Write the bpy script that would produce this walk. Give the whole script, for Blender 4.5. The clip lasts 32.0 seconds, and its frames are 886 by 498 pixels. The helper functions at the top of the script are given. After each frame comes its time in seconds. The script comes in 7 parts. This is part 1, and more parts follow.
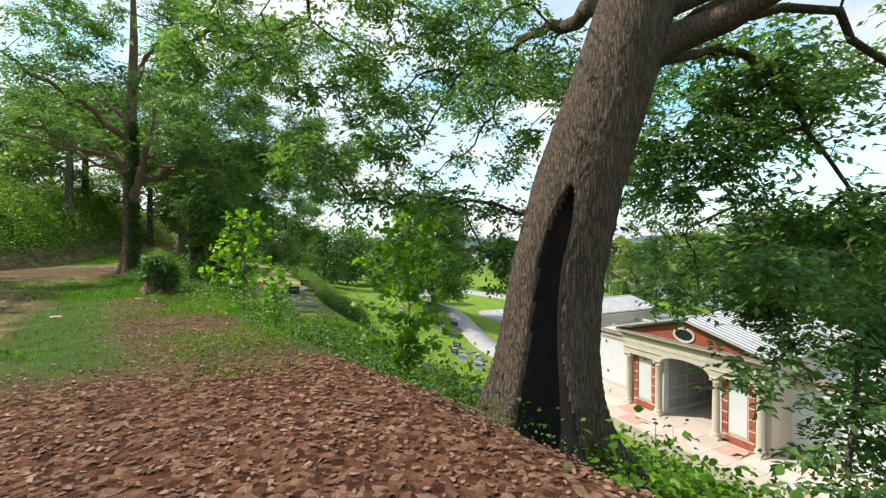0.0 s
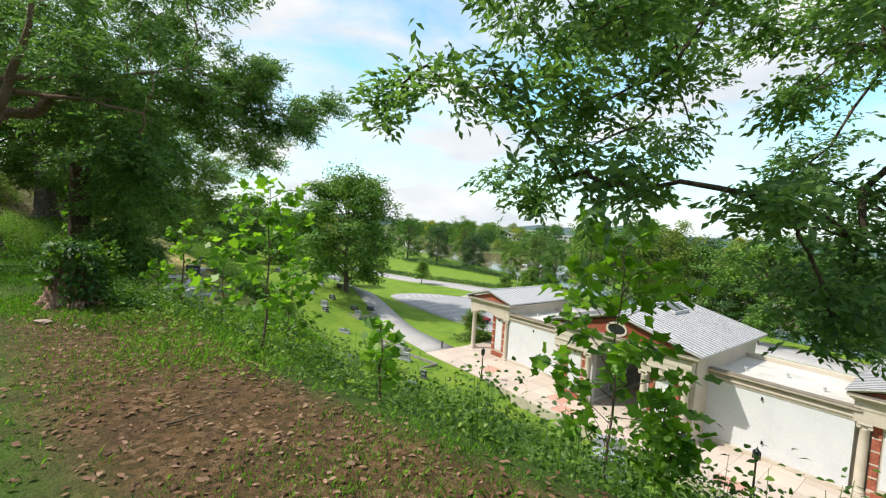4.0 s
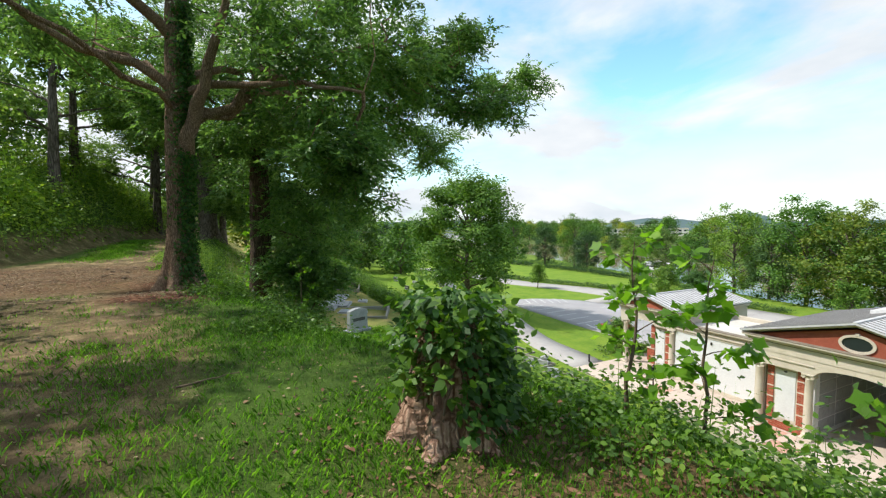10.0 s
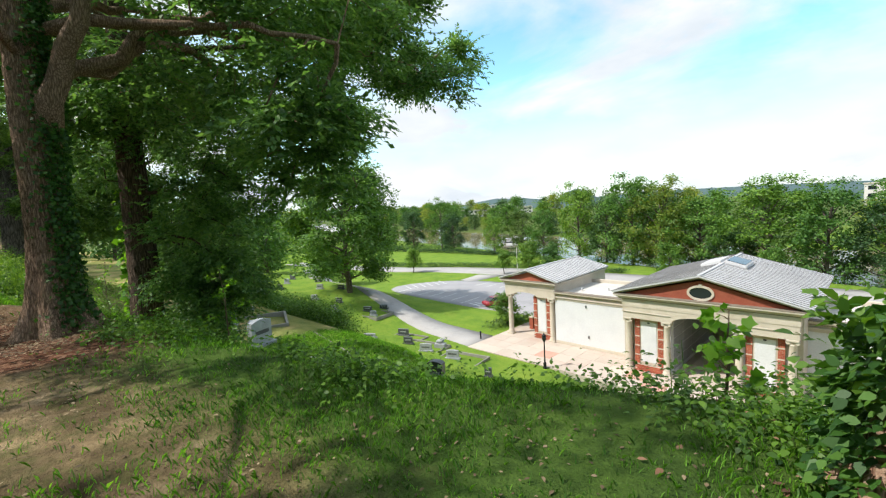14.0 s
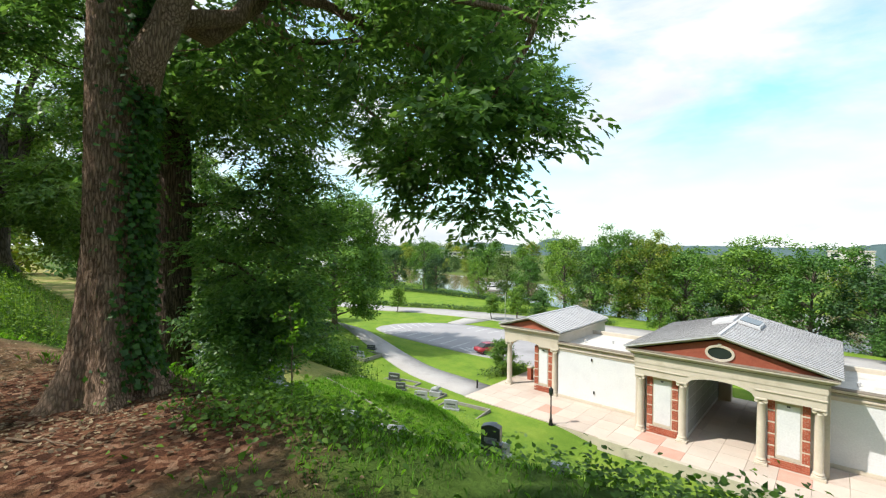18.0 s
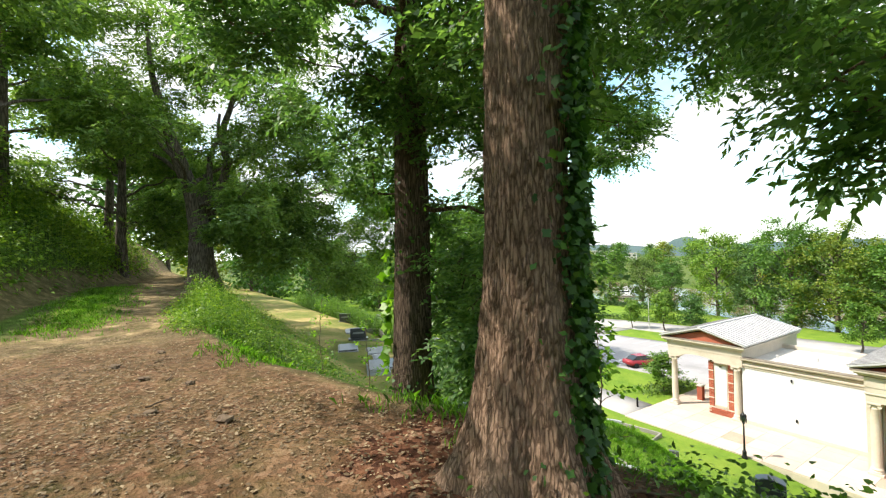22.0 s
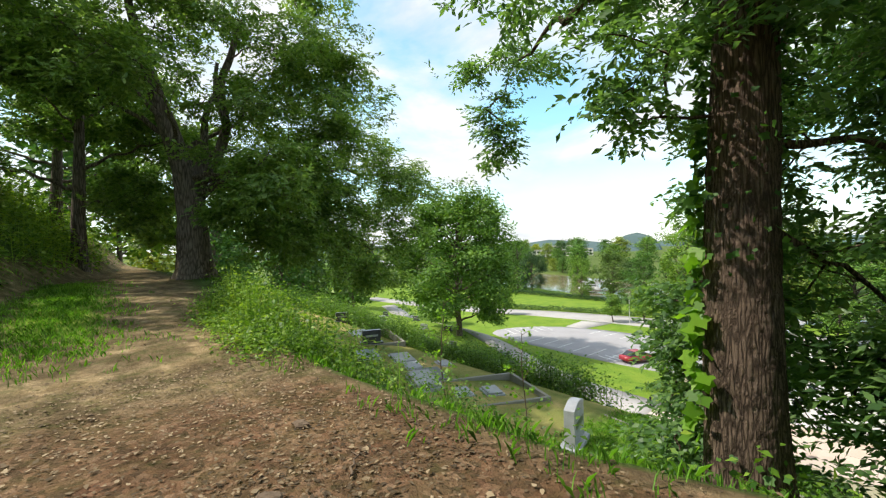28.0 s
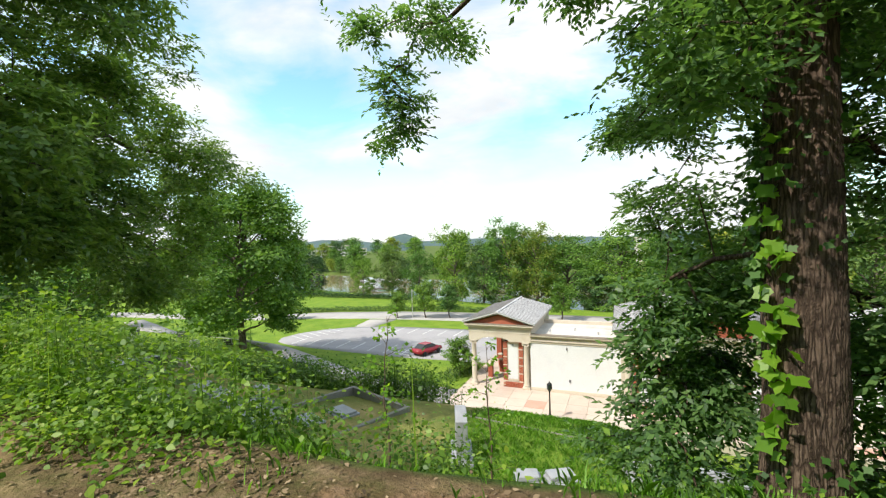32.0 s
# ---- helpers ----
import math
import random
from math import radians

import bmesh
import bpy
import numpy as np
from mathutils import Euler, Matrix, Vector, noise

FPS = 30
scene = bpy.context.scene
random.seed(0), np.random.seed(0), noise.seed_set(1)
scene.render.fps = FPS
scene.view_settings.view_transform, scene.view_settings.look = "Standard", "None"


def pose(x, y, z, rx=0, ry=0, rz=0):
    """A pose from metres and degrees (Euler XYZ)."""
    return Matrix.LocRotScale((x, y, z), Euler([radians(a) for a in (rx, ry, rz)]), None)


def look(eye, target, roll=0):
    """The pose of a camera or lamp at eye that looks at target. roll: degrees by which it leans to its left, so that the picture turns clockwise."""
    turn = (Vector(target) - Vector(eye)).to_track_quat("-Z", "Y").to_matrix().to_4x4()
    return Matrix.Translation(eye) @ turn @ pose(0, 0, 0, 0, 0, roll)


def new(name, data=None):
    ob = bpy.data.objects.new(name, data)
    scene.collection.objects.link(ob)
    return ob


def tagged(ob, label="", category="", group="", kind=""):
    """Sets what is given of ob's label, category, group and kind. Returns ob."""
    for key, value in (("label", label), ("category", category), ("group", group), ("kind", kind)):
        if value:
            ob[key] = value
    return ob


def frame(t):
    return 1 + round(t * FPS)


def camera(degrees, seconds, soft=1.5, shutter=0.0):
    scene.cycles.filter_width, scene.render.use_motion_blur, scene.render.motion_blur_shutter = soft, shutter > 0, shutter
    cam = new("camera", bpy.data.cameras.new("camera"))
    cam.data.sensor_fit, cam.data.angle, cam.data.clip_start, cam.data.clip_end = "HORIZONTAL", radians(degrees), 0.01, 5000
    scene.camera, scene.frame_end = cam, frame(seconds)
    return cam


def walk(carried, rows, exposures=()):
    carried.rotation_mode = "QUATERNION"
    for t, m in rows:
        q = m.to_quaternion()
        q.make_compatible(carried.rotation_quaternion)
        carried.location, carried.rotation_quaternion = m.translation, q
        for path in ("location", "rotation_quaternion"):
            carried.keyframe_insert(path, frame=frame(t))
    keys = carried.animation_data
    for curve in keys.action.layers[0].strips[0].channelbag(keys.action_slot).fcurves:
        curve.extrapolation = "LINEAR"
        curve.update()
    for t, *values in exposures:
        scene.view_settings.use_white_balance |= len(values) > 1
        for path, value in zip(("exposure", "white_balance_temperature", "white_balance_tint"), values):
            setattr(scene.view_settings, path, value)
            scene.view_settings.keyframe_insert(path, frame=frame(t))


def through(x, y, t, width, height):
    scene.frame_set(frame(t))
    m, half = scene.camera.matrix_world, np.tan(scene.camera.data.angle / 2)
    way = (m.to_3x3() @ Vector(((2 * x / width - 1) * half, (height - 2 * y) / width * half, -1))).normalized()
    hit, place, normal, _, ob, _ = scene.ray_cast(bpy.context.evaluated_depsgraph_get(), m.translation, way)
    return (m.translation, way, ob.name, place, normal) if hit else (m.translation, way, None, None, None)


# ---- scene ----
cam = camera(90.9, 32.0, 1.25)
# seconds, eye x, y, z, yaw, pitch, roll
PATH = [
    (0.0, 5.587, 1.215, 1.511, 64.80, -1.34, -0.25),
    (0.5, 5.112, 1.157, 1.493, 61.66, -2.47, -0.01),
    (1.0, 4.494, 0.968, 1.527, 61.32, -1.43, -0.31),
    (1.5, 3.937, 0.772, 1.559, 58.51, -4.01, -0.10),
    (2.0, 3.244, 0.692, 1.579, 59.05, -1.97, -2.57),
    (2.5, 2.709, 0.438, 1.628, 58.24, -2.95, -0.53),
    (4.5, 0.234, -0.599, 1.756, 50.41, -3.52, 3.71),
    (5.0, -0.270, -0.686, 1.720, 52.11, -3.07, 2.82),
    (5.5, -0.737, -0.737, 1.679, 49.78, -3.50, 1.53),
    (6.0, -1.249, -0.686, 1.632, 51.60, -3.12, -0.73),
    (6.5, -1.754, -0.871, 1.620, 50.72, -4.23, -0.28),
    (7.0, -2.285, -0.966, 1.595, 59.34, -4.27, -1.34),
    (7.5, -2.767, -1.105, 1.577, 59.27, -4.50, -1.64),
    (8.0, -3.313, -1.210, 1.569, 57.56, -3.36, -0.70),
    (8.5, -3.806, -1.356, 1.573, 62.17, -3.46, -1.49),
    (9.0, -4.285, -1.561, 1.586, 61.16, -5.83, -1.73),
    (9.5, -4.739, -1.693, 1.567, 63.27, -3.61, -1.16),
    (10.0, -5.261, -2.028, 1.564, 63.47, -3.57, -0.24),
    (10.5, -5.723, -2.245, 1.544, 65.28, -3.90, -1.60),
    (11.0, -6.247, -2.582, 1.561, 67.67, -2.66, -3.95),
    (11.5, -6.542, -2.934, 1.579, 65.92, -2.93, -3.89),
    (12.0, -6.887, -3.084, 1.597, 67.20, -2.25, -4.81),
    (12.5, -7.234, -3.194, 1.636, 59.55, -3.61, -2.41),
    (13.0, -7.527, -3.223, 1.645, 52.80, -3.64, -3.01),
    (13.5, -7.788, -3.312, 1.650, 48.12, -5.04, -3.54),
    (15.5, -9.418, -3.373, 1.588, 29.19, -5.25, -2.36),
    (16.0, -9.838, -3.454, 1.579, 19.04, -5.59, -1.86),
    (16.5, -10.237, -3.589, 1.577, 21.12, -5.89, -3.43),
    (17.0, -10.654, -3.775, 1.574, 35.60, -0.33, -3.03),
    (17.5, -11.104, -3.958, 1.582, 43.03, -2.94, 0.98),
    (18.0, -11.547, -3.991, 1.600, 42.18, -0.61, 0.36),
    (18.5, -11.972, -4.076, 1.569, 36.25, -0.62, -0.97),
    (19.0, -12.397, -4.174, 1.577, 33.02, -0.36, -3.14),
    (19.5, -12.828, -4.245, 1.586, 33.59, 1.76, -3.67),
    (20.0, -13.297, -4.377, 1.570, 33.68, 0.75, -3.24),
    (20.5, -13.688, -4.438, 1.559, 33.02, 3.51, -3.21),
    (21.0, -14.069, -4.673, 1.591, 35.65, 1.66, -3.08),
    (21.5, -14.386, -4.840, 1.620, 43.49, -0.88, -3.14),
    (22.0, -14.923, -4.991, 1.623, 56.93, 0.35, -1.73),
    (22.5, -15.434, -5.097, 1.631, 58.63, 0.35, -0.26),
    (23.0, -16.049, -5.153, 1.621, 60.11, 2.10, -2.05),
    (23.5, -16.535, -5.272, 1.606, 53.43, -0.14, -2.76),
    (24.0, -17.102, -5.325, 1.570, 50.44, -1.52, -4.16),
    (24.5, -17.530, -5.432, 1.578, 52.34, -1.61, -3.95),
    (25.0, -18.009, -5.555, 1.585, 53.10, -2.07, -3.77),
    (25.5, -18.490, -5.609, 1.584, 56.76, -0.62, -3.65),
    (26.0, -18.986, -5.793, 1.594, 54.20, -0.74, -3.21),
    (26.5, -19.460, -5.883, 1.564, 53.93, -0.95, -2.10),
    (28.5, -21.119, -6.410, 1.411, 48.47, -1.00, -1.25),
    (29.0, -21.585, -6.350, 1.367, 42.40, -3.32, -0.99),
    (29.5, -22.068, -6.299, 1.371, 37.37, -3.32, -0.43),
    (30.0, -22.520, -6.333, 1.407, 27.09, -3.99, -0.98),
    (30.5, -22.878, -6.238, 1.417, 24.64, -2.60, -2.60),
    (31.0, -23.250, -6.216, 1.432, 18.36, -2.75, -1.72),
    (31.5, -23.652, -6.325, 1.447, 15.92, -2.99, -0.76),
    (32.0, -24.110, -6.562, 1.452, 22.10, -1.24, -1.52),
]
EXPOSURES = [(0.0, 0.15, 6500, 10), (2.5, 0.2, 6500, 10), (5.0, -0.05, 6500, 10), (9.0, 0.0, 6450, 10), (12.0, 0.22, 6500, 10), (16.0, 0.05, 6350, 10), (18.0, 0.2, 6450, 10), (20.0, 0.2, 6500, 10), (22.0, 0.65, 6850, 10), (24.0, 0.68, 6850, 10), (26.0, 0.42, 6850, 10), (29.0, 0.2, 6700, 10), (32.0, 0.2, 6700, 10)]
walk(cam, [(t, pose(x, y, z, 90 + p, 0, yaw) @ pose(0, 0, 0, 0, 0, r)) for t, x, y, z, yaw, p, r in PATH], EXPOSURES)

# ---------------------------------------------------------------- world and light
SUN_ELEVATION, SUN_AZIMUTH = radians(50), radians(214)  # azimuth clockwise from +y
world = bpy.data.worlds.new("world")
scene.world = world
world.use_nodes = True
wn, wl = world.node_tree.nodes, world.node_tree.links
wn.clear()
w_out, w_bg = wn.new("ShaderNodeOutputWorld"), wn.new("ShaderNodeBackground")
sky = wn.new("ShaderNodeTexSky")
sky.sky_type, sky.sun_disc = "NISHITA", False
sky.sun_elevation, sky.sun_rotation = SUN_ELEVATION, SUN_AZIMUTH
sky.dust_density, sky.ozone_density, sky.air_density = 0.4, 1.0, 1.0
tc, mp = wn.new("ShaderNodeTexCoord"), wn.new("ShaderNodeMapping")
mp.inputs["Scale"].default_value = (1.3, 1.7, 3.9)
mp.inputs["Rotation"].default_value = (0.0, 0.12, 0.5)
n1 = wn.new("ShaderNodeTexNoise")
n1.inputs["Scale"].default_value, n1.inputs["Detail"].default_value, n1.inputs["Roughness"].default_value = 1.5, 9, 0.56
n1.inputs["Distortion"].default_value = 0.35
cr = wn.new("ShaderNodeValToRGB")
cr.color_ramp.elements[0].position, cr.color_ramp.elements[1].position = 0.36, 0.57
n2 = wn.new("ShaderNodeTexNoise")
n2.inputs["Scale"].default_value, n2.inputs["Detail"].default_value = 3.4, 8
cr2 = wn.new("ShaderNodeValToRGB")
cr2.color_ramp.elements[0].position, cr2.color_ramp.elements[0].color = 0.3, (4.9, 5.35, 5.75, 1)
cr2.color_ramp.elements[1].position, cr2.color_ramp.elements[1].color = 0.65, (6.5, 6.6, 6.7, 1)
lift = wn.new("ShaderNodeMixRGB")
lift.blend_type = "MULTIPLY"
lift.inputs[0].default_value, lift.inputs[2].default_value = 1.0, (1.45, 1.95, 1.85, 1)
sep = wn.new("ShaderNodeSeparateXYZ")
haze = wn.new("ShaderNodeMapRange")
haze.inputs["From Min"].default_value, haze.inputs["From Max"].default_value = 0.0, 0.22
haze.inputs["To Min"].default_value, haze.inputs["To Max"].default_value = 0.92, 0.0
most = wn.new("ShaderNodeMath")
most.operation = "MAXIMUM"
mixc = wn.new("ShaderNodeMixRGB")
wl.new(tc.outputs["Generated"], mp.inputs["Vector"])
wl.new(mp.outputs["Vector"], n1.inputs["Vector"])
wl.new(mp.outputs["Vector"], n2.inputs["Vector"])
wl.new(n1.outputs["Fac"], cr.inputs["Fac"])
wl.new(n2.outputs["Fac"], cr2.inputs["Fac"])
wl.new(tc.outputs["Generated"], sep.inputs["Vector"])
wl.new(sep.outputs["Z"], haze.inputs["Value"])
wl.new(cr.outputs["Color"], most.inputs[0])
wl.new(haze.outputs["Result"], most.inputs[1])
wl.new(most.outputs[0], mixc.inputs[0])
wl.new(sky.outputs["Color"], lift.inputs[1])
wl.new(lift.outputs["Color"], mixc.inputs[1])
wl.new(cr2.outputs["Color"], mixc.inputs[2])
wl.new(mixc.outputs["Color"], w_bg.inputs["Color"])
w_bg.inputs["Strength"].default_value = 0.15
wl.new(w_bg.outputs["Background"], w_out.inputs["Surface"])

sun_data = bpy.data.lights.new("sun", "SUN")
sun_data.energy, sun_data.angle, sun_data.color = 5.0, radians(0.55), (1.0, 0.95, 0.87)
sun = new("sun", sun_data)
sun_way = Vector((math.sin(SUN_AZIMUTH) * math.cos(SUN_ELEVATION), math.cos(SUN_AZIMUTH) * math.cos(SUN_ELEVATION), math.sin(SUN_ELEVATION)))
sun.matrix_world = look(sun_way * 60, (0, 0, 0))

# ---------------------------------------------------------------- helpers


def interp(v, table):
    return np.interp(v, [a for a, _ in table][::1 if table[0][0] < table[-1][0] else -1], [b for _, b in table][::1 if table[0][0] < table[-1][0] else -1])


def smooth(a, b, v):
    u = np.clip((v - a) / (b - a), 0, 1)
    return u * u * (3 - 2 * u)


def big_mesh(name, verts, faces, mat, parent=None, label="", shade=False, mats=None, mat_index=None):
    """One mesh object from arrays; all faces have the same number of corners."""
    verts, faces = np.asarray(verts, np.float32), np.asarray(faces, np.int32)
    me = bpy.data.meshes.new(name)
    k = faces.shape[1]
    me.vertices.add(len(verts))
    me.vertices.foreach_set("co", verts.ravel())
    me.loops.add(faces.size)
    me.loops.foreach_set("vertex_index", faces.ravel())
    me.polygons.add(len(faces))
    me.polygons.foreach_set("loop_start", np.arange(0, faces.size, k, dtype=np.int32))
    me.polygons.foreach_set("loop_total", np.full(len(faces), k, np.int32))
    me.update(calc_edges=True)
    if shade:
        me.polygons.foreach_set("use_smooth", np.ones(len(faces), bool))
    for m in mats or [mat]:
        me.materials.append(m)
    if mat_index is not None:
        me.polygons.foreach_set("material_index", np.asarray(mat_index, np.int32))
    ob = new(name, me)
    if parent is not None:
        ob.parent = parent
    if label:
        ob["label"] = label
    return ob


def part(name, bm, mat, parent=None, label="", shade=False):
    me = bpy.data.meshes.new(name)
    bm.to_mesh(me)
    bm.free()
    me.materials.append(mat)
    if shade:
        for p in me.polygons:
            p.use_smooth = True
    ob = new(name, me)
    if parent is not None:
        ob.parent = parent
    if label:
        ob["label"] = label
    return ob


def share(name, data, parent, m=None):
    ob = new(name, data)
    ob.parent = parent
    if m is not None:
        ob.matrix_basis = m
    return ob


def empty(name, x, y, z, rz=0):
    ob = new(name)
    ob.matrix_basis = pose(x, y, z, 0, 0, rz)
    ob.empty_display_size = 0.1
    return ob


def add_box(bm, x0, x1, y0, y1, z0, z1, bevel=0.0):
    g = bmesh.ops.create_cube(bm, size=1.0)
    for v in g["verts"]:
        v.co = Vector((x0 + (v.co.x + 0.5) * (x1 - x0), y0 + (v.co.y + 0.5) * (y1 - y0), z0 + (v.co.z + 0.5) * (z1 - z0)))
    if bevel > 0:
        es = {e for v in g["verts"] for e in v.link_edges}
        bmesh.ops.bevel(bm, geom=list(es), offset=bevel, segments=1, affect="EDGES")


def box(x0, x1, y0, y1, z0, z1, bevel=0.0):
    bm = bmesh.new()
    add_box(bm, x0, x1, y0, y1, z0, z1, bevel)
    return bm


def lathe(profile, seg=20):
    """Surface of revolution about z from (radius, height) pairs."""
    bm = bmesh.new()
    rings = []
    for r, z in profile:
        rings.append([bm.verts.new((r * math.cos(2 * math.pi * i / seg), r * math.sin(2 * math.pi * i / seg), z)) for i in range(seg)])
    for a, b in zip(rings, rings[1:]):
        for i in range(seg):
            bm.faces.new((a[i], a[(i + 1) % seg], b[(i + 1) % seg], b[i]))
    bm.faces.new(rings[0][::-1])
    bm.faces.new(rings[-1])
    return bm


def prism(points, y0, y1):
    """A polygon in x and z, pushed from y0 to y1."""
    bm = bmesh.new()
    a = [bm.verts.new((x, y0, z)) for x, z in points]
    b = [bm.verts.new((x, y1, z)) for x, z in points]
    bm.faces.new(a)
    bm.faces.new(b[::-1])
    for i in range(len(a)):
        j = (i + 1) % len(a)
        bm.faces.new((a[i], b[i], b[j], a[j]))
    bmesh.ops.recalc_face_normals(bm, faces=bm.faces)
    return bm


# ---------------------------------------------------------------- the shape of the ground
EDGE = [(-90, -5.0), (-60, -3.9), (-40, -2.9), (-36, -3.4), (-32, -4.1), (-26, -4.3), (-22.5, -4.0), (-19, -3.0), (-17, -2.6), (-14, -2.1), (-11, -1.3), (-8, 0.3), (-6, 0.6), (-3.5, 1.0), (-0.5, 1.85), (0.6, 2.1), (1.5, 2.45), (2.6, 2.65), (4, 2.9), (8, 4.2), (14, 6.0), (40, 8)]
BANK_FOOT = [(-90, -3.0), (-60, -4.4), (-47, -6.2), (-40, -7.7), (-36, -8.5), (-30, -9.3), (-20, -11.3), (-8, -14), (5, -18), (40, -24)]
FLOOR = -13.85  # floor of the mausoleum


def ripple(x, y, scale, seed):
    a = 0.0
    r = np.random.default_rng(seed)
    for k in range(5):
        th, ph, f = r.uniform(0, 6.28), r.uniform(0, 6.28), scale * r.uniform(0.6, 1.9)
        a = a + np.sin((x * math.cos(th) + y * math.sin(th)) * f + ph)
    return a / 5


def low_ground(x, y):
    """The lawns, roads and banks at the foot of the hill."""
    z = -12.5 - 1.45 * smooth(17, 31, y) - 0.5 * smooth(40, 75, y) - 0.7 * smooth(80, 104, y)
    z = z + 3.0 * smooth(-48, -72, x) * (1 - smooth(35, 46, y))
    river = smooth(101, 112, y + 0.28 * (x + 60)) * (1 - smooth(150, 166, y + 0.28 * (x + 60)))
    z = z - 2.6 * river
    z = z - 0.75 * smooth(-30, -25, x) * (1 - smooth(4, 8, x)) * smooth(23, 27, y) * (1 - smooth(30.2, 31.5, y))
    far = smooth(160, 500, np.hypot(x + 20, y))
    return z + 3.0 * far * ripple(x, y, 0.006, 3)


def ground_z(x, y):
    x, y = np.asarray(x, float), np.asarray(y, float)
    e = interp(x, EDGE)
    d = y - e
    top = 0.06 + 0.12 * smooth(-6, -9, x) * (1 - smooth(-14, -17, x)) - 0.15 * smooth(-20, -26, x) + 0.45 * smooth(-27, -40, x)
    top = top + 0.035 * ripple(x, y, 1.7, 1) + 0.012 * ripple(x, y, 6, 2)
    bank_foot = interp(x, BANK_FOOT)
    bank = np.clip(bank_foot - y, 0, None)
    bank = bank * bank / (bank + 0.9)
    top = top + 6.3 * (1 - np.exp(-bank * 0.23)) + 0.05 * bank
    # the terrace with graves, west of x = -20, and the steep slope east of it
    west = smooth(-19, -25, x)
    drop_e = np.where(d > 0, -0.35 * smooth(0, 1.5, d) - np.clip(d - 0.6, 0, None) * 0.485 - np.clip(d - 11, 0, None) * 0.26, 0)
    ter = -4.25 - 0.05 * np.clip(y - 3, 0, 9) + 0.6 * smooth(-40, -70, x)
    rim = y - 9.6 - 0.9 * ripple(x, x * 0, 0.16, 4)
    ter = ter - 0.85 * 0.9 * np.log1p(np.exp(np.clip(rim / 0.9, -30, 30)))
    hill_w = np.maximum(np.where(d > 0, -0.12 * smooth(0, 1, d) - np.clip(d - 0.35, 0, None) * 0.66, 0), ter)
    low = low_ground(x, y)
    slope = top * smooth(2.5, 0, d) + (1 - west) * drop_e + west * hill_w
    z = np.where(d <= 0, top, slope)
    # soft meeting with the low ground
    k = 0.8
    hard = np.maximum(z, low)
    z = hard + k * np.exp(-np.abs(z - low) / k) * 0.35
    return np.where(y > 24, np.where(y > 26, low, low + (z - low) * (26 - y) / 2), z)


def gz(x, y):
    return float(ground_z(x, y))


# ---------------------------------------------------------------- materials
def material(name, rough=0.8, metal=0.0):
    m = bpy.data.materials.new(name)
    m.use_nodes = True
    b = m.node_tree.nodes["Principled BSDF"]
    b.inputs["Roughness"].default_value, b.inputs["Metallic"].default_value = rough, metal
    if rough > 0.85:
        b.inputs["Specular IOR Level"].default_value = 0.12
    return m, m.node_tree.nodes, m.node_tree.links, b


def noise_node(n, l, scale, detail=5, rough=0.6, vec=None):
    t = n.new("ShaderNodeTexNoise")
    t.inputs["Scale"].default_value, t.inputs["Detail"].default_value, t.inputs["Roughness"].default_value = scale, detail, rough
    if vec is not None:
        l.new(vec, t.inputs["Vector"])
    return t


def ramp(n, l, fac, stops):
    r = n.new("ShaderNodeValToRGB")
    while len(r.color_ramp.elements) < len(stops):
        r.color_ramp.elements.new(0.5)
    for e, (p, c) in zip(r.color_ramp.elements, stops):
        e.position, e.color = p, (*c, 1)
    l.new(fac, r.inputs["Fac"])
    return r.outputs["Color"]


def mix(n, l, fac, a, b, how="MIX"):
    x = n.new("ShaderNodeMixRGB")
    x.blend_type = how
    for i, v in ((0, fac), (1, a), (2, b)):
        if isinstance(v, (int, float)):
            x.inputs[i].default_value = v
        elif isinstance(v, tuple):
            x.inputs[i].default_value = (*v, 1)
        else:
            l.new(v, x.inputs[i])
    return x.outputs["Color"]


def bump(n, l, b, height, strength, distance=0.02):
    k = n.new("ShaderNodeBump")
    k.inputs["Strength"].default_value, k.inputs["Distance"].default_value = strength, distance
    l.new(height, k.inputs["Height"])
    l.new(k.outputs["Normal"], b.inputs["Normal"])


def place(n):
    return n.new("ShaderNodeNewGeometry").outputs["Position"]


def mottled(name, dark, light, scale, rough=0.8, fine=40.0, relief=0.25, stain=None, stain_scale=0.6, metal=0.0, distance=0.01, piece=0.0):
    """Plain matter with a broad and a fine variation, stains and a fine relief. piece: how much single pieces differ."""
    m, n, l, b = material(name, rough, metal)
    p = place(n)
    broad, small = noise_node(n, l, scale, 4, 0.6, p), noise_node(n, l, fine, 4, 0.65, p)
    c = ramp(n, l, broad.outputs["Fac"], [(0.3, dark), (0.7, light)])
    c = mix(n, l, 0.35, c, ramp(n, l, small.outputs["Fac"], [(0.3, tuple(v * 0.72 for v in dark)), (0.75, tuple(min(1, v * 1.12) for v in light))]))
    if stain:
        s = noise_node(n, l, stain_scale, 6, 0.7, p)
        c = mix(n, l, ramp(n, l, s.outputs["Fac"], [(0.52, (0, 0, 0)), (0.72, (0.75, 0.75, 0.75))]), c, stain)
    if piece:
        r = n.new("ShaderNodeObjectInfo").outputs["Random"]
        c = mix(n, l, piece, c, ramp(n, l, r, [(0.0, tuple(v * 0.6 for v in dark)), (1.0, tuple(min(1, v * 1.25) for v in light))]))
    l.new(c, b.inputs["Base Color"])
    bump(n, l, b, small.outputs["Fac"], relief, distance)
    return m


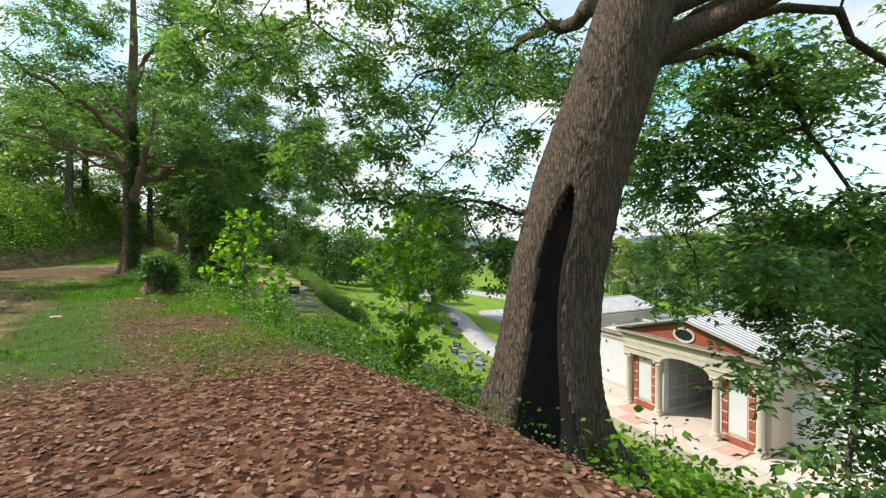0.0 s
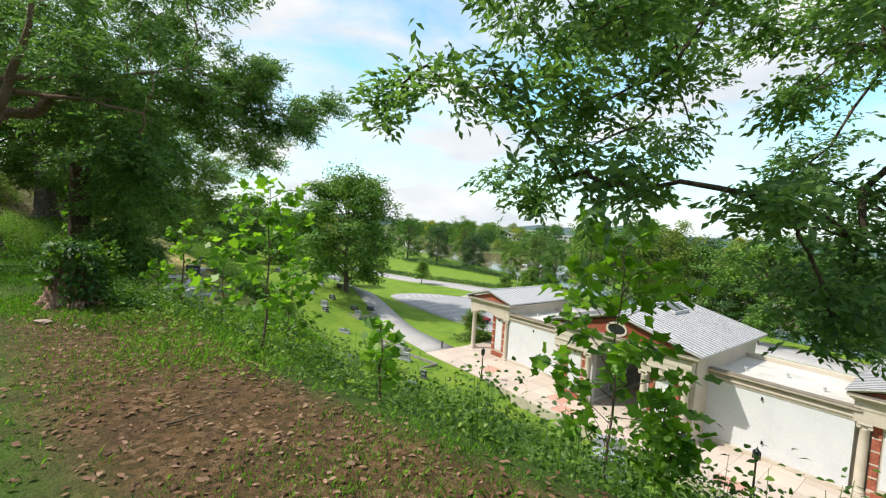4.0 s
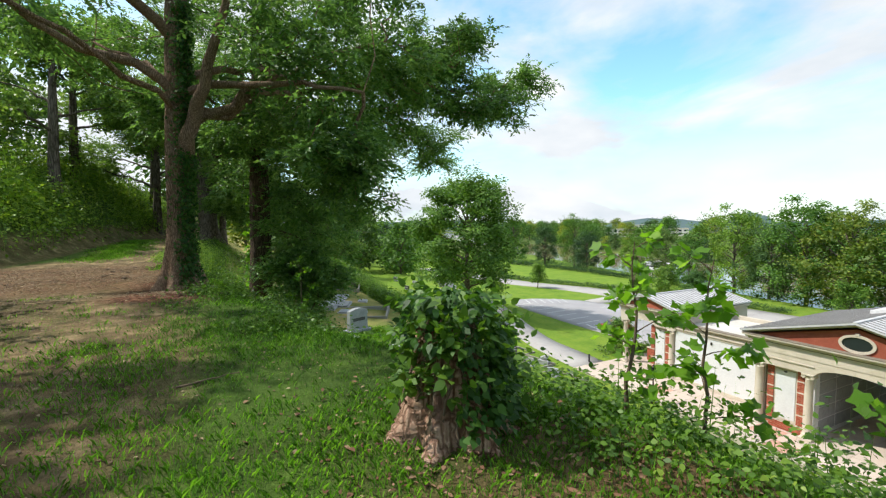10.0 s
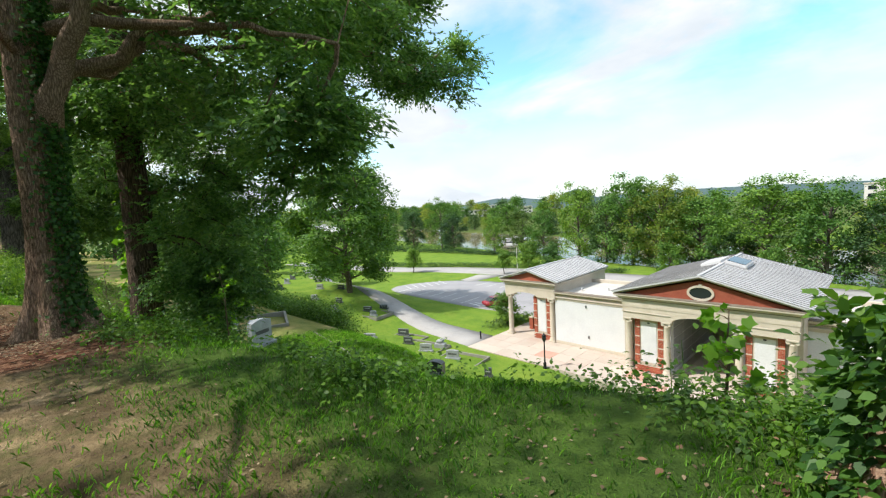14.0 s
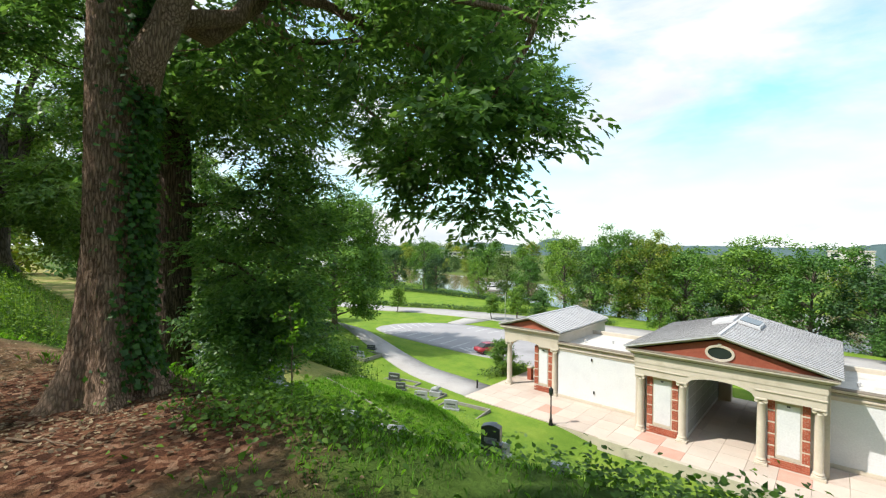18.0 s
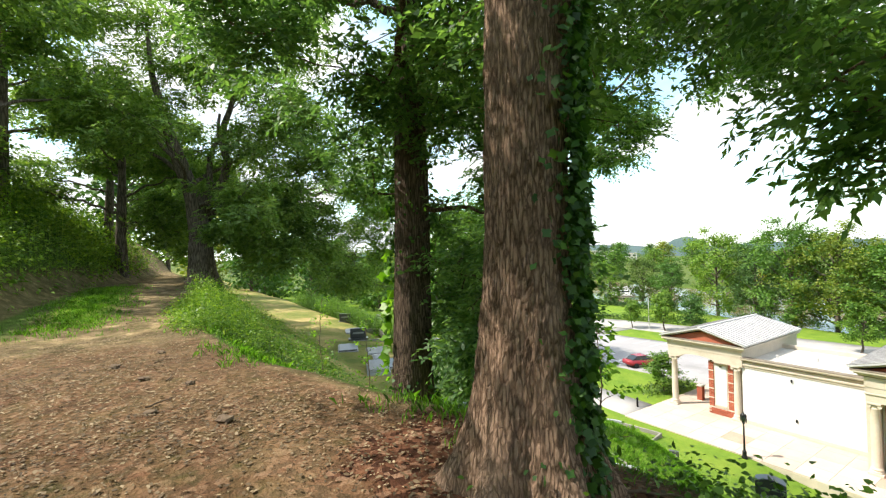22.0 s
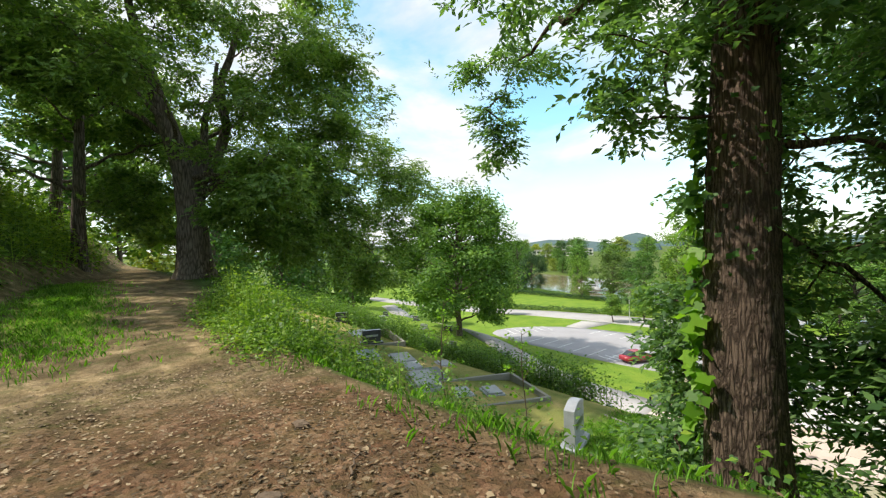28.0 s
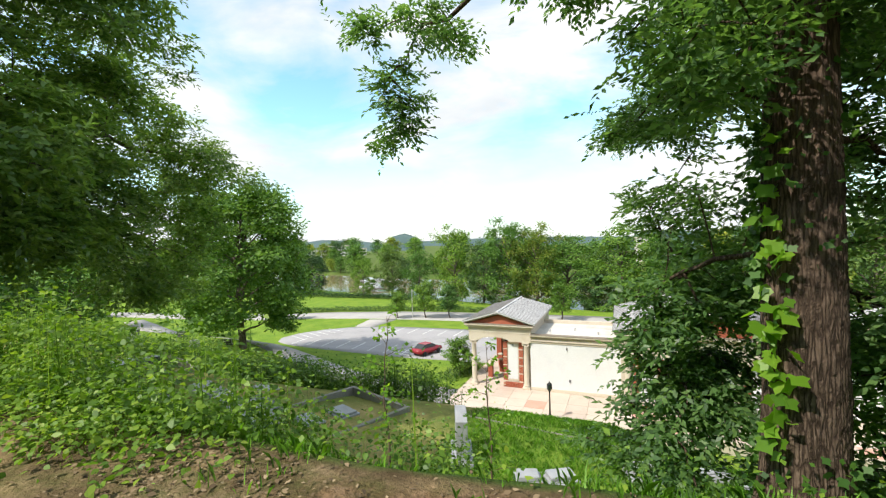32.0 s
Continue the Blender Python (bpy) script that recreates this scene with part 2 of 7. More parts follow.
def bark(name, dark, light, stretch=(9, 9, 1.1), relief=1.0, moss=None):
    """Bark in long plates with dark fissures between them."""
    m, n, l, b = material(name, 0.92)
    tcn = n.new("ShaderNodeTexCoord")
    mpn = n.new("ShaderNodeMapping")
    mpn.inputs["Scale"].default_value = stretch
    l.new(tcn.outputs["Object"], mpn.inputs["Vector"])
    wob = noise_node(n, l, 0.9, 5, 0.65, mpn.outputs["Vector"])
    vec = n.new("ShaderNodeVectorMath")
    vec.operation = "MULTIPLY_ADD"
    l.new(wob.outputs["Color"], vec.inputs[0])
    vec.inputs[1].default_value = (0.9, 0.9, 0.5)
    l.new(mpn.outputs["Vector"], vec.inputs[2])
    v = n.new("ShaderNodeTexVoronoi")
    v.feature = "DISTANCE_TO_EDGE"
    v.inputs["Scale"].default_value = 1.25
    l.new(vec.outputs[0], v.inputs["Vector"])
    fine = noise_node(n, l, 2.2, 8, 0.68, vec.outputs[0])
    height = n.new("ShaderNodeMath")
    height.operation = "MULTIPLY_ADD"
    l.new(fine.outputs["Fac"], height.inputs[0])
    height.inputs[1].default_value = 0.9
    plate = n.new("ShaderNodeMapRange")
    plate.inputs["From Max"].default_value = 0.22
    l.new(v.outputs["Distance"], plate.inputs["Value"])
    part_of = n.new("ShaderNodeMath")
    part_of.operation = "MULTIPLY"
    part_of.inputs[1].default_value = 0.45
    l.new(plate.outputs["Result"], part_of.inputs[0])
    l.new(part_of.outputs[0], height.inputs[2])
    broad = noise_node(n, l, 0.8, 4, 0.6, tcn.outputs["Object"])
    c = ramp(n, l, height.outputs[0], [(0.42, tuple(x * 0.5 for x in dark)), (0.62, dark), (0.84, tuple((x + y) / 2 for x, y in zip(dark, light))), (1.0, light)])
    c = mix(n, l, ramp(n, l, broad.outputs["Fac"], [(0.45, (0, 0, 0)), (0.72, (0.4, 0.4, 0.4))]), c, light)
    if moss:
        c = mix(n, l, ramp(n, l, broad.outputs["Fac"], [(0.55, (0, 0, 0)), (0.7, (0.6, 0.6, 0.6))]), c, moss)
    l.new(c, b.inputs["Base Color"])
    bump(n, l, b, height.outputs[0], relief, 0.03)
    return m


def leaf_mat(name, colours, through=0.35, rough=0.5, piece=0.0):
    """Leaves: each differs a little, and light shines through."""
    m, n, l, b = material(name, rough)
    r = n.new("ShaderNodeNewGeometry").outputs["Random Per Island"]
    p = place(n)
    broad = noise_node(n, l, 0.45, 3, 0.5, p)
    a = n.new("ShaderNodeMath")
    a.operation = "MULTIPLY_ADD"
    l.new(broad.outputs["Fac"], a.inputs[0])
    a.inputs[1].default_value = 0.9
    mm = n.new("ShaderNodeMath")
    mm.operation = "MULTIPLY_ADD"
    l.new(r, mm.inputs[0])
    mm.inputs[1].default_value, mm.inputs[2].default_value = 0.75, -0.3
    l.new(mm.outputs[0], a.inputs[2])
    k = len(colours) - 1
    c = ramp(n, l, a.outputs[0], [(0.1 + 0.8 * i / k, col) for i, col in enumerate(colours)])
    if piece:  # whole trees differ
        o = n.new("ShaderNodeObjectInfo").outputs["Random"]
        c = mix(n, l, piece, c, ramp(n, l, o, [(0.0, (0.5, 0.62, 0.7)), (0.35, (0.85, 0.95, 0.9)), (0.7, (1.2, 1.15, 0.8)), (1.0, (1.75, 1.45, 0.9))]), "MULTIPLY")
    l.new(c, b.inputs["Base Color"])
    b.inputs["Specular IOR Level"].default_value = 0.45
    t = n.new("ShaderNodeBsdfTranslucent")
    l.new(mix(n, l, 1.0, c, (1.22, 1.28, 0.58), "MULTIPLY"), t.inputs["Color"])
    ms = n.new("ShaderNodeMixShader")
    ms.inputs[0].default_value = through
    l.new(b.outputs[0], ms.inputs[1])
    l.new(t.outputs[0], ms.inputs[2])
    l.new(ms.outputs[0], n["Material Output"].inputs["Surface"])
    return m


M_STUCCO = mottled("cream_stucco", (0.50, 0.43, 0.345), (0.61, 0.535, 0.435), 0.8, 0.85, 30, 0.12, (0.42, 0.36, 0.26), 0.7)
M_STONE_COL = mottled("cream_stone", (0.52, 0.45, 0.36), (0.63, 0.555, 0.455), 1.6, 0.75, 45, 0.15, (0.5, 0.43, 0.32), 1.4)
M_MARBLE = mottled("white_marble", (0.63, 0.63, 0.64), (0.71, 0.71, 0.715), 0.5, 0.35, 9, 0.03, (0.55, 0.55, 0.57), 0.35)
M_BRICK = mottled("red_brick", (0.30, 0.075, 0.045), (0.43, 0.14, 0.085), 2.0, 0.9, 26, 0.4, (0.22, 0.06, 0.04), 1.2, piece=0.4)
M_MORTAR = mottled("mortar", (0.42, 0.34, 0.27), (0.55, 0.46, 0.37), 3.0, 0.95, 60, 0.3)
M_TIN = mottled("grey_standing_seam_metal", (0.52, 0.51, 0.505), (0.62, 0.605, 0.60), 0.5, 0.6, 6, 0.04, (0.33, 0.32, 0.32), 0.9, 0.15)
M_SEAM = mottled("dark_metal_seam", (0.17, 0.165, 0.165), (0.25, 0.245, 0.24), 1.0, 0.5, 8, 0.04, None, 1, 0.3)
M_FLATROOF = mottled("pale_roof_membrane", (0.52, 0.49, 0.44), (0.66, 0.63, 0.57), 0.4, 0.9, 10, 0.1, (0.36, 0.33, 0.29), 0.5)
M_COPING = mottled("cream_coping", (0.48, 0.415, 0.33), (0.60, 0.53, 0.435), 1.0, 0.8, 30, 0.1, (0.46, 0.41, 0.31), 1.1)
M_PAVE = mottled("cream_concrete", (0.48, 0.395, 0.325), (0.60, 0.51, 0.43), 0.45, 0.9, 18, 0.15, (0.52, 0.33, 0.27), 0.3, piece=0.25)
M_PAVE_RED = mottled("pink_concrete", (0.50, 0.27, 0.20), (0.60, 0.37, 0.29), 0.8, 0.9, 18, 0.15)
M_WALLTAN = mottled("tan_concrete", (0.42, 0.37, 0.29), (0.55, 0.49, 0.39), 0.6, 0.9, 20, 0.2, (0.28, 0.25, 0.2), 0.8)
M_ASPHALT = mottled("grey_asphalt", (0.31, 0.30, 0.305), (0.40, 0.39, 0.395), 0.15, 0.95, 25, 0.3, (0.25, 0.245, 0.245), 0.2)
M_PALEROAD = mottled("pale_asphalt", (0.35, 0.33, 0.315), (0.45, 0.43, 0.41), 0.2, 0.95, 25, 0.3, (0.24, 0.23, 0.225), 0.3)
M_LINE = mottled("white_road_paint", (0.60, 0.60, 0.58), (0.74, 0.74, 0.72), 1.0, 0.8, 30, 0.1)
M_KERB = mottled("pale_kerb_concrete", (0.20, 0.19, 0.16), (0.31, 0.295, 0.255), 0.8, 0.9, 30, 0.2, (0.33, 0.31, 0.27), 1.0)
M_GRANITE = mottled("grey_granite", (0.26, 0.27, 0.29), (0.40, 0.41, 0.43), 3.0, 0.55, 120, 0.05, (0.2, 0.2, 0.2), 2.0)
M_GRANITE_DARK = mottled("dark_granite", (0.035, 0.037, 0.042), (0.085, 0.088, 0.095), 3.0, 0.3, 120, 0.05)
M_GRANITE_PALE = mottled("pale_granite", (0.27, 0.275, 0.28), (0.40, 0.405, 0.41), 2.5, 0.6, 90, 0.05, (0.3, 0.3, 0.29), 2.0)
M_IRON = mottled("black_iron", (0.012, 0.012, 0.013), (0.03, 0.03, 0.032), 3.0, 0.45, 60, 0.1, None, 1, 0.6)
M_RED_CAR = mottled("dark_red_car_paint", (0.28, 0.02, 0.03), (0.34, 0.03, 0.045), 0.5, 0.25, 5, 0.0)
M_TYRE = mottled("black_rubber", (0.015, 0.015, 0.015), (0.03, 0.03, 0.03), 3, 0.85, 60, 0.2)
M_WHITE_PAINT = mottled("white_boat_paint", (0.70, 0.70, 0.70), (0.80, 0.80, 0.79), 0.8, 0.4, 10, 0.0)
M_TIMBER = mottled("weathered_timber", (0.16, 0.13, 0.10), (0.27, 0.23, 0.18), 2.0, 0.9, 30, 0.4)
M_OFFICE = mottled("pale_office_wall", (0.66, 0.61, 0.56), (0.76, 0.71, 0.66), 0.1, 0.85, 2, 0.05)
M_PAPER = mottled("crumpled_white_card", (0.30, 0.20, 0.14), (0.46, 0.34, 0.26), 9, 0.85, 60, 0.2, (0.50, 0.38, 0.27), 8)
M_LEAF_DRY = leaf_mat("dry_leaf", [(0.07, 0.032, 0.018), (0.14, 0.064, 0.034), (0.22, 0.115, 0.064), (0.34, 0.215, 0.135)], 0.1, 0.8)
M_LEAF_TAN = leaf_mat("dry_tan_leaf", [(0.055, 0.036, 0.018), (0.12, 0.080, 0.042), (0.20, 0.14, 0.078), (0.36, 0.27, 0.165)], 0.1, 0.8)
M_STICK = mottled("dry_twig", (0.10, 0.07, 0.05), (0.22, 0.16, 0.11), 8, 0.9, 60, 0.4)
M_BARK_GREY = bark("grey_furrowed_bark", (0.105, 0.078, 0.054), (0.205, 0.158, 0.115), (30, 30, 2.6), 0.9)
M_BARK_BROWN = bark("brown_furrowed_bark", (0.19, 0.122, 0.082), (0.42, 0.285, 0.20), (30, 30, 4.2), 0.9)
M_BARK_DARK = bark("dark_furrowed_bark", (0.075, 0.052, 0.038), (0.19, 0.135, 0.10), (20, 20, 2.4), 1.0)
M_BARK_FAR = bark("dull_bark", (0.10, 0.08, 0.062), (0.22, 0.18, 0.145), (9, 9, 1.2), 0.6)
M_STUMP = bark("rotten_red_wood", (0.22, 0.115, 0.075), (0.52, 0.35, 0.25), (15, 15, 0.45), 0.8)
# Near-black colour for the recessed faces of the oak's hollow.
M_HOLLOW = mottled("near_black_hollow", (0.012, 0.010, 0.009), (0.035, 0.03, 0.025), 3, 0.95, 30, 0.4)
M_OAKLEAF = leaf_mat("oak_leaf", [(0.059, 0.123, 0.046), (0.094, 0.190, 0.064), (0.136, 0.256, 0.074), (0.198, 0.328, 0.102)], 0.54, 0.42)
M_OAKLEAF_LIGHT = leaf_mat("light_oak_leaf", [(0.076, 0.144, 0.036), (0.120, 0.216, 0.050), (0.173, 0.281, 0.067), (0.237, 0.347, 0.087)], 0.52, 0.42)
M_TULIP = leaf_mat("tulip_poplar_leaf", [(0.081, 0.191, 0.018), (0.135, 0.292, 0.024), (0.194, 0.382, 0.030), (0.270, 0.466, 0.045)], 0.60, 0.42)
M_WEED = leaf_mat("weed_leaf", [(0.044, 0.105, 0.013), (0.073, 0.159, 0.019), (0.112, 0.225, 0.023), (0.166, 0.299, 0.033)], 0.42)
M_WEED_LIGHT = leaf_mat("pale_weed_leaf", [(0.063, 0.141, 0.017), (0.116, 0.228, 0.025), (0.191, 0.327, 0.038), (0.285, 0.403, 0.050)], 0.46)
M_VINE = leaf_mat("creeper_leaf", [(0.019, 0.062, 0.010), (0.032, 0.096, 0.014), (0.054, 0.142, 0.018), (0.096, 0.208, 0.027)], 0.35, 0.55)
M_GRASS = leaf_mat("grass_blade", [(0.07, 0.176, 0.017), (0.11, 0.27, 0.023), (0.162, 0.365, 0.03), (0.232, 0.46, 0.052)], 0.42)
# Darker copy of the grass blade, with the crest's shade put into its colour.
M_GRASS_SHADED = leaf_mat("shaded_grass_blade", [(0.045, 0.12, 0.016), (0.07, 0.185, 0.022), (0.105, 0.25, 0.027), (0.16, 0.33, 0.042)], 0.42)
M_FAR_A = leaf_mat("far_leaf", [(0.043, 0.111, 0.022), (0.073, 0.164, 0.029), (0.106, 0.216, 0.037), (0.146, 0.262, 0.046)], 0.35, 0.6, 0.85)
M_FAR_B = leaf_mat("far_pale_leaf", [(0.105, 0.161, 0.023), (0.162, 0.230, 0.029), (0.230, 0.292, 0.036), (0.322, 0.321, 0.045)], 0.35, 0.6, 0.85)
M_FAR_C = leaf_mat("far_dark_leaf", [(0.032, 0.078, 0.028), (0.051, 0.111, 0.037), (0.075, 0.143, 0.044), (0.102, 0.177, 0.052)], 0.3, 0.6, 0.85)

# Far woods with the blue of distance haze put into the base colour.
M_HILL_HAZED = mottled("hazed_distant_woods", (0.065, 0.105, 0.105), (0.095, 0.14, 0.14), 0.02, 0.95, 0.2, 0.0)


def glass_mat():
    m, n, l, b = material("dark_glass", 0.08)
    b.inputs["Base Color"].default_value = (0.02, 0.025, 0.03, 1)
    b.inputs["Specular IOR Level"].default_value = 0.8
    return m


M_GLASS = glass_mat()


def water_mat():
    m, n, l, b = material("brown_river", 0.06)
    p = place(n)
    w = noise_node(n, l, 1.3, 4, 0.6, p)
    c = noise_node(n, l, 0.05, 3, 0.5, p)
    l.new(ramp(n, l, c.outputs["Fac"], [(0.3, (0.16, 0.13, 0.075)), (0.7, (0.22, 0.18, 0.105))]), b.inputs["Base Color"])
    b.inputs["Specular IOR Level"].default_value = 0.12
    bump(n, l, b, w.outputs["Fac"], 0.15, 0.05)
    return m


M_WATER = water_mat()


def ground_mat():
    """Soil, leaf litter, grass, dry turf and mown lawn, mixed by two painted covers."""
    m, n, l, b = material("ground", 0.95)
    p = place(n)
    a1, a2 = n.new("ShaderNodeVertexColor"), n.new("ShaderNodeVertexColor")
    a1.layer_name, a2.layer_name = "cover_a", "cover_b"
    s1, s2 = n.new("ShaderNodeSeparateColor"), n.new("ShaderNodeSeparateColor")
    l.new(a1.outputs["Color"], s1.inputs["Color"])
    l.new(a2.outputs["Color"], s2.inputs["Color"])
    big, mid, fine = noise_node(n, l, 0.35, 5, 0.6, p), noise_node(n, l, 2.6, 6, 0.65, p), noise_node(n, l, 34, 5, 0.7, p)

    def edge(value, k=0.55):
        x = n.new("ShaderNodeMath")
        x.operation = "MULTIPLY_ADD"
        l.new(mid.outputs["Fac"], x.inputs[0])
        x.inputs[1].default_value = k
        l.new(value, x.inputs[2])
        return ramp(n, l, x.outputs[0], [(0.5 + k / 2 - 0.16, (0, 0, 0)), (0.5 + k / 2 + 0.16, (1, 1, 1))])

    soil = ramp(n, l, mid.outputs["Fac"], [(0.3, (0.10, 0.066, 0.034)), (0.7, (0.20, 0.14, 0.078))])
    green = ramp(n, l, mid.outputs["Fac"], [(0.3, (0.045, 0.085, 0.016)), (0.7, (0.10, 0.17, 0.028))])
    c = mix(n, l, edge(s2.outputs["Green"]), soil, green)
    dirt = ramp(n, l, mid.outputs["Fac"], [(0.28, (0.115, 0.082, 0.043)), (0.5, (0.235, 0.172, 0.094)), (0.72, (0.43, 0.325, 0.195))])
    # Dark and bright dirt patches, with the path's sun dapples painted into the tone.
    dapple = noise_node(n, l, 1.1, 5, 0.65, p)
    dirt = mix(n, l, 0.8, dirt, ramp(n, l, dapple.outputs["Fac"], [(0.34, (0.40, 0.36, 0.34)), (0.5, (0.92, 0.90, 0.88)), (0.66, (1.65, 1.60, 1.50))]), "MULTIPLY")
    moss = noise_node(n, l, 3.4, 7, 0.72, p)
    dirt = mix(n, l, ramp(n, l, moss.outputs["Fac"], [(0.47, (0, 0, 0)), (0.62, (0.62, 0.62, 0.62))]), dirt, (0.085, 0.10, 0.026))
    c = mix(n, l, edge(s1.outputs["Red"]), c, dirt)
    v = n.new("ShaderNodeTexVoronoi")
    v.inputs["Scale"].default_value = 17
    l.new(p, v.inputs["Vector"])
    sc = n.new("ShaderNodeSeparateColor")
    l.new(v.outputs["Color"], sc.inputs["Color"])
    litter = ramp(n, l, sc.outputs["Red"], [(0.0, (0.05, 0.021, 0.012)), (0.35, (0.12, 0.050, 0.028)), (0.7, (0.21, 0.095, 0.052)), (1.0, (0.33, 0.19, 0.12))])
    c = mix(n, l, edge(s1.outputs["Green"]), c, litter)
    turf = ramp(n, l, big.outputs["Fac"], [(0.36, (0.15, 0.19, 0.045)), (0.52, (0.27, 0.26, 0.08)), (0.66, (0.48, 0.36, 0.16))])
    c = mix(n, l, edge(s2.outputs["Red"]), c, turf)
    lawn = ramp(n, l, big.outputs["Fac"], [(0.3, (0.12, 0.22, 0.024)), (0.5, (0.19, 0.30, 0.032)), (0.7, (0.28, 0.36, 0.05))])
    lawn = mix(n, l, 0.35, lawn, ramp(n, l, mid.outputs["Fac"], [(0.3, (0.06, 0.13, 0.016)), (0.7, (0.17, 0.27, 0.04))]))
    c = mix(n, l, edge(s1.outputs["Blue"], 0.3), c, lawn)
    c = mix(n, l, 0.55, c, ramp(n, l, fine.outputs["Fac"], [(0.3, (0.5, 0.5, 0.5)), (0.7, (1.25, 1.25, 1.25))]), "MULTIPLY")
    far = ramp(n, l, big.outputs["Fac"], [(0.3, (0.05, 0.085, 0.02)), (0.7, (0.13, 0.17, 0.04))])
    c = mix(n, l, s2.outputs["Blue"], c, far)
    l.new(c, b.inputs["Base Color"])
    rise = n.new("ShaderNodeMath")
    rise.operation = "MULTIPLY_ADD"
    lumps = noise_node(n, l, 9, 6, 0.7, p)
    l.new(lumps.outputs["Fac"], rise.inputs[0])
    rise.inputs[1].default_value = 1.6
    l.new(fine.outputs["Fac"], rise.inputs[2])
    bump(n, l, b, rise.outputs[0], 0.9, 0.04)
    return m


M_GROUND = ground_mat()


# ---------------------------------------------------------------- ground
def axis(stops):
    """Coordinates with the given spacing between the given places."""
    out = [stops[0][0]]
    for (a, step), (b, _) in zip(stops, stops[1:]):
        k = max(1, round((b - a) / step))
        out += [a + (b - a) * (i + 1) / k for i in range(k)]
    return np.array(out)


gx = axis([(-3000, 300), (-600, 60), (-180, 12), (-90, 2.0), (-55, 0.6), (-42, 0.22), (9, 1.0), (25, 8), (90, 40), (400, 300), (3000, 300)])
gy = axis([(-3000, 300), (-400, 50), (-80, 6), (-22, 1.0), (-13, 0.22), (9, 0.5), (34, 1.2), (120, 4), (200, 30), (600, 200), (3000, 200)])
GX, GY = np.meshgrid(gx, gy)
GZ = ground_z(GX, GY)
idx = np.arange(GX.size).reshape(GX.shape)
quads = np.stack([idx[:-1, :-1], idx[:-1, 1:], idx[1:, 1:], idx[1:, :-1]], -1).reshape(-1, 4)
ground = big_mesh("ground", np.stack([GX, GY, GZ], -1).reshape(-1, 3), quads, M_GROUND, shade=True)
tagged(ground, "earth path on a wooded hill above mown lawns", "ground", kind="structure")


def covers(x, y):
    """How much dirt, litter, lawn, dry turf, rough grass and far country lies at a place."""
    e = interp(x, EDGE)
    d = y - e
    foot = interp(x, BANK_FOOT)
    on_top = smooth(0.5, -0.1, d)
    track_y = interp(x, [(-60, -5.4), (-40, -5.6), (-30, -6.0), (-22, -6.0), (-16, -5.0), (-12, -4.2), (-9, -3.9), (-6, -3.9), (2, -2.0), (10, 1)])
    track = np.exp(-np.abs((y - track_y) / (1.6 + 0.5 * smooth(-8, -11, x))) ** 3)
    dirt = on_top * np.maximum(track * (0.95 - 0.17 * smooth(-15.5, -13, x)), 0.85 * smooth(-15, -18, x) * smooth(-30.5, -27, x) * smooth(foot - 0.5, foot + 1.5, y)) * smooth(3, -5, x)
    dirt = np.maximum(dirt, 0.5 * smooth(foot + 0.8, foot, y) * smooth(foot - 2.0, foot - 1.0, y) * smooth(-22, -27, x))
    dirt = np.maximum(dirt, on_top * 0.8 * smooth(-27, -30, x) * np.exp(-((y - interp(x, [(-60, -5.3), (-40, -5.2), (-28, -5.2)])) / 0.75) ** 2))
    litter = smooth(1.6, 0.4, d) * smooth(-1.8, 1.5, x) * smooth(-3.3, -1.2, y - 0.1 * x) * 0.95
    litter = np.maximum(litter, 0.50 * on_top * smooth(-9.5, -6.5, x) * smooth(-2.6, -1.4, d))
    litter = np.maximum(litter, 0.62 * on_top * smooth(-3.6, -4.8, x) * smooth(-7.6, -6.5, x) * smooth(-0.7, 0.2, d) * 1.0)
    litter = np.maximum(litter, 0.52 * on_top * smooth(-15, -18, x) * smooth(-28, -25, x))
    litter = np.maximum(litter, 0.8 * smooth(-13.5, -15, x) * smooth(-19.5, -18, x) * np.exp(-((y + 3.2) / 1.3) ** 2))
    rough = np.clip(0.80 - 0.75 * litter - 0.6 * dirt, 0, 1)
    turf = smooth(-27.5, -30, x) * smooth(-3.0, -1.0, y) * smooth(10.2, 8.0, y)
    low = low_ground(x, y)
    lawn = smooth(1.3, 0.25, ground_z(x, y) - low) * smooth(8, 12, y) * (1 - smooth(98, 106, y + 0.28 * (x + 60)))
    lawn = lawn * (0.72 + 0.28 * smooth(31, 38, y))
    lawn = np.maximum(lawn, 0.85 * smooth(-21, -24.5, x) * smooth(-31, -28.5, x) * smooth(-1.0, 1.5, y) * smooth(20, 14, y))
    lawn = np.maximum(lawn, 0.8 * smooth(-29, -32, x) * smooth(-44, -38, x) * np.exp(-((y + 7.0) / 1.0) ** 2))
    lawn = np.maximum(lawn, 0.78 * smooth(-11.5, -14.5, x) * smooth(-29, -26, x) * smooth(1.0, 2.6, d))
    far = smooth(150, 260, np.hypot(x + 20, y))
    return dirt, litter, lawn * (1 - turf), turf, rough, far


cv = [np.clip(c, 0, 1).ravel() for c in covers(GX, GY)]
for layer, some in (("cover_a", cv[:3]), ("cover_b", cv[3:])):
    ca = ground.data.color_attributes.new(layer, "FLOAT_COLOR", "POINT")
    ca.data.foreach_set("color", np.stack([*some, np.ones(GX.size)], -1).astype(np.float32).ravel())


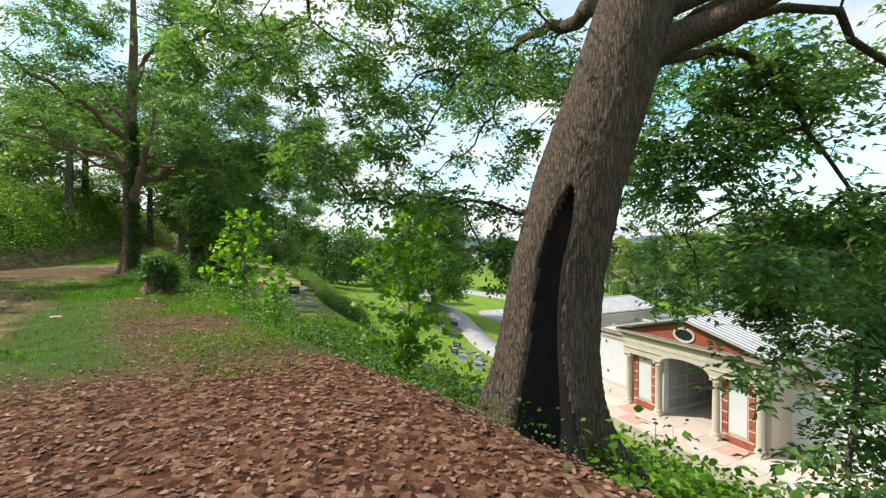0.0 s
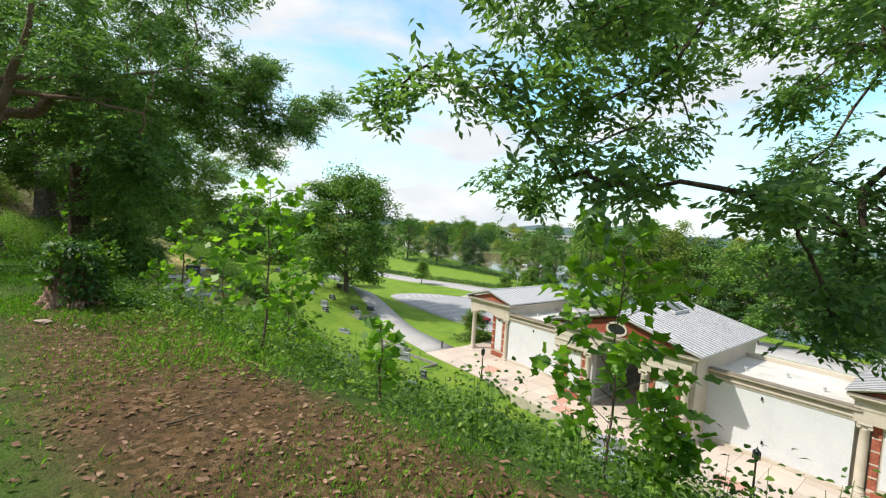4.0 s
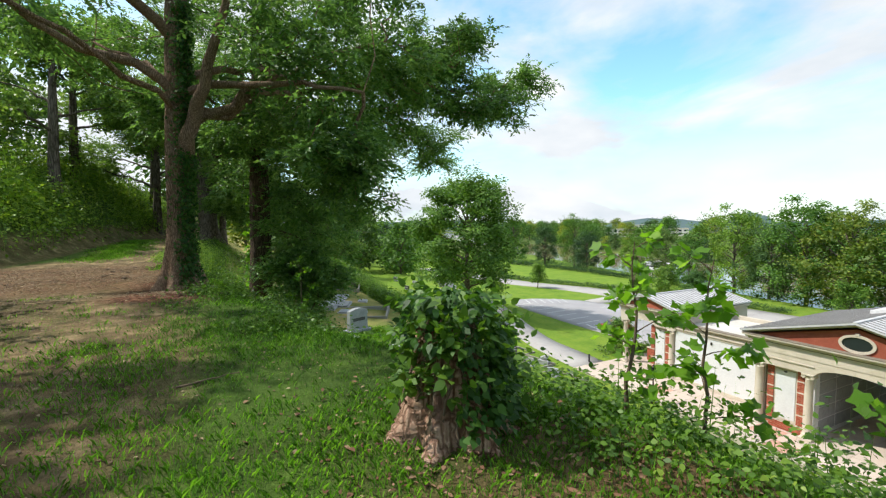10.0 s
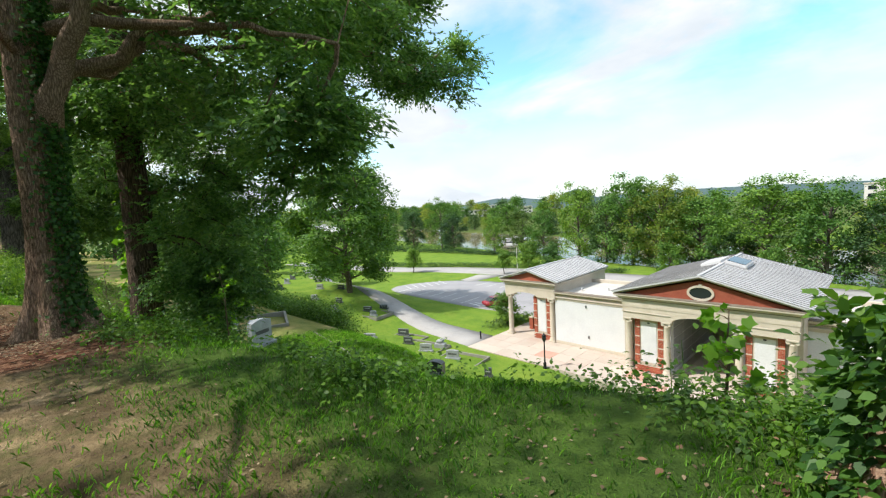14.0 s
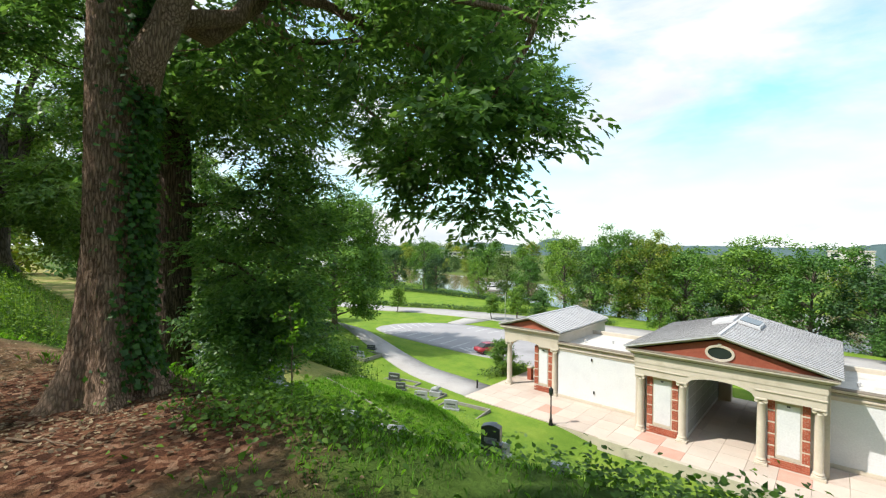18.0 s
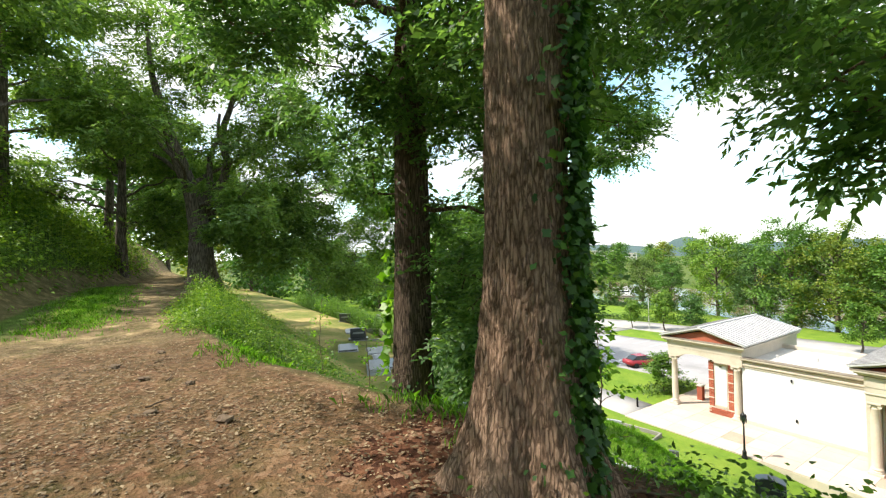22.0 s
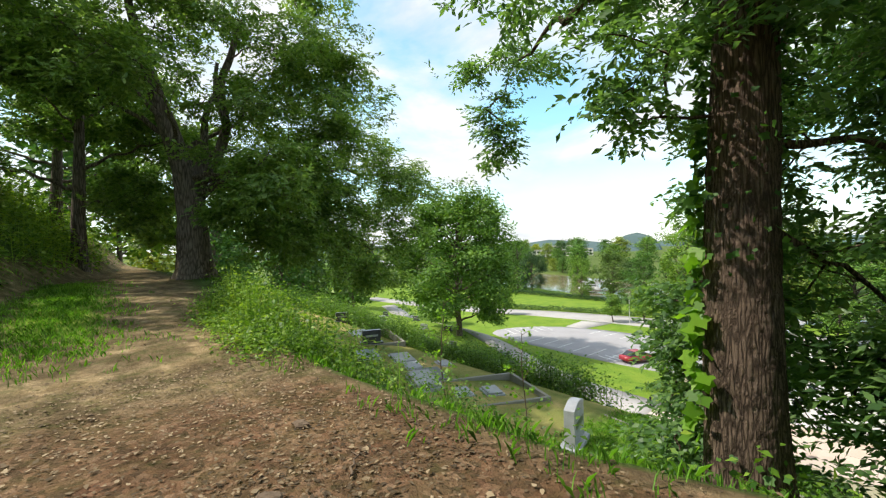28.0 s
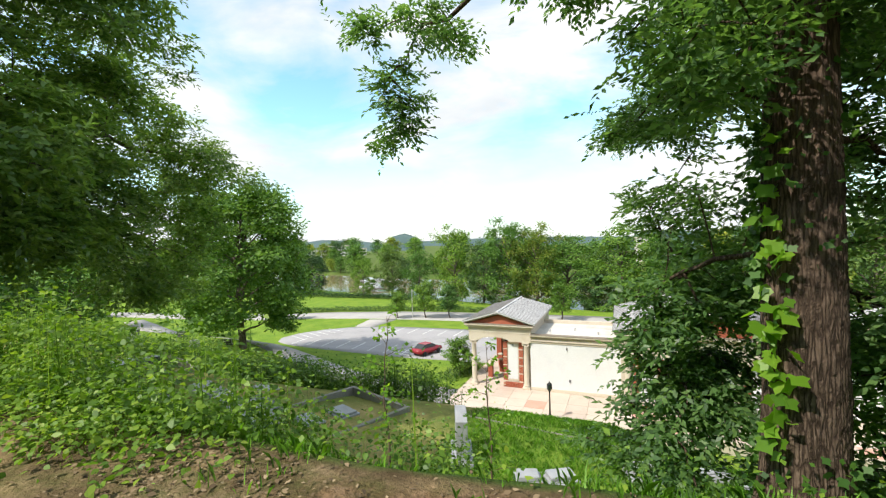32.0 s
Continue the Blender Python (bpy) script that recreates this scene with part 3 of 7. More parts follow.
def strip(name, left, right, mat, lift, label, category, step=1.5):
    """A road or lawn band between two lines, laid on the ground."""
    L, R = np.array(left, float), np.array(right, float)

    def even(P, k):
        s = np.r_[0, np.cumsum(np.hypot(*np.diff(P, axis=0).T))]
        t = np.linspace(0, s[-1], k)
        return np.stack([np.interp(t, s, P[:, 0]), np.interp(t, s, P[:, 1])], -1)

    k = max(4, int(np.hypot(*np.diff(L, axis=0).T).sum() / step))
    a, b = even(L, k), even(R, k)
    m = max(3, int(np.hypot(*(a - b).T).max() / 2.0))
    u = np.linspace(0, 1, m)[None, :, None]
    P = a[:, None] * (1 - u) + b[:, None] * u
    z = ground_z(P[..., 0], P[..., 1]) + lift
    ii = np.arange(k * m).reshape(k, m)
    q = np.stack([ii[:-1, :-1], ii[1:, :-1], ii[1:, 1:], ii[:-1, 1:]], -1).reshape(-1, 4)
    top = np.concatenate([P, z[..., None]], -1).reshape(-1, 3)
    low = top - (0, 0, 0.25)
    rim = np.r_[ii[0, :], ii[1:, -1], ii[-1, -2::-1], ii[-2:0:-1, 0]]
    nxt = np.roll(rim, -1)
    side = np.stack([rim, nxt, nxt + k * m, rim + k * m], -1)
    ob = big_mesh(name, np.concatenate([top, low]), np.concatenate([q, side]), mat)
    return tagged(ob, label, category, kind="structure")


strip("road", [(-120, 56), (-96, 47), (-84, 43.3), (-76, 41.5), (-66, 38.6), (-57, 37.0), (-48, 35.6), (-39.6, 35.0)],
      [(-120, 52), (-97, 43), (-86, 39.3), (-76.5, 38.0), (-66, 35.0), (-55, 32.9), (-47, 31.4), (-39.6, 30.6)], M_PALEROAD, 0.05, "pale grey asphalt lane beside mown lawns", "road")
strip("road", [(-140, 62), (-112, 66), (-95, 70.5), (-84, 76), (-70, 80), (-58, 82), (-30, 84), (0, 83), (30, 78), (60, 70)],
      [(-140, 56), (-112, 59), (-95, 62), (-84, 67.5), (-72, 70.6), (-57, 72.3), (-30, 74.5), (0, 74), (28, 69.5), (60, 61)], M_PALEROAD, 0.05, "wide pale grey road curving along the river lawn", "road")
strip("road", [(-71.5, 69.5), (-70, 62)], [(-66, 71.5), (-66.5, 62)], M_PALEROAD, 0.06, "pale asphalt entrance to a car park", "road", 1.0)
strip("road", [(30, 73), (22, 64), (15, 56), (13, 48), (16, 40)], [(34, 68), (27, 61), (20, 54), (18, 48), (21, 40)], M_PALEROAD, 0.055, "curved pale asphalt drive beside the mausoleum", "road")
# the car park, round at its western end
lot = strip("car_park", [(-75.8, 50.0), (-75.6, 53.5), (-73.5, 57.5), (-70, 61.2), (-64, 63.6), (-54, 64.6), (-30, 65.5)],
            [(-75.8, 49.4), (-74.2, 46.8), (-70, 45.4), (-64.5, 44.6), (-57, 44.3), (-49, 44.4), (-30, 46.0)], M_ASPHALT, 0.06, "grey asphalt car park with white bay lines", "car park")


def lot_z(x, y):
    return gz(x, y) + 0.068


def painted_line(x0, y0, x1, y1, w=0.14):
    dx, dy = x1 - x0, y1 - y0
    s = math.hypot(dx, dy)
    nx, ny = -dy / s * w / 2, dx / s * w / 2
    bm = bmesh.new()
    vs = [bm.verts.new((x, y, lot_z(x, y) + h)) for x, y, h in ((x0 + nx, y0 + ny, 0), (x0 - nx, y0 - ny, 0), (x1 - nx, y1 - ny, 0), (x1 + nx, y1 + ny, 0))]
    bm.faces.new(vs)
    bmesh.ops.recalc_face_normals(bm, faces=bm.faces)
    return part("bay_line", bm, M_LINE, lot)


for i in range(9):
    painted_line(-71 + 2.75 * i, 45.9 - 0.1 * i, -71.5 + 2.75 * i, 50.6)
for i in range(6):
    painted_line(-75.3 + 0.4 * i, 51.2 + 1.5 * i, -71.2 + 0.4 * i, 49.4 + 1.5 * i)
for i in range(9):
    painted_line(-63 + 2.75 * i, 63.4 + 0.1 * i, -63 + 2.75 * i, 58.8)
for i in range(5):
    painted_line(-53.5 + 0.45 * i, 46.2 + 0.9 * i, -50.5 + 0.45 * i, 45.4 + 0.9 * i, 0.22)

# river
rv = big_mesh("water", [(-900, 100, -16.1), (500, 60, -16.1), (500, 420, -16.1), (-900, 420, -16.1)], [(0, 1, 2, 3)], M_WATER)
tagged(rv, "calm muddy brown river", "river", kind="structure")


# ---------------------------------------------------------------- the mausoleum
CX = -18.0  # its middle
maus = empty("mausoleum", CX, 36.0, FLOOR)
tagged(maus, "cream stucco mausoleum with brick pediments and grey metal roofs", "mausoleum")
OFF = Matrix.Translation((-CX, -36.0, -FLOOR))  # world to local


def mpart(name, bm, mat, parent=None, label="", shade=False):
    """A piece of the mausoleum, given in world places."""
    bm.transform(OFF)
    return part(name, bm, mat, parent or maus, label, shade)


Z = FLOOR
COL_TOP = Z + 4.75


def column_mesh():
    r = 0.27
    bm = bmesh.new()
    seg = 20
    prof = [(r * 1.32, 0.16), (r * 1.38, 0.2), (r * 1.36, 0.26), (r * 1.16, 0.29), (r * 1.14, 0.33), (r * 1.26, 0.36), (r * 1.26, 0.41), (r * 1.05, 0.45), (r, 0.55), (r * 1.0, 1.8), (r * 0.95, 3.2), (r * 0.87, 4.28), (r * 0.97, 4.32), (r * 0.97, 4.36), (r * 0.88, 4.38), (r * 0.9, 4.46), (r * 1.15, 4.54)]
    rings = [[bm.verts.new((q * math.cos(2 * math.pi * i / seg), q * math.sin(2 * math.pi * i / seg), z)) for i in range(seg)] for q, z in prof]
    for a, b in zip(rings, rings[1:]):
        for i in range(seg):
            bm.faces.new((a[i], a[(i + 1) % seg], b[(i + 1) % seg], b[i]))
    for f in bm.faces:
        f.smooth = True
    add_box(bm, -0.40, 0.40, -0.40, 0.40, 0, 0.165, 0.012)
    add_box(bm, -0.36, 0.36, -0.34, 0.34, 4.62, 4.75, 0.015)
    for sx in (-1, 1):  # the scrolls of the capital
        for sy in (-1, 1):
            g = bmesh.ops.create_cone(bm, cap_ends=True, segments=12, radius1=0.125, radius2=0.125, depth=0.16)
            bmesh.ops.rotate(bm, verts=g["verts"], cent=(0, 0, 0), matrix=Matrix.Rotation(math.pi / 2, 3, "X"))
            bmesh.ops.translate(bm, verts=g["verts"], vec=(sx * 0.27, sy * 0.2, 4.53))
    add_box(bm, -0.3, 0.3, -0.22, 0.22, 4.5, 4.62, 0.01)
    me = bpy.data.meshes.new("column")
    bm.to_mesh(me)
    bm.free()
    me.materials.append(M_STONE_COL)
    return me


COLUMN = column_mesh()


def column(x, y):
    return share("column", COLUMN, maus, Matrix.Translation((x - CX, y - 36.0, 0)))


for x in (-5.67, -2.53, 2.53, 5.67):
    column(CX + x, 34.16)
for s in (-1, 1):
    column(CX + s * 20.55, 37.0)
    column(CX + s * 15.05, 37.0)

BRICK_H = 0.075


def brick_panel(x0, x1, y, z0, z1, y_back, outer):
    """White crypt front between piers of brick with pale bands, on a brick base."""
    pier = 0.42
    th = mpart("panel_wall", box(x0 + pier, x1 - pier, y + 0.07, y_back, z0 + 0.62, z1 - 0.10), M_STUCCO)
    mpart("crypt_front", box(x0 + pier + 0.12, x1 - pier - 0.12, y + 0.03, y + 0.075, z0 + 0.86, z1 - 0.30, 0.006), M_MARBLE, th, "pale grey marble crypt front")
    mpart("moulding", box(x0 + pier + 0.02, x1 - pier - 0.02, y + 0.045, y + 0.085, z0 + 0.74, z0 + 0.84, 0.01), M_STONE_COL, th)
    bm = box(-0.10, 0.10, -0.05, 0.05, 0, 0.09, 0.02)
    bm.transform(Matrix.Translation(((x0 + x1) / 2, y + 0.0, z1 - 0.42)))
    mpart("rosette", bm, M_IRON, th)
    base = mpart("brick_base", box(x0, x1, y - 0.05, y_back, z0 + 0.02, z0 + 0.58), M_MORTAR)
    piers = []
    levels = 5
    gap = (z1 - z0 - 0.62) / levels
    for xa, xb in ((x0, x0 + pier), (x1 - pier, x1)):
        core = mpart("pier", box(xa + 0.012, xb - 0.012, y + 0.012, y_back, z0 + 0.58, z1), M_MORTAR)
        for k in range(levels):
            zb = z0 + 0.62 + k * gap
            mpart("pale_band", box(xa - 0.008, xb + 0.008, y - 0.012, y_back, zb - 0.045, zb + 0.045, 0.006), M_STONE_COL, core)
        piers.append((core, xa, xb))
    top = mpart("dark_lintel", box(x0, x1, y + 0.02, y_back, z1 - 0.10, z1), M_BRICK)
    return base, piers, levels, gap, y, z0, x0, x1


PANELS = []
for s in (-1, 1):
    xs = sorted((CX + s * 5.22, CX + s * 2.88))
    PANELS.append(brick_panel(xs[0], xs[1], 34.32, Z, COL_TOP - 0.02, 34.75, s))
    xs = sorted((CX + s * 17.45, CX + s * 15.4))
    PANELS.append(brick_panel(xs[0], xs[1], 37.08, Z, COL_TOP - 0.02, 37.5, s))

# middle block: walls of the passage, entablature, pediment
for s in (-1, 1):
    a, b = sorted((CX + s * 2.35, CX + s * 5.45))
    mpart("wall", box(a, b, 34.75, 48.0, Z, Z + 5.6), M_MARBLE, None, "pale grey marble crypt block")
    a, b = sorted((CX + s * 5.45, CX + s * 6.2))
    mpart("wall", box(a, b, 34.55, 47.6, Z, Z + 6.5), M_STUCCO)


def arch_band(x0, x1, half, z0, z1, rise, y0, y1, mid):
    """A band with a flat arch cut out of its middle."""
    pts = [(x0, z0), (mid - half, z0)]
    for i in range(1, 12):
        a = math.pi * (1 - i / 12)
        pts.append((mid + half * math.cos(a), z0 + rise * math.sin(a)))
    pts += [(mid + half, z0), (x1, z0), (x1, z1), (x0, z1)]
    return prism(pts, y0, y1)


mpart("architrave", arch_band(CX - 6.05, CX + 6.05, 2.1, COL_TOP + 0.0, COL_TOP + 1.0, 0.62, 33.86, 34.75, CX), M_STUCCO)
mpart("frieze", box(CX - 6.1, CX + 6.1, 33.82, 34.75, COL_TOP + 1.0, COL_TOP + 1.72), M_STUCCO)
mpart("moulding", box(CX - 6.12, CX - 2.15, 33.78, 33.84, COL_TOP + 0.52, COL_TOP + 0.62, 0.015), M_COPING)
mpart("moulding", box(CX + 2.15, CX + 6.12, 33.78, 33.84, COL_TOP + 0.52, COL_TOP + 0.62, 0.015), M_COPING)
bm = bmesh.new()
for k, (o, h0, h1) in enumerate(((0.10, 1.72, 1.82), (0.24, 1.82, 1.94), (0.38, 1.94, 2.05))):
    add_box(bm, CX - 6.3 - o, CX + 6.3 + o, 33.80 - o, 48.0 + o * 0.2, COL_TOP + h0, COL_TOP + h1, 0.012)
mpart("cornice", bm, M_COPING, None, "stepped cream cornice")
mpart("drip_or_shadow_strip", box(CX - 6.71, CX + 6.71, 33.405, 34.5, COL_TOP + 2.05, COL_TOP + 2.115, 0.01), M_TIMBER, None, "brown metal drip edge")
# this lower strip draws the shadow line under the cornice's first step
mpart("drip_or_shadow_strip", box(CX - 6.36, CX + 6.36, 33.74, 34.5, COL_TOP + 1.66, COL_TOP + 1.715, 0.01), M_TIMBER)
PED = COL_TOP + 2.05
mpart("pediment", prism([(CX - 6.1, PED), (CX + 6.1, PED), (CX, PED + 1.62)], 33.95, 34.6), M_BRICK, None, "red brick pediment")
# raking cornice
for s in (-1, 1):
    for o, y0, h in ((0.0, 33.62, 0.10), (0.10, 33.48, 0.12)):
        pts = [(CX + s * 6.72, PED + 0.02 + o), (CX, PED + 1.82 + o), (CX, PED + 1.82 + o + h), (CX + s * 6.72, PED + 0.02 + o + h)]
        mpart("raking_cornice", prism(pts, y0, 34.55), M_TIMBER if o else M_STONE_COL)


def ring(cx, cz, rx, rz, wx, y0, y1, mat, name):
    bm = bmesh.new()
    seg = 28
    loops = []
    for r, y in ((0, y0), (1, y0), (1, y1), (0, y1)):
        loops.append([bm.verts.new((cx + (rx + wx * r) * math.cos(2 * math.pi * i / seg), y, cz + (rz + wx * r) * math.sin(2 * math.pi * i / seg))) for i in range(seg)])
    for a, b in zip(loops, loops[1:] + loops[:1]):
        for i in range(seg):
            bm.faces.new((a[i], a[(i + 1) % seg], b[(i + 1) % seg], b[i]))
    bmesh.ops.recalc_face_normals(bm, faces=bm.faces)
    return mpart(name, bm, mat)


oc_z = PED + 0.66
ring(CX, oc_z, 0.78, 0.44, 0.17, 33.86, 33.99, M_STONE_COL, "oculus_surround")
bm = bmesh.new()
seg = 28
c0 = bm.verts.new((CX, 33.935, oc_z))
rim = [bm.verts.new((CX + 0.79 * math.cos(2 * math.pi * i / seg), 33.935, oc_z + 0.45 * math.sin(2 * math.pi * i / seg))) for i in range(seg)]
for i in range(seg):
    bm.faces.new((c0, rim[(i + 1) % seg], rim[i]))
mpart("oculus_glass", bm, M_GLASS, None, "dark oval window")
for dz in (0.62, -0.62):
    mpart("keystone", box(CX - 0.11, CX + 0.11, 33.83, 33.97, oc_z + dz - 0.09, oc_z + dz + 0.09, 0.015), M_STONE_COL)



def gable_roof(name, xm, half, y0, y1, z_eave, z_top, ribs, hip=0.0):
    """Standing-seam metal roof with a ridge running back, hipped at the rear."""
    bm = bmesh.new()
    t = 0.12
    yr = y1 - hip
    v = [bm.verts.new(p) for p in ((xm - half, y0, z_eave), (xm, y0, z_top), (xm + half, y0, z_eave), (xm - half, y1, z_eave), (xm, yr, z_top), (xm + half, y1, z_eave))]
    bm.faces.new((v[0], v[3], v[4], v[1]))
    bm.faces.new((v[1], v[4], v[5], v[2]))
    bm.faces.new((v[3], v[5], v[4]))
    g = bmesh.ops.extrude_face_region(bm, geom=bm.faces[:])
    bmesh.ops.translate(bm, verts=[e for e in g["geom"] if isinstance(e, bmesh.types.BMVert)], vec=(0, 0, t))
    bmesh.ops.recalc_face_normals(bm, faces=bm.faces)
    ob = mpart(name, bm, M_TIN, None, "grey standing seam metal roof")
    for s in (-1, 1):
        for k in range(ribs + 1):
            y = y0 + 0.05 + (y1 - y0 - 0.1) * k / ribs
            u = 1.0 if y <= yr else (y1 - y) / max(hip, 0.01)
            a = Vector((xm + s * half * 1.005, y, z_eave + t))
            b = Vector((xm + s * half * (1 - u), y, z_eave + t + (z_top - z_eave) * u))
            bm = bmesh.new()
            w = 0.022
            ps = [(a.x, y - w, a.z), (a.x, y + w, a.z), (b.x, y + w, b.z), (b.x, y - w, b.z)]
            lo = [bm.verts.new(p) for p in ps]
            hi = [bm.verts.new((p[0], p[1], p[2] + 0.045)) for p in ps]
            bm.faces.new(hi)
            for i in range(4):
                bm.faces.new((lo[i], lo[(i + 1) % 4], hi[(i + 1) % 4], hi[i]))
            bmesh.ops.recalc_face_normals(bm, faces=bm.faces)
            mpart("seam", bm, M_SEAM, ob)
    cap = box(xm - 0.12, xm + 0.12, y0, yr, z_top + t - 0.03, z_top + t + 0.06, 0.02)
    mpart("ridge_cap", cap, M_TIN, ob)
    return ob


r0 = gable_roof("roof", CX, 6.85, 33.45, 48.2, PED + 0.12, PED + 1.98, 26, 0.5)
# skylight on the right slope by the ridge
slope = (1.86) / 6.85
bm = bmesh.new()
add_box(bm, CX + 0.15, CX + 1.75, 40.6, 43.6, 0, 0.28, 0.03)
for v in bm.verts:
    v.co.z += PED + 2.12 - (v.co.x - CX) * slope
mpart("skylight_kerb", bm, M_TIN, r0)
bm = bmesh.new()
add_box(bm, CX + 0.27, CX + 1.63, 40.75, 43.45, 0.28, 0.33, 0.01)
for v in bm.verts:
    v.co.z += PED + 2.12 - (v.co.x - CX) * slope
mpart("skylight_glass", bm, M_GLASS, r0)
bm = bmesh.new()
add_box(bm, CX - 1.75, CX - 0.15, 40.6, 43.6, 0, 0.28, 0.03)
for v in bm.verts:
    v.co.z += PED + 2.12 + (v.co.x - CX) * slope
mpart("skylight_kerb", bm, M_TIN, r0)

# passage: ceiling, rear arch
mpart("passage_ceiling", box(CX - 2.36, CX + 2.36, 34.76, 48.0, Z + 5.6, Z + 5.75), M_STUCCO)
mpart("rear_wall", box(CX - 2.36, CX - 1.25, 47.2, 48.0, Z, Z + 5.62), M_STUCCO)
mpart("rear_wall", box(CX + 1.25, CX + 2.36, 47.2, 48.0, Z, Z + 5.62), M_STUCCO)
mpart("rear_lintel", box(CX - 1.25, CX + 1.25, 47.2, 48.0, Z + 3.7, Z + 5.62), M_STUCCO)
for k in range(5):
    for s in (-1, 1):
        xa = CX + s * 2.345
        for row in range(5):
            bm = box(min(xa, xa - s * 0.03), max(xa, xa - s * 0.03), 35.2 + k * 2.45, 37.5 + k * 2.45, Z + 0.35 + row * 0.92, Z + 1.2 + row * 0.92, 0.01)
            mpart("crypt_front", bm, M_GRANITE)

# wings and end pavilions
for s in (-1, 1):
    a, b = sorted((CX + s * 6.2, CX + s * 14.6))
    mpart("wing_wall", box(a, b, 36.9, 45.4, Z, Z + 4.75), M_MARBLE, None, "pale grey marble crypt wall")
    cols, rows = 4, 5
    for i in range(cols):
        for j in range(rows):
            xa = a + 0.1 + i * (b - a - 0.2) / cols
            za = Z + 0.32 + j * 0.87
            mpart("crypt_front", box(xa + 0.003, xa + (b - a - 0.2) / cols - 0.003, 36.893, 36.905, za + 0.003, za + 0.862, 0.002), M_MARBLE)
    mpart("plinth", box(a, b, 36.82, 36.9, Z, Z + 0.3, 0.02), M_STONE_COL)
    bm = bmesh.new()
    for o, h0, h1 in ((0.08, 4.75, 4.95), (0.18, 4.95, 5.08), (0.05, 5.08, 5.36), (0.26, 5.36, 5.46), (0.36, 5.46, 5.58)):
        add_box(bm, a - 0.02, b + 0.25, 36.9 - o, 37.25, Z + h0, Z + h1, 0.012)
    mpart("wing_cornice", bm, M_COPING, None, "stepped cream cornice")
    mpart("drip_or_shadow_strip", box(a + 0.02, b + 0.2, 36.9 - 0.385, 37.2, Z + 5.58, Z + 5.635, 0.01), M_TIMBER, None, "brown metal drip edge")
    # brown strip put in as the shadow line below the projecting band
    mpart("drip_or_shadow_strip", box(a + 0.02, b + 0.2, 36.9 - 0.215, 37.2, Z + 5.295, Z + 5.355, 0.01), M_TIMBER)
    mpart("flat_roof", box(a, b, 37.25, 45.4, Z + 4.9, Z + 5.22), M_FLATROOF, None, "stained pale flat roof")
    mpart("rear_parapet", box(a, b, 45.1, 45.5, Z + 4.9, Z + 5.6, 0.02), M_COPING)
    for k in range(3):
        xv = a + 1.5 + 2.4 * k
        bm = lathe([(0.09, 0), (0.09, 0.28), (0.13, 0.28), (0.13, 0.36)], 10)
        bm.transform(Matrix.Translation((xv, 40.0 + 1.3 * (k % 2), Z + 5.2)))
        mpart("roof_vent", bm, M_TIN)
    # wall lamp and vase holder on the wing
    for xv, zv in ((a + (b - a) * 0.42, Z + 4.35), (a + (b - a) * 0.45, Z + 1.25)):
        mpart("bronze_fitting", box(xv - 0.05, xv + 0.05, 36.76, 36.88, zv - 0.13, zv + 0.13, 0.02), M_IRON)

    # end pavilion
    xm = CX + s * 17.8
    inner, outer = CX + s * 14.5, CX + s * 21.0
    a, b = sorted((CX + s * 14.5, CX + s * 15.2))
    mpart("wall", box(a, b, 37.35, 48.6, Z, Z + 6.0), M_STUCCO)
    a, b = sorted((CX + s * 15.2, CX + s * 17.4))
    mpart("wall", box(a, b, 37.5, 39.2, Z, Z + 4.8), M_STUCCO)
    a, b = sorted((CX + s * 15.2, CX + s * 20.6))
    mpart("wall", box(a, b, 47.6, 48.2, Z, Z + 4.8), M_STUCCO)
    a, b = sorted((CX + s * 20.25, CX + s * 20.85))
    mpart("rear_pier", box(a, b, 47.0, 47.6, Z, Z + 4.8), M_BRICK)
    a, b = sorted((inner, outer))
    mpart("architrave", arch_band(a, b, 1.55, COL_TOP, COL_TOP + 0.85, 0.38, 36.68, 37.35, CX + s * 18.3), M_STUCCO)
    a2, b2 = sorted((CX + s * 20.4, outer))
    mpart("architrave", box(a2, b2, 37.35, 48.2, COL_TOP, COL_TOP + 0.85), M_STUCCO)
    mpart("frieze", box(a - 0.02, b + 0.02, 36.64, 48.3, COL_TOP + 0.85, COL_TOP + 1.35), M_STUCCO)
    mpart("porch_ceiling", box(a + 0.3, b - 0.3, 37.3, 47.9, COL_TOP + 0.70, COL_TOP + 0.85), M_STUCCO)
    bm = bmesh.new()
    for o, h0, h1 in ((0.10, 1.35, 1.47), (0.24, 1.47, 1.60), (0.38, 1.60, 1.72)):
        add_box(bm, a - o, b + o, 36.6 - o, 48.4, COL_TOP + h0, COL_TOP + h1, 0.012)
    mpart("cornice", bm, M_COPING, None, "stepped cream cornice")
    mpart("drip_or_shadow_strip", box(a - 0.385, b + 0.385, 36.6 - 0.385, 37.4, COL_TOP + 1.72, COL_TOP + 1.78, 0.01), M_TIMBER, None, "brown metal drip edge")
    P2 = COL_TOP + 1.72
    mpart("pediment", prism([(xm - 3.3, P2), (xm + 3.3, P2), (xm, P2 + 0.92)], 36.75, 37.3), M_BRICK, None, "red brick pediment")
    for q in (-1, 1):
        for o, y0, h in ((0.0, 36.42, 0.10), (0.10, 36.28, 0.12)):
            pts = [(xm + q * 3.66, P2 + 0.02 + o), (xm, P2 + 1.08 + o), (xm, P2 + 1.08 + o + h), (xm + q * 3.66, P2 + 0.02 + o + h)]
            mpart("raking_cornice", prism(pts, y0, 37.25), M_TIMBER if o else M_STONE_COL)
    mpart("gable_wall", box(a + 0.1, b - 0.1, 37.3, 48.0, P2, P2 + 0.12), M_STUCCO)
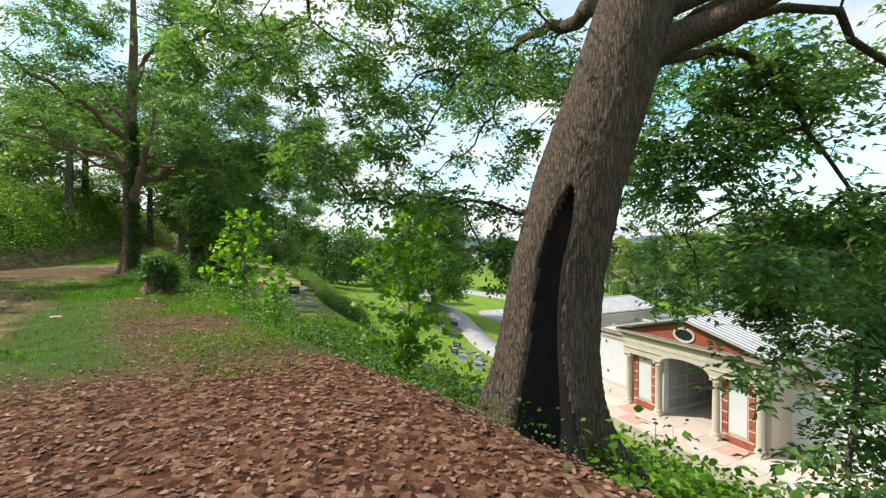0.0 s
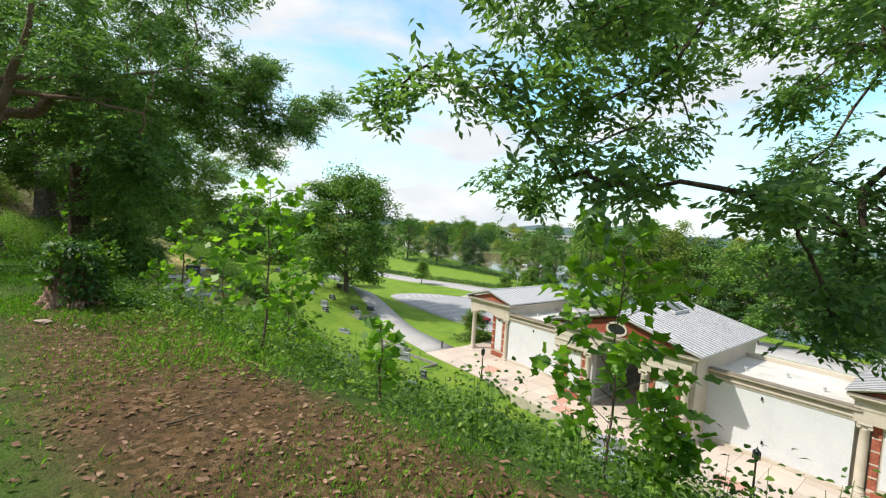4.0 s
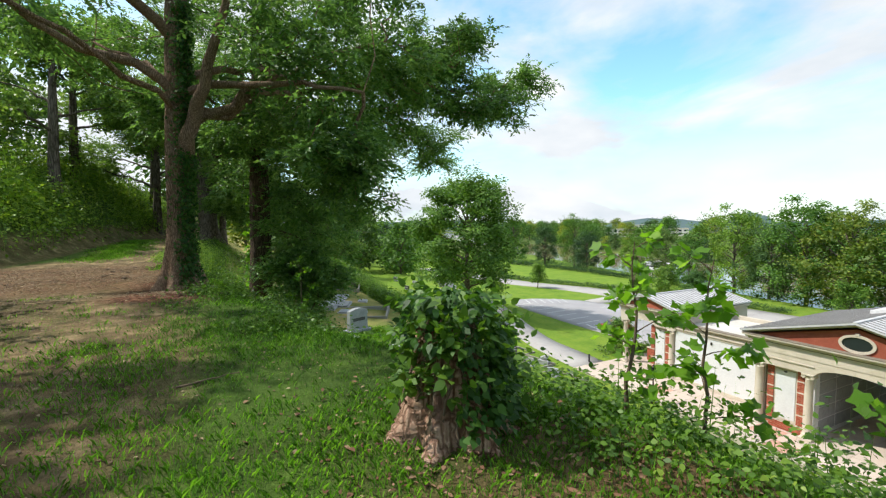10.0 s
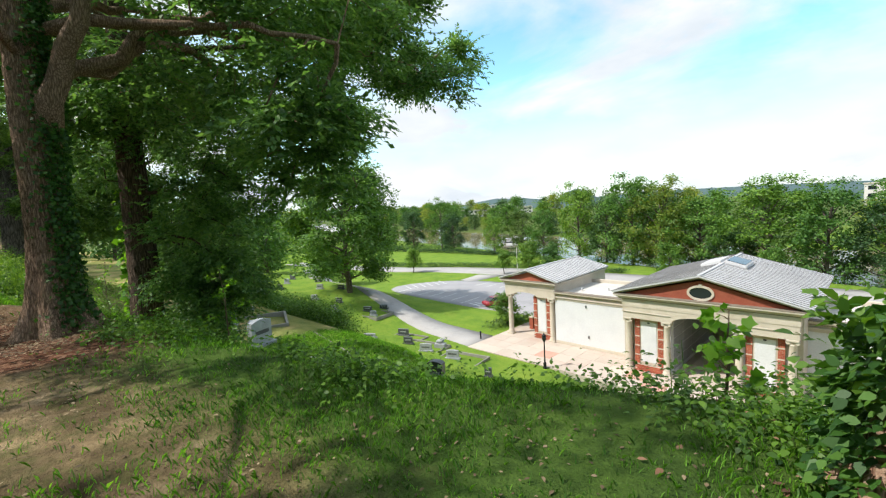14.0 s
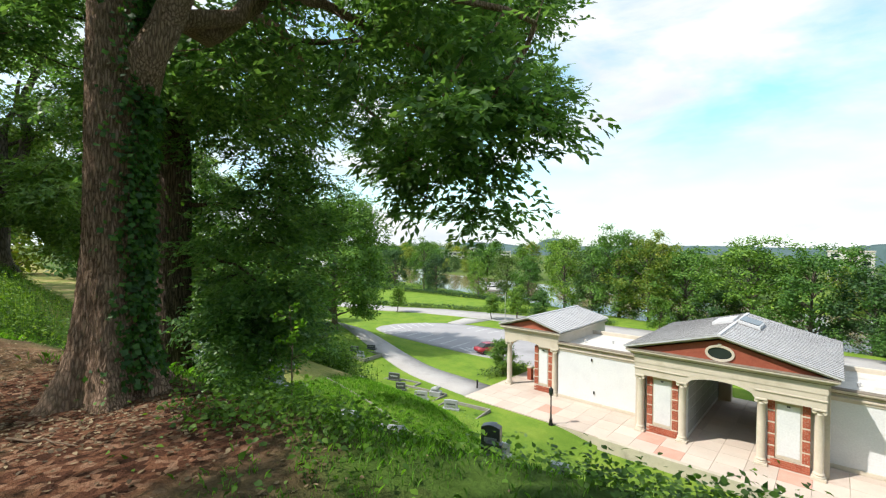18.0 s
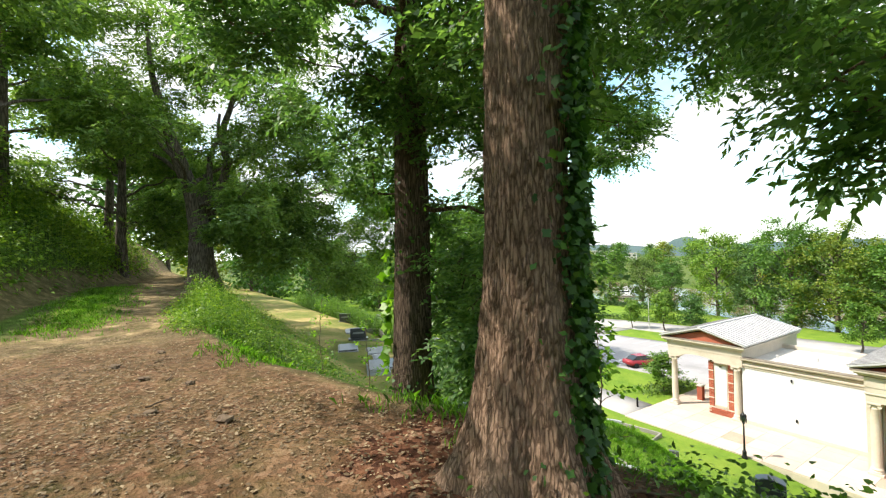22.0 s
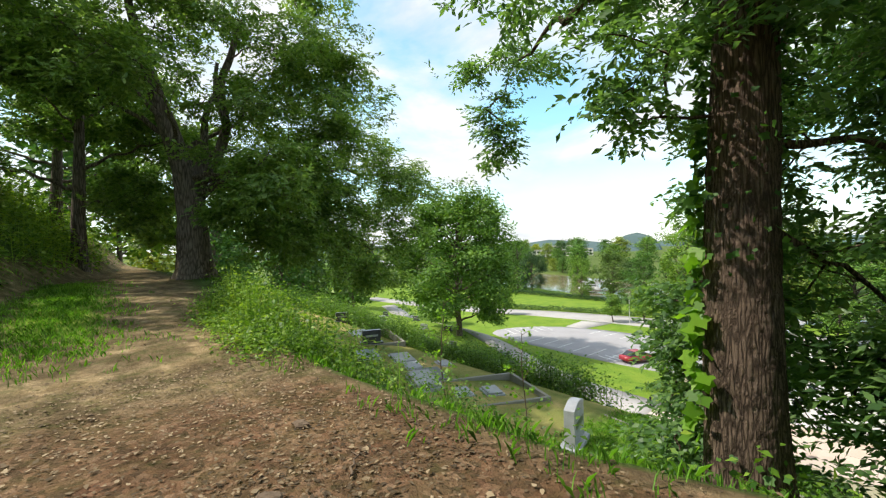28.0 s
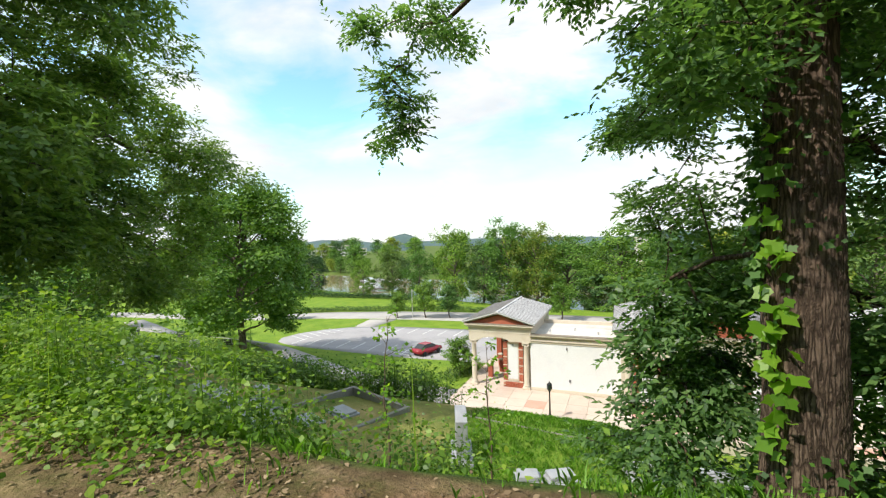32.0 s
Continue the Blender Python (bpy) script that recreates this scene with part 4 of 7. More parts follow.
    gable_roof("roof", xm, 3.75, 36.25, 48.6, P2 + 0.12, P2 + 1.22, 22, 0.4)
    # brick planters and bench inside the porch
    for k in range(3):
        xv = CX + s * (19.6 - 0.7 * (k % 2))
        mpart("brick_pillar", box(xv - 0.25, xv + 0.25, 39.6 + 2.2 * k, 40.1 + 2.2 * k, Z, Z + 1.35, 0.01), M_BRICK)
        mpart("pillar_cap", box(xv - 0.31, xv + 0.31, 39.54 + 2.2 * k, 40.16 + 2.2 * k, Z + 1.35, Z + 1.45, 0.015), M_STONE_COL)

# terrace in front of it
plat = mpart("floor_slab", box(CX - 21.6, CX + 21.6, 30.35, 49.0, Z - 1.4, Z - 0.10), M_WALLTAN)
plat.parent = None
plat.matrix_basis = Matrix.Translation((CX, 36.0, FLOOR))
plat.name = "pavement"
tagged(plat, "cream concrete terrace before the mausoleum", "terrace", kind="structure")
wall_front = mpart("retaining_wall", box(CX - 7.6, CX + 22.5, 29.95, 30.35, Z - 1.8, Z + 0.10, 0.02), M_WALLTAN)
wall_front.parent = None
wall_front.matrix_basis = Matrix.Translation((CX, 36.0, FLOOR))
tagged(wall_front, "low tan concrete retaining wall along the terrace", "wall", kind="structure")
SLABS = []
nx, ny = 24, 10
for i in range(nx):
    for j in range(ny):
        x0, y0 = CX - 21.6 + i * 43.2 / nx, 30.36 + j * (48.9 - 30.36) / ny
        if j > 3 and abs(x0 + 0.9 - CX) > 3.0 and abs(x0 + 0.9 - CX) < 17:
            continue
        SLABS.append((x0, y0, 43.2 / nx, (48.9 - 30.36) / ny, (i, j) in ((9, 1), (14, 1), (10, 0), (17, 0), (4, 1))))


# ---------------------------------------------------------------- plants
def tubes(paths, seg=7):
    """Tapered tubes along paths of (x, y, z, radius) rows: verts and quads."""
    V, F, n0 = [], [], 0
    ang = np.arange(seg) * 2 * np.pi / seg
    for P in paths:
        P = np.asarray(P, float)
        d = np.gradient(P[:, :3], axis=0)
        d /= np.linalg.norm(d, axis=1)[:, None] + 1e-9
        ref = np.where(np.abs(d[:, 2:3]) > 0.9, [[1.0, 0, 0]], [[0, 0, 1.0]])
        u = np.cross(d, ref)
        u /= np.linalg.norm(u, axis=1)[:, None] + 1e-9
        for i in range(1, len(u)):  # no twist
            u[i] = u[i - 1] - d[i] * (u[i - 1] @ d[i])
            u[i] /= np.linalg.norm(u[i]) + 1e-9
        w = np.cross(d, u)
        ring_ = P[:, None, :3] + P[:, None, 3:4] * (u[:, None] * np.cos(ang)[None, :, None] + w[:, None] * np.sin(ang)[None, :, None])
        k = len(P)
        ii = n0 + np.arange(k * seg).reshape(k, seg)
        F.append(np.stack([ii[:-1], np.roll(ii[:-1], -1, 1), np.roll(ii[1:], -1, 1), ii[1:]], -1).reshape(-1, 4))
        V.append(ring_.reshape(-1, 3))
        n0 += k * seg
    return np.concatenate(V), np.concatenate(F)


def curve_path(a, b, r0, r1, sag, g, k=9, wob=0.06):
    """A limb from a to b, first rising, with some wobble."""
    a, b = np.asarray(a, float), np.asarray(b, float)
    t = np.linspace(0, 1, k)[:, None]
    L = np.linalg.norm(b - a)
    mid = (a + b) / 2 + np.array([0, 0, sag * L])
    p = (1 - t) ** 2 * a + 2 * t * (1 - t) * mid + t * t * b
    p[1:-1] += g.normal(0, wob * L / 4, (k - 2, 3))
    return np.c_[p, r0 + (r1 - r0) * t[:, 0] ** 0.8]


LEAF_SHAPES = {
    "oak": [(0, 0), (0.2, 0.28), (0.24, 0.62), (0.0, 1.0), (-0.24, 0.62), (-0.2, 0.28)],
    "diamond": [(0, 0), (0.3, 0.45), (0, 1.0), (-0.3, 0.45)],
    "lance": [(0, 0), (0.23, 0.5), (0, 1.0), (-0.23, 0.5)],
    "tulip": [(0, 0), (0.30, -0.06), (0.55, 0.22), (0.38, 0.44), (0.44, 0.86), (0.16, 0.76), (-0.16, 0.76), (-0.44, 0.86), (-0.38, 0.44), (-0.55, 0.22), (-0.30, -0.06)],
    "stem4": [(0, 0), (0.008, 0.5), (0, 1.0), (-0.008, 0.5)],
    "stem6": [(-0.008, 0), (0.008, 0), (0.007, 0.5), (0.003, 1.0), (-0.003, 1.0), (-0.007, 0.5)],
    "oval": [(0, 0), (0.28, 0.25), (0.33, 0.55), (0, 1.0), (-0.33, 0.55), (-0.28, 0.25)],
}


def leaf_mesh(pos, way, size, shape, g, droop=0.25, face=None):
    """Leaves of one shape: pos where the stalk joins, way the midrib, face the side they turn to the light; folded and bent a little."""
    S = np.array(LEAF_SHAPES[shape], float)
    n, k = len(pos), len(S)
    way = way / (np.linalg.norm(way, axis=1)[:, None] + 1e-9)
    up = g.normal(0, 0.5, (n, 3)) + ((0, 0, 1.0) if face is None else face)
    side = np.cross(way, up)
    side /= np.linalg.norm(side, axis=1)[:, None] + 1e-9
    nor = np.cross(side, way)
    size = np.asarray(size).reshape(-1, 1, 1)
    fold = 0.28 * np.abs(S[:, 0]) - droop * S[:, 1] ** 2
    V = pos[:, None] + size * (side[:, None] * S[None, :, :1] + way[:, None] * S[None, :, 1:2] + nor[:, None] * fold[None, :, None])
    ii = np.arange(n * k).reshape(n, k)
    return V.reshape(-1, 3), ii


def spray(centres, per, spread, size, shape, g, hang=0.3, face=None):
    """Leaf sprays round given twig ends."""
    c = np.repeat(centres, per, axis=0)
    off = g.normal(0, 1, c.shape) * spread * (1, 1, 0.75)
    way = off * (1, 1, 0.5) + g.normal(0, 0.6, c.shape) * spread * (1, 1, 0.5) - np.array([0, 0, hang * spread])
    f = None if face is None else np.repeat(face, per, axis=0)
    return leaf_mesh(c + off, way, size * g.uniform(0.6, 1.25, len(c)), shape, g, 0.25, f)


def twig_sprays(centres, per, spread, size, shape, g, face):
    """Leaf sprays: at each twig end three shoots with leaves set along them, the outer ones drooping."""
    k = 3
    c = np.repeat(centres, k, axis=0) + g.normal(0, 1, (len(centres) * k, 3)) * spread * (0.9, 0.9, 0.6)
    f = np.repeat(face, k, axis=0)
    f = f / (np.linalg.norm(f, axis=1)[:, None] + 1e-9)
    d = f * (0.9, 0.9, 0.25) + g.normal(0, 0.55, c.shape) * (1, 1, 0.6) - (0, 0, 0.12)
    d /= np.linalg.norm(d, axis=1)[:, None]
    n = max(3, round(per / k))
    length = size * 0.36 * n * g.uniform(0.7, 1.2, (len(c), 1))
    u = np.tile(np.linspace(0, 1, n), len(c))[:, None]
    dd, ll = np.repeat(d, n, axis=0), np.repeat(length, n, axis=0)
    pos = np.repeat(c, n, axis=0) + dd * ll * (u - 0.4) - (0, 0, 0.22) * ll * u * u
    side = np.cross(dd, (0, 0, 1.0))
    side /= np.linalg.norm(side, axis=1)[:, None] + 1e-9
    hand = np.tile(np.where(np.arange(n) % 2, 1.0, -1.0), len(c))[:, None]
    way = dd * (0.35 + 0.75 * u) + side * hand * (0.95 - 0.5 * u) + g.normal(0, 0.28, pos.shape) - (0, 0, 0.12)
    up = np.repeat(f, n, axis=0) * 0.45 + (0, 0, 0.75)
    return leaf_mesh(pos, way, size * g.uniform(0.65, 1.2, len(pos)), shape, g, 0.2, up)


def blob_points(blobs, g, bunch=9, flat=0.42, wide=0.125):
    """Twig ends in bunches inside ellipsoids (x, y, z, rx, ry, rz, count), more towards their rims; and the way that each faces."""
    out, way = [], []
    for x, y, z, rx, ry, rz, k in blobs:
        m = max(3, round(k / bunch))
        v = g.normal(0, 1, (m, 3))
        v /= np.linalg.norm(v, axis=1)[:, None]
        r = g.uniform(0.1, 1.0, (m, 1)) ** 0.5
        R = np.array([rx, ry, rz])
        c = v * r * R * g.uniform(0.72, 1.3, (m, 1))
        n = max(2, round(k / m))
        s = wide * (rx * ry * rz) ** (1 / 3)
        p = np.repeat(c, n, axis=0) + g.normal(0, 1, (m * n, 3)) * s * (1, 1, flat) * np.repeat(g.uniform(0.6, 1.5, (m, 1)), n, axis=0)
        out.append(np.array([x, y, z]) + p)
        d = p / R / R
        d /= np.linalg.norm(d, axis=1)[:, None] + 1e-9
        way.append(d * 0.8 + (0, 0, 0.55))
    return np.concatenate(out), np.concatenate(way)


def plates(ang, h, girth, seed):
    """Depth of the bark's fissures at angles and heights: 0 in a fissure, 1 on a plate."""
    g = np.random.default_rng(seed)
    n = int(girth * (h.max() - h.min() + 0.4) / 0.009)
    pa, ph = g.uniform(0, 2 * np.pi, n), g.uniform(h.min() - 0.2, h.max() + 0.2, n)
    out = np.zeros((len(h), len(ang)))
    for i, hh in enumerate(h):
        near = np.abs(ph - hh) < 0.75
        a, q = pa[near], ph[near]
        wob = 0.12 * math.sin(hh * 2.1) + 0.05 * math.sin(hh * 6.3)
        da = np.abs((ang[:, None] + wob - a[None] + np.pi) % (2 * np.pi) - np.pi) * girth / (2 * np.pi)
        d = np.sort(np.hypot(da, (hh - q)[None] * 0.08), axis=1)
        out[i] = np.clip((d[:, 1] - d[:, 0]) / 0.026, 0, 1)
    return out


def trunk_mesh(name, path, seg, mat, parent, flare=0.6, roots=6, seed=0, rough=0.05, fine=0.0, cleft=None, spreading=0.48):
    """A trunk with a flared, lobed foot and an uneven girth. fine: depth of modelled fissures. cleft: (angle, half
    width, top) of a near-black hollow.
    """
    g = np.random.default_rng(seed)
    P = np.asarray(path, float)
    s = np.r_[0, np.cumsum(np.linalg.norm(np.diff(P[:, :3], axis=0), axis=1))]
    if fine:
        t = np.r_[np.linspace(0, 4.6, 190), np.linspace(4.7, s[-1], 22)] / s[-1]
    else:
        t = np.linspace(0, 1, 60) ** 1.25
    s /= s[-1]
    Q = np.stack([np.interp(t, s, P[:, i]) for i in range(4)], -1)
    V, F = tubes([Q], seg)
    V = V.reshape(len(Q), seg, 3)
    d0 = V[0] - Q[0, :3]
    ang = np.arctan2(d0[:, 1], d0[:, 0])
    ph = g.uniform(0, 6.28, 4)
    hs = Q[:, 2] - Q[0, 2]
    pl = plates(ang, hs, 2 * np.pi * P[1][3], seed) if fine else np.ones((len(Q), seg))
    dark = np.zeros((len(Q), seg), bool)
    for i in range(len(Q)):
        h = hs[i]
        lob = 1 + flare * math.exp(-max(h, 0) / spreading) * (0.7 + 0.5 * np.cos(roots * ang + ph[0])) + 0.05 * np.cos(3 * ang + ph[1] + h)
        if not fine:
            lob = lob + rough * 0.6 * np.sin(11 * ang + ph[2] + 1.3 * h) + rough * g.normal(0, 0.35, seg)
        rad = Q[i, 3] * lob + fine * (pl[i] - 0.6) + (g.normal(0, 0.0035, seg) if fine else 0)
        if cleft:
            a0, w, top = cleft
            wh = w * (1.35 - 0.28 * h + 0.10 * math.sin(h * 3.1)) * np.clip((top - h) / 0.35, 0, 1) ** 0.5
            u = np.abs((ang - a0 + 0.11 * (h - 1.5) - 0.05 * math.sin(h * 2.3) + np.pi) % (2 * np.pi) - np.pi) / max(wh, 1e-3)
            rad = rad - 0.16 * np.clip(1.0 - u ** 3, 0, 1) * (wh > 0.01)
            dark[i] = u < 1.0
        V[i] = Q[i, :3] + (V[i] - Q[i, :3]) * (rad / Q[i, 3])[:, None]
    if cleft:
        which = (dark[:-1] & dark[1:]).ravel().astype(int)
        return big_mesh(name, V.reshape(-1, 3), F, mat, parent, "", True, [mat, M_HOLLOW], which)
    return big_mesh(name, V.reshape(-1, 3), F, mat, parent, shade=True)


def tree(name, label, x, y, path, limbs, blobs, leaf, leaf_size, per, spread, mat_bark, mat_leaf, seed, seg=26, flare=0.6, twig_every=3, sink=0.25, group="", fine=0.0, cleft=None, lush=1.0):
    """A tree whose foot is at (x, y). path, limb ends and blobs are relative to that foot at ground level."""
    g = np.random.default_rng(seed)
    z0 = gz(x, y)
    top = empty(name, x, y, z0)
    tagged(top, label, "tree", group)
    P = [(0 + path[0][0], path[0][1], -sink, path[0][3])] + [tuple(p) for p in path[1:]]
    trunk_mesh("trunk", P, seg, mat_bark, top, flare, 6, seed, 0.05, fine, cleft)
    PA = np.array(P, float)

    def on_trunk(h):
        return np.array([np.interp(h, PA[:, 2], PA[:, i]) for i in range(2)] + [h])

    ends = []
    for h, ex, ey, ez, r0, sag in limbs:
        a = on_trunk(h)
        c = curve_path(a, (ex, ey, ez), r0, r0 * 0.28, sag, g, 11)
        V, F = tubes([c], 10)
        big_mesh("limb", V, F, mat_bark, top, shade=True)
        ends.append(c)
    tw, face = blob_points([(*b[:6], b[6] * lush) for b in blobs], g)
    nodes = np.concatenate([c[3:, :3] for c in ends] + [PA[2:, :3]]) if ends else PA[1:, :3]
    # twigs grow from the limbs outwards, each from the nearest wood that stands already
    pts = tw[::twig_every]
    order = np.argsort([np.linalg.norm(nodes - p, axis=1).min() for p in pts])
    have, root = np.concatenate([nodes, pts[order]]), len(nodes)
    source, load = [], np.zeros(len(have))
    for k, i in enumerate(order):
        d = np.linalg.norm(have[:root + k] - pts[i], axis=1)
        d[:root] *= 0.75
        source.append(int(np.argmin(d)))
    for k in range(len(order) - 1, -1, -1):
        load[root + k] += 1
        load[source[k]] += load[root + k]
    thin = []
    for k in range(len(order)):
        r = 0.003 + 0.0035 * math.sqrt(load[root + k])
        thin.append(curve_path(have[source[k]], have[root + k], min(0.06, r * 1.25), min(0.05, r), 0.04, g, 4, 0.14))
    if thin:
        V, F = tubes(thin, 4)
        ob = big_mesh("branchwork", V, F, mat_bark, top)
        ob["kind"] = "stuff"
    V, I = twig_sprays(tw, per, spread, leaf_size, leaf, g, face)
    ob = big_mesh("crown", V, I, mat_leaf, top)
    ob["kind"] = "stuff"
    return top


def ivy(parent, path, r, count, size, seed, h0, h1, side=None, wide=0.55, mat=None, label="dark green creeper leaves"):
    """Creeper leaves over a trunk."""
    g = np.random.default_rng(seed)
    P = np.asarray(path, float)
    h = g.uniform(h0, h1, count)
    a = g.uniform(0, 2 * np.pi, count) if side is None else g.normal(side, wide, count)
    rad = np.interp(h, P[:, 2], P[:, 3]) * r
    c = np.stack([np.interp(h, P[:, 2], P[:, 0]) + rad * np.cos(a), np.interp(h, P[:, 2], P[:, 1]) + rad * np.sin(a), h], -1)
    outw = np.stack([np.cos(a), np.sin(a), np.zeros(count)], -1)
    way = outw * g.uniform(0.2, 0.9, (count, 1)) + g.normal(0, 0.35, (count, 3)) - (0, 0, 0.7)
    V, I = leaf_mesh(c + outw * g.uniform(0.0, 0.10, (count, 1)), way, size * g.uniform(0.5, 1.2, count), "tulip", g)
    ob = big_mesh("ivy", V, I, mat or M_VINE, parent, label)
    ob["kind"] = "stuff"


# the leaning tree by the start
T0 = [(-0.02, 0, 0, 0.57), (0.0, 0.05, 0.6, 0.51), (0.0, 0.13, 1.2, 0.475), (0.03, 0.23, 1.9, 0.455), (0.11, 0.45, 2.8, 0.44), (0.22, 0.71, 3.6, 0.415), (0.33, 1.0, 4.6, 0.39), (0.4, 1.3, 5.8, 0.33), (0.4, 1.7, 8.0, 0.24), (0.3, 2.0, 12.0, 0.08)]
T0_HANG = [(0.5, 4.8, 2.6, 1.3, 1.3, 1.0, 60), (0.2, 3.6, 0.9, 0.9, 0.9, 0.7, 45), (0.9, 4.9, -0.2, 0.8, 0.8, 0.8, 50), (-0.5, 2.8, 3.4, 1.0, 1.0, 0.8, 110), (1.6, 4.2, 1.9, 1.0, 1.0, 1.0, 60), (0.2, 5.6, 1.2, 1.2, 1.2, 1.0, 60), (-5.2, 0.6, 3.3, 0.7, 0.7, 0.7, 40), (-4.6, -1.6, 3.9, 1.0, 0.8, 0.5, 45)]
T0_CROWN = [(-2.3, 5.0, 1.7, 1.1, 1.4, 1.1, 70), (-0.3, 5.3, 2.0, 1.1, 1.4, 1.2, 150), (0.9, 3.2, 2.2, 1.1, 1.3, 1.3, 150), (-2.7, 4.6, 3.9, 1.2, 1.4, 1.0, 75), (-0.1, 3.4, 3.9, 1.3, 1.3, 1.2, 190), (-4.4, 2.3, 4.5, 1.2, 1.4, 0.9, 65), (-2.2, 1.7, 4.7, 1.3, 1.5, 1.0, 90), (-0.7, 5.8, 4.7, 1.3, 1.2, 1.4, 140), (-3.5, -1.9, 5.0, 1.6, 1.6, 0.8, 70), (-4.8, 0.1, 5.6, 1.3, 1.3, 1.1, 100)]
T0_SIDE = [(-2.2, 1.2, 1.9, 0.7, 0.8, 0.6, 35), (-1.8, 2.0, 2.3, 0.7, 0.8, 0.7, 70)]
T0_TOP = [(-3.6, -0.8, 4.0, 0.9, 0.9, 0.5, 45), (-3.3, -0.6, 3.1, 0.7, 0.7, 0.4, 25), (-2.4, 0.4, 3.0, 0.7, 0.7, 0.5, 30), (-3.9, -1.2, 3.3, 0.6, 0.6, 0.3, 15), (-3.4, -1.3, 5.6, 1.3, 1.2, 0.7, 65), (-2.6, 0.6, 5.6, 1.1, 1.1, 0.7, 110), (-3.8, -3.2, 5.2, 1.3, 1.0, 0.6, 60), (-3.2, 4.6, 5.8, 1.4, 1.4, 1.2, 130), (-4.7, 2.6, 6.3, 1.2, 1.3, 1.1, 110), (2.4, 4.6, 4.8, 1.8, 2.0, 1.6, 110), (2.2, 4.0, 1.0, 1.0, 1.2, 0.9, 140), (1.9, 2.2, 0.5, 0.5, 0.6, 0.7, 40), (0.5, 3.5, 8.5, 4.2, 3.8, 2.2, 190), (1.5, -3.0, 7.8, 3.4, 2.8, 1.4, 90), (-3.0, -2.6, 8.2, 3.2, 2.8, 1.5, 50), (0, 1.5, 11.5, 3.3, 3.3, 2.0, 100)]
tree("oak_tree", "leaning old oak with furrowed grey bark and a dark hollow", 1.97, 3.98, T0,
          [(3.9, 4.2, 4.2, 5.2, 0.17, 0.12), (4.2, 2.4, 4.4, 2.8, 0.12, 0.62), (4.6, -4.2, 2.4, 6.0, 0.14, 0.10), (3.2, -2.6, 2.8, 4.9, 0.06, 0.1), (5.2, 2.0, -3.5, 7.4, 0.13, 0.12), (5.8, -2.8, -2.2, 8.0, 0.12, 0.12), (6.8, 1.5, 5.0, 9.3, 0.12, 0.1), (7.8, -1.5, 3.5, 10.8, 0.1, 0.1), (4.0, 1.4, 5.0, 3.4, 0.09, 0.5), (3.9, 0.4, 5.6, 2.4, 0.07, 0.45)],
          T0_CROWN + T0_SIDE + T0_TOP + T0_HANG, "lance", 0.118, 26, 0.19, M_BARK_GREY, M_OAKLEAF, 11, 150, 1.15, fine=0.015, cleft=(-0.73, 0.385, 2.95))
# the great oak beside the path
TA = [(0.01, 0, 0, 0.39), (0.02, 0.0, 0.6, 0.305), (0.02, 0.02, 1.6, 0.268), (0.03, 0.05, 3.0, 0.275), (0.02, 0.08, 3.8, 0.27), (-0.08, 0.1, 6.5, 0.22), (0.0, 0.3, 10, 0.15), (0.0, 0.3, 13.5, 0.05)]
TA_CROWN = [(-4.7, 3.3, 5.1, 1.5, 1.8, 1.9, 200), (1.1, 2.8, 5.2, 1.4, 1.7, 1.5, 200), (-2.0, 1.8, 5.4, 1.5, 1.7, 1.7, 190), (4.6, 1.2, 6.8, 1.2, 1.6, 1.0, 50), (-4.7, -1.3, 6.6, 1.8, 2.0, 1.4, 110), (-3.4, -3.6, 6.8, 1.8, 1.6, 1.1, 35), (-1.6, 5.6, 6.1, 1.8, 1.6, 1.6, 220), (0.4, 5.4, 6.2, 1.4, 1.5, 1.3, 150), (-0.9, -2.5, 7.2, 1.9, 1.8, 1.4, 70), (2.7, -1.0, 8.0, 1.9, 1.8, 1.6, 80), (3.0, 3.5, 7.8, 1.6, 1.9, 1.5, 130)]
TA_OUT = [(-1.2, 7.6, 7.0, 1.2, 1.1, 0.9, 100), (0.1, 7.0, 6.5, 0.9, 1.0, 0.8, 80), (-0.9, 8.0, 5.5, 1.2, 1.2, 0.8, 130), (-2.4, 9.6, 6.1, 1.2, 1.2, 0.9, 110), (-3.8, 7.6, 6.6, 1.1, 1.1, 1.3, 110), (-0.4, 9.2, 5.2, 0.9, 0.9, 0.5, 60), (2.2, 2.9, 3.1, 0.9, 0.9, 0.7, 80), (0.9, 3.8, 3.5, 0.9, 1.1, 0.7, 80), (1.9, 4.1, 2.1, 0.6, 0.6, 0.4, 22), (1.4, 3.8, 2.6, 0.8, 0.8, 0.4, 60), (-2.2, 7.6, 7.6, 1.3, 1.1, 1.0, 100), (2.45, 3.1, 3.0, 0.6, 0.8, 0.5, 36)]
TA_LOW = [(-5.5, 8.8, 4.9, 1.4, 1.4, 1.1, 130), (-6.6, 9.5, 4.3, 1.0, 1.0, 0.6, 70), (-4.6, 7.2, 5.3, 1.3, 1.3, 1.0, 110), (-1.6, 10.6, 6.4, 1.1, 1.1, 0.9, 90)]
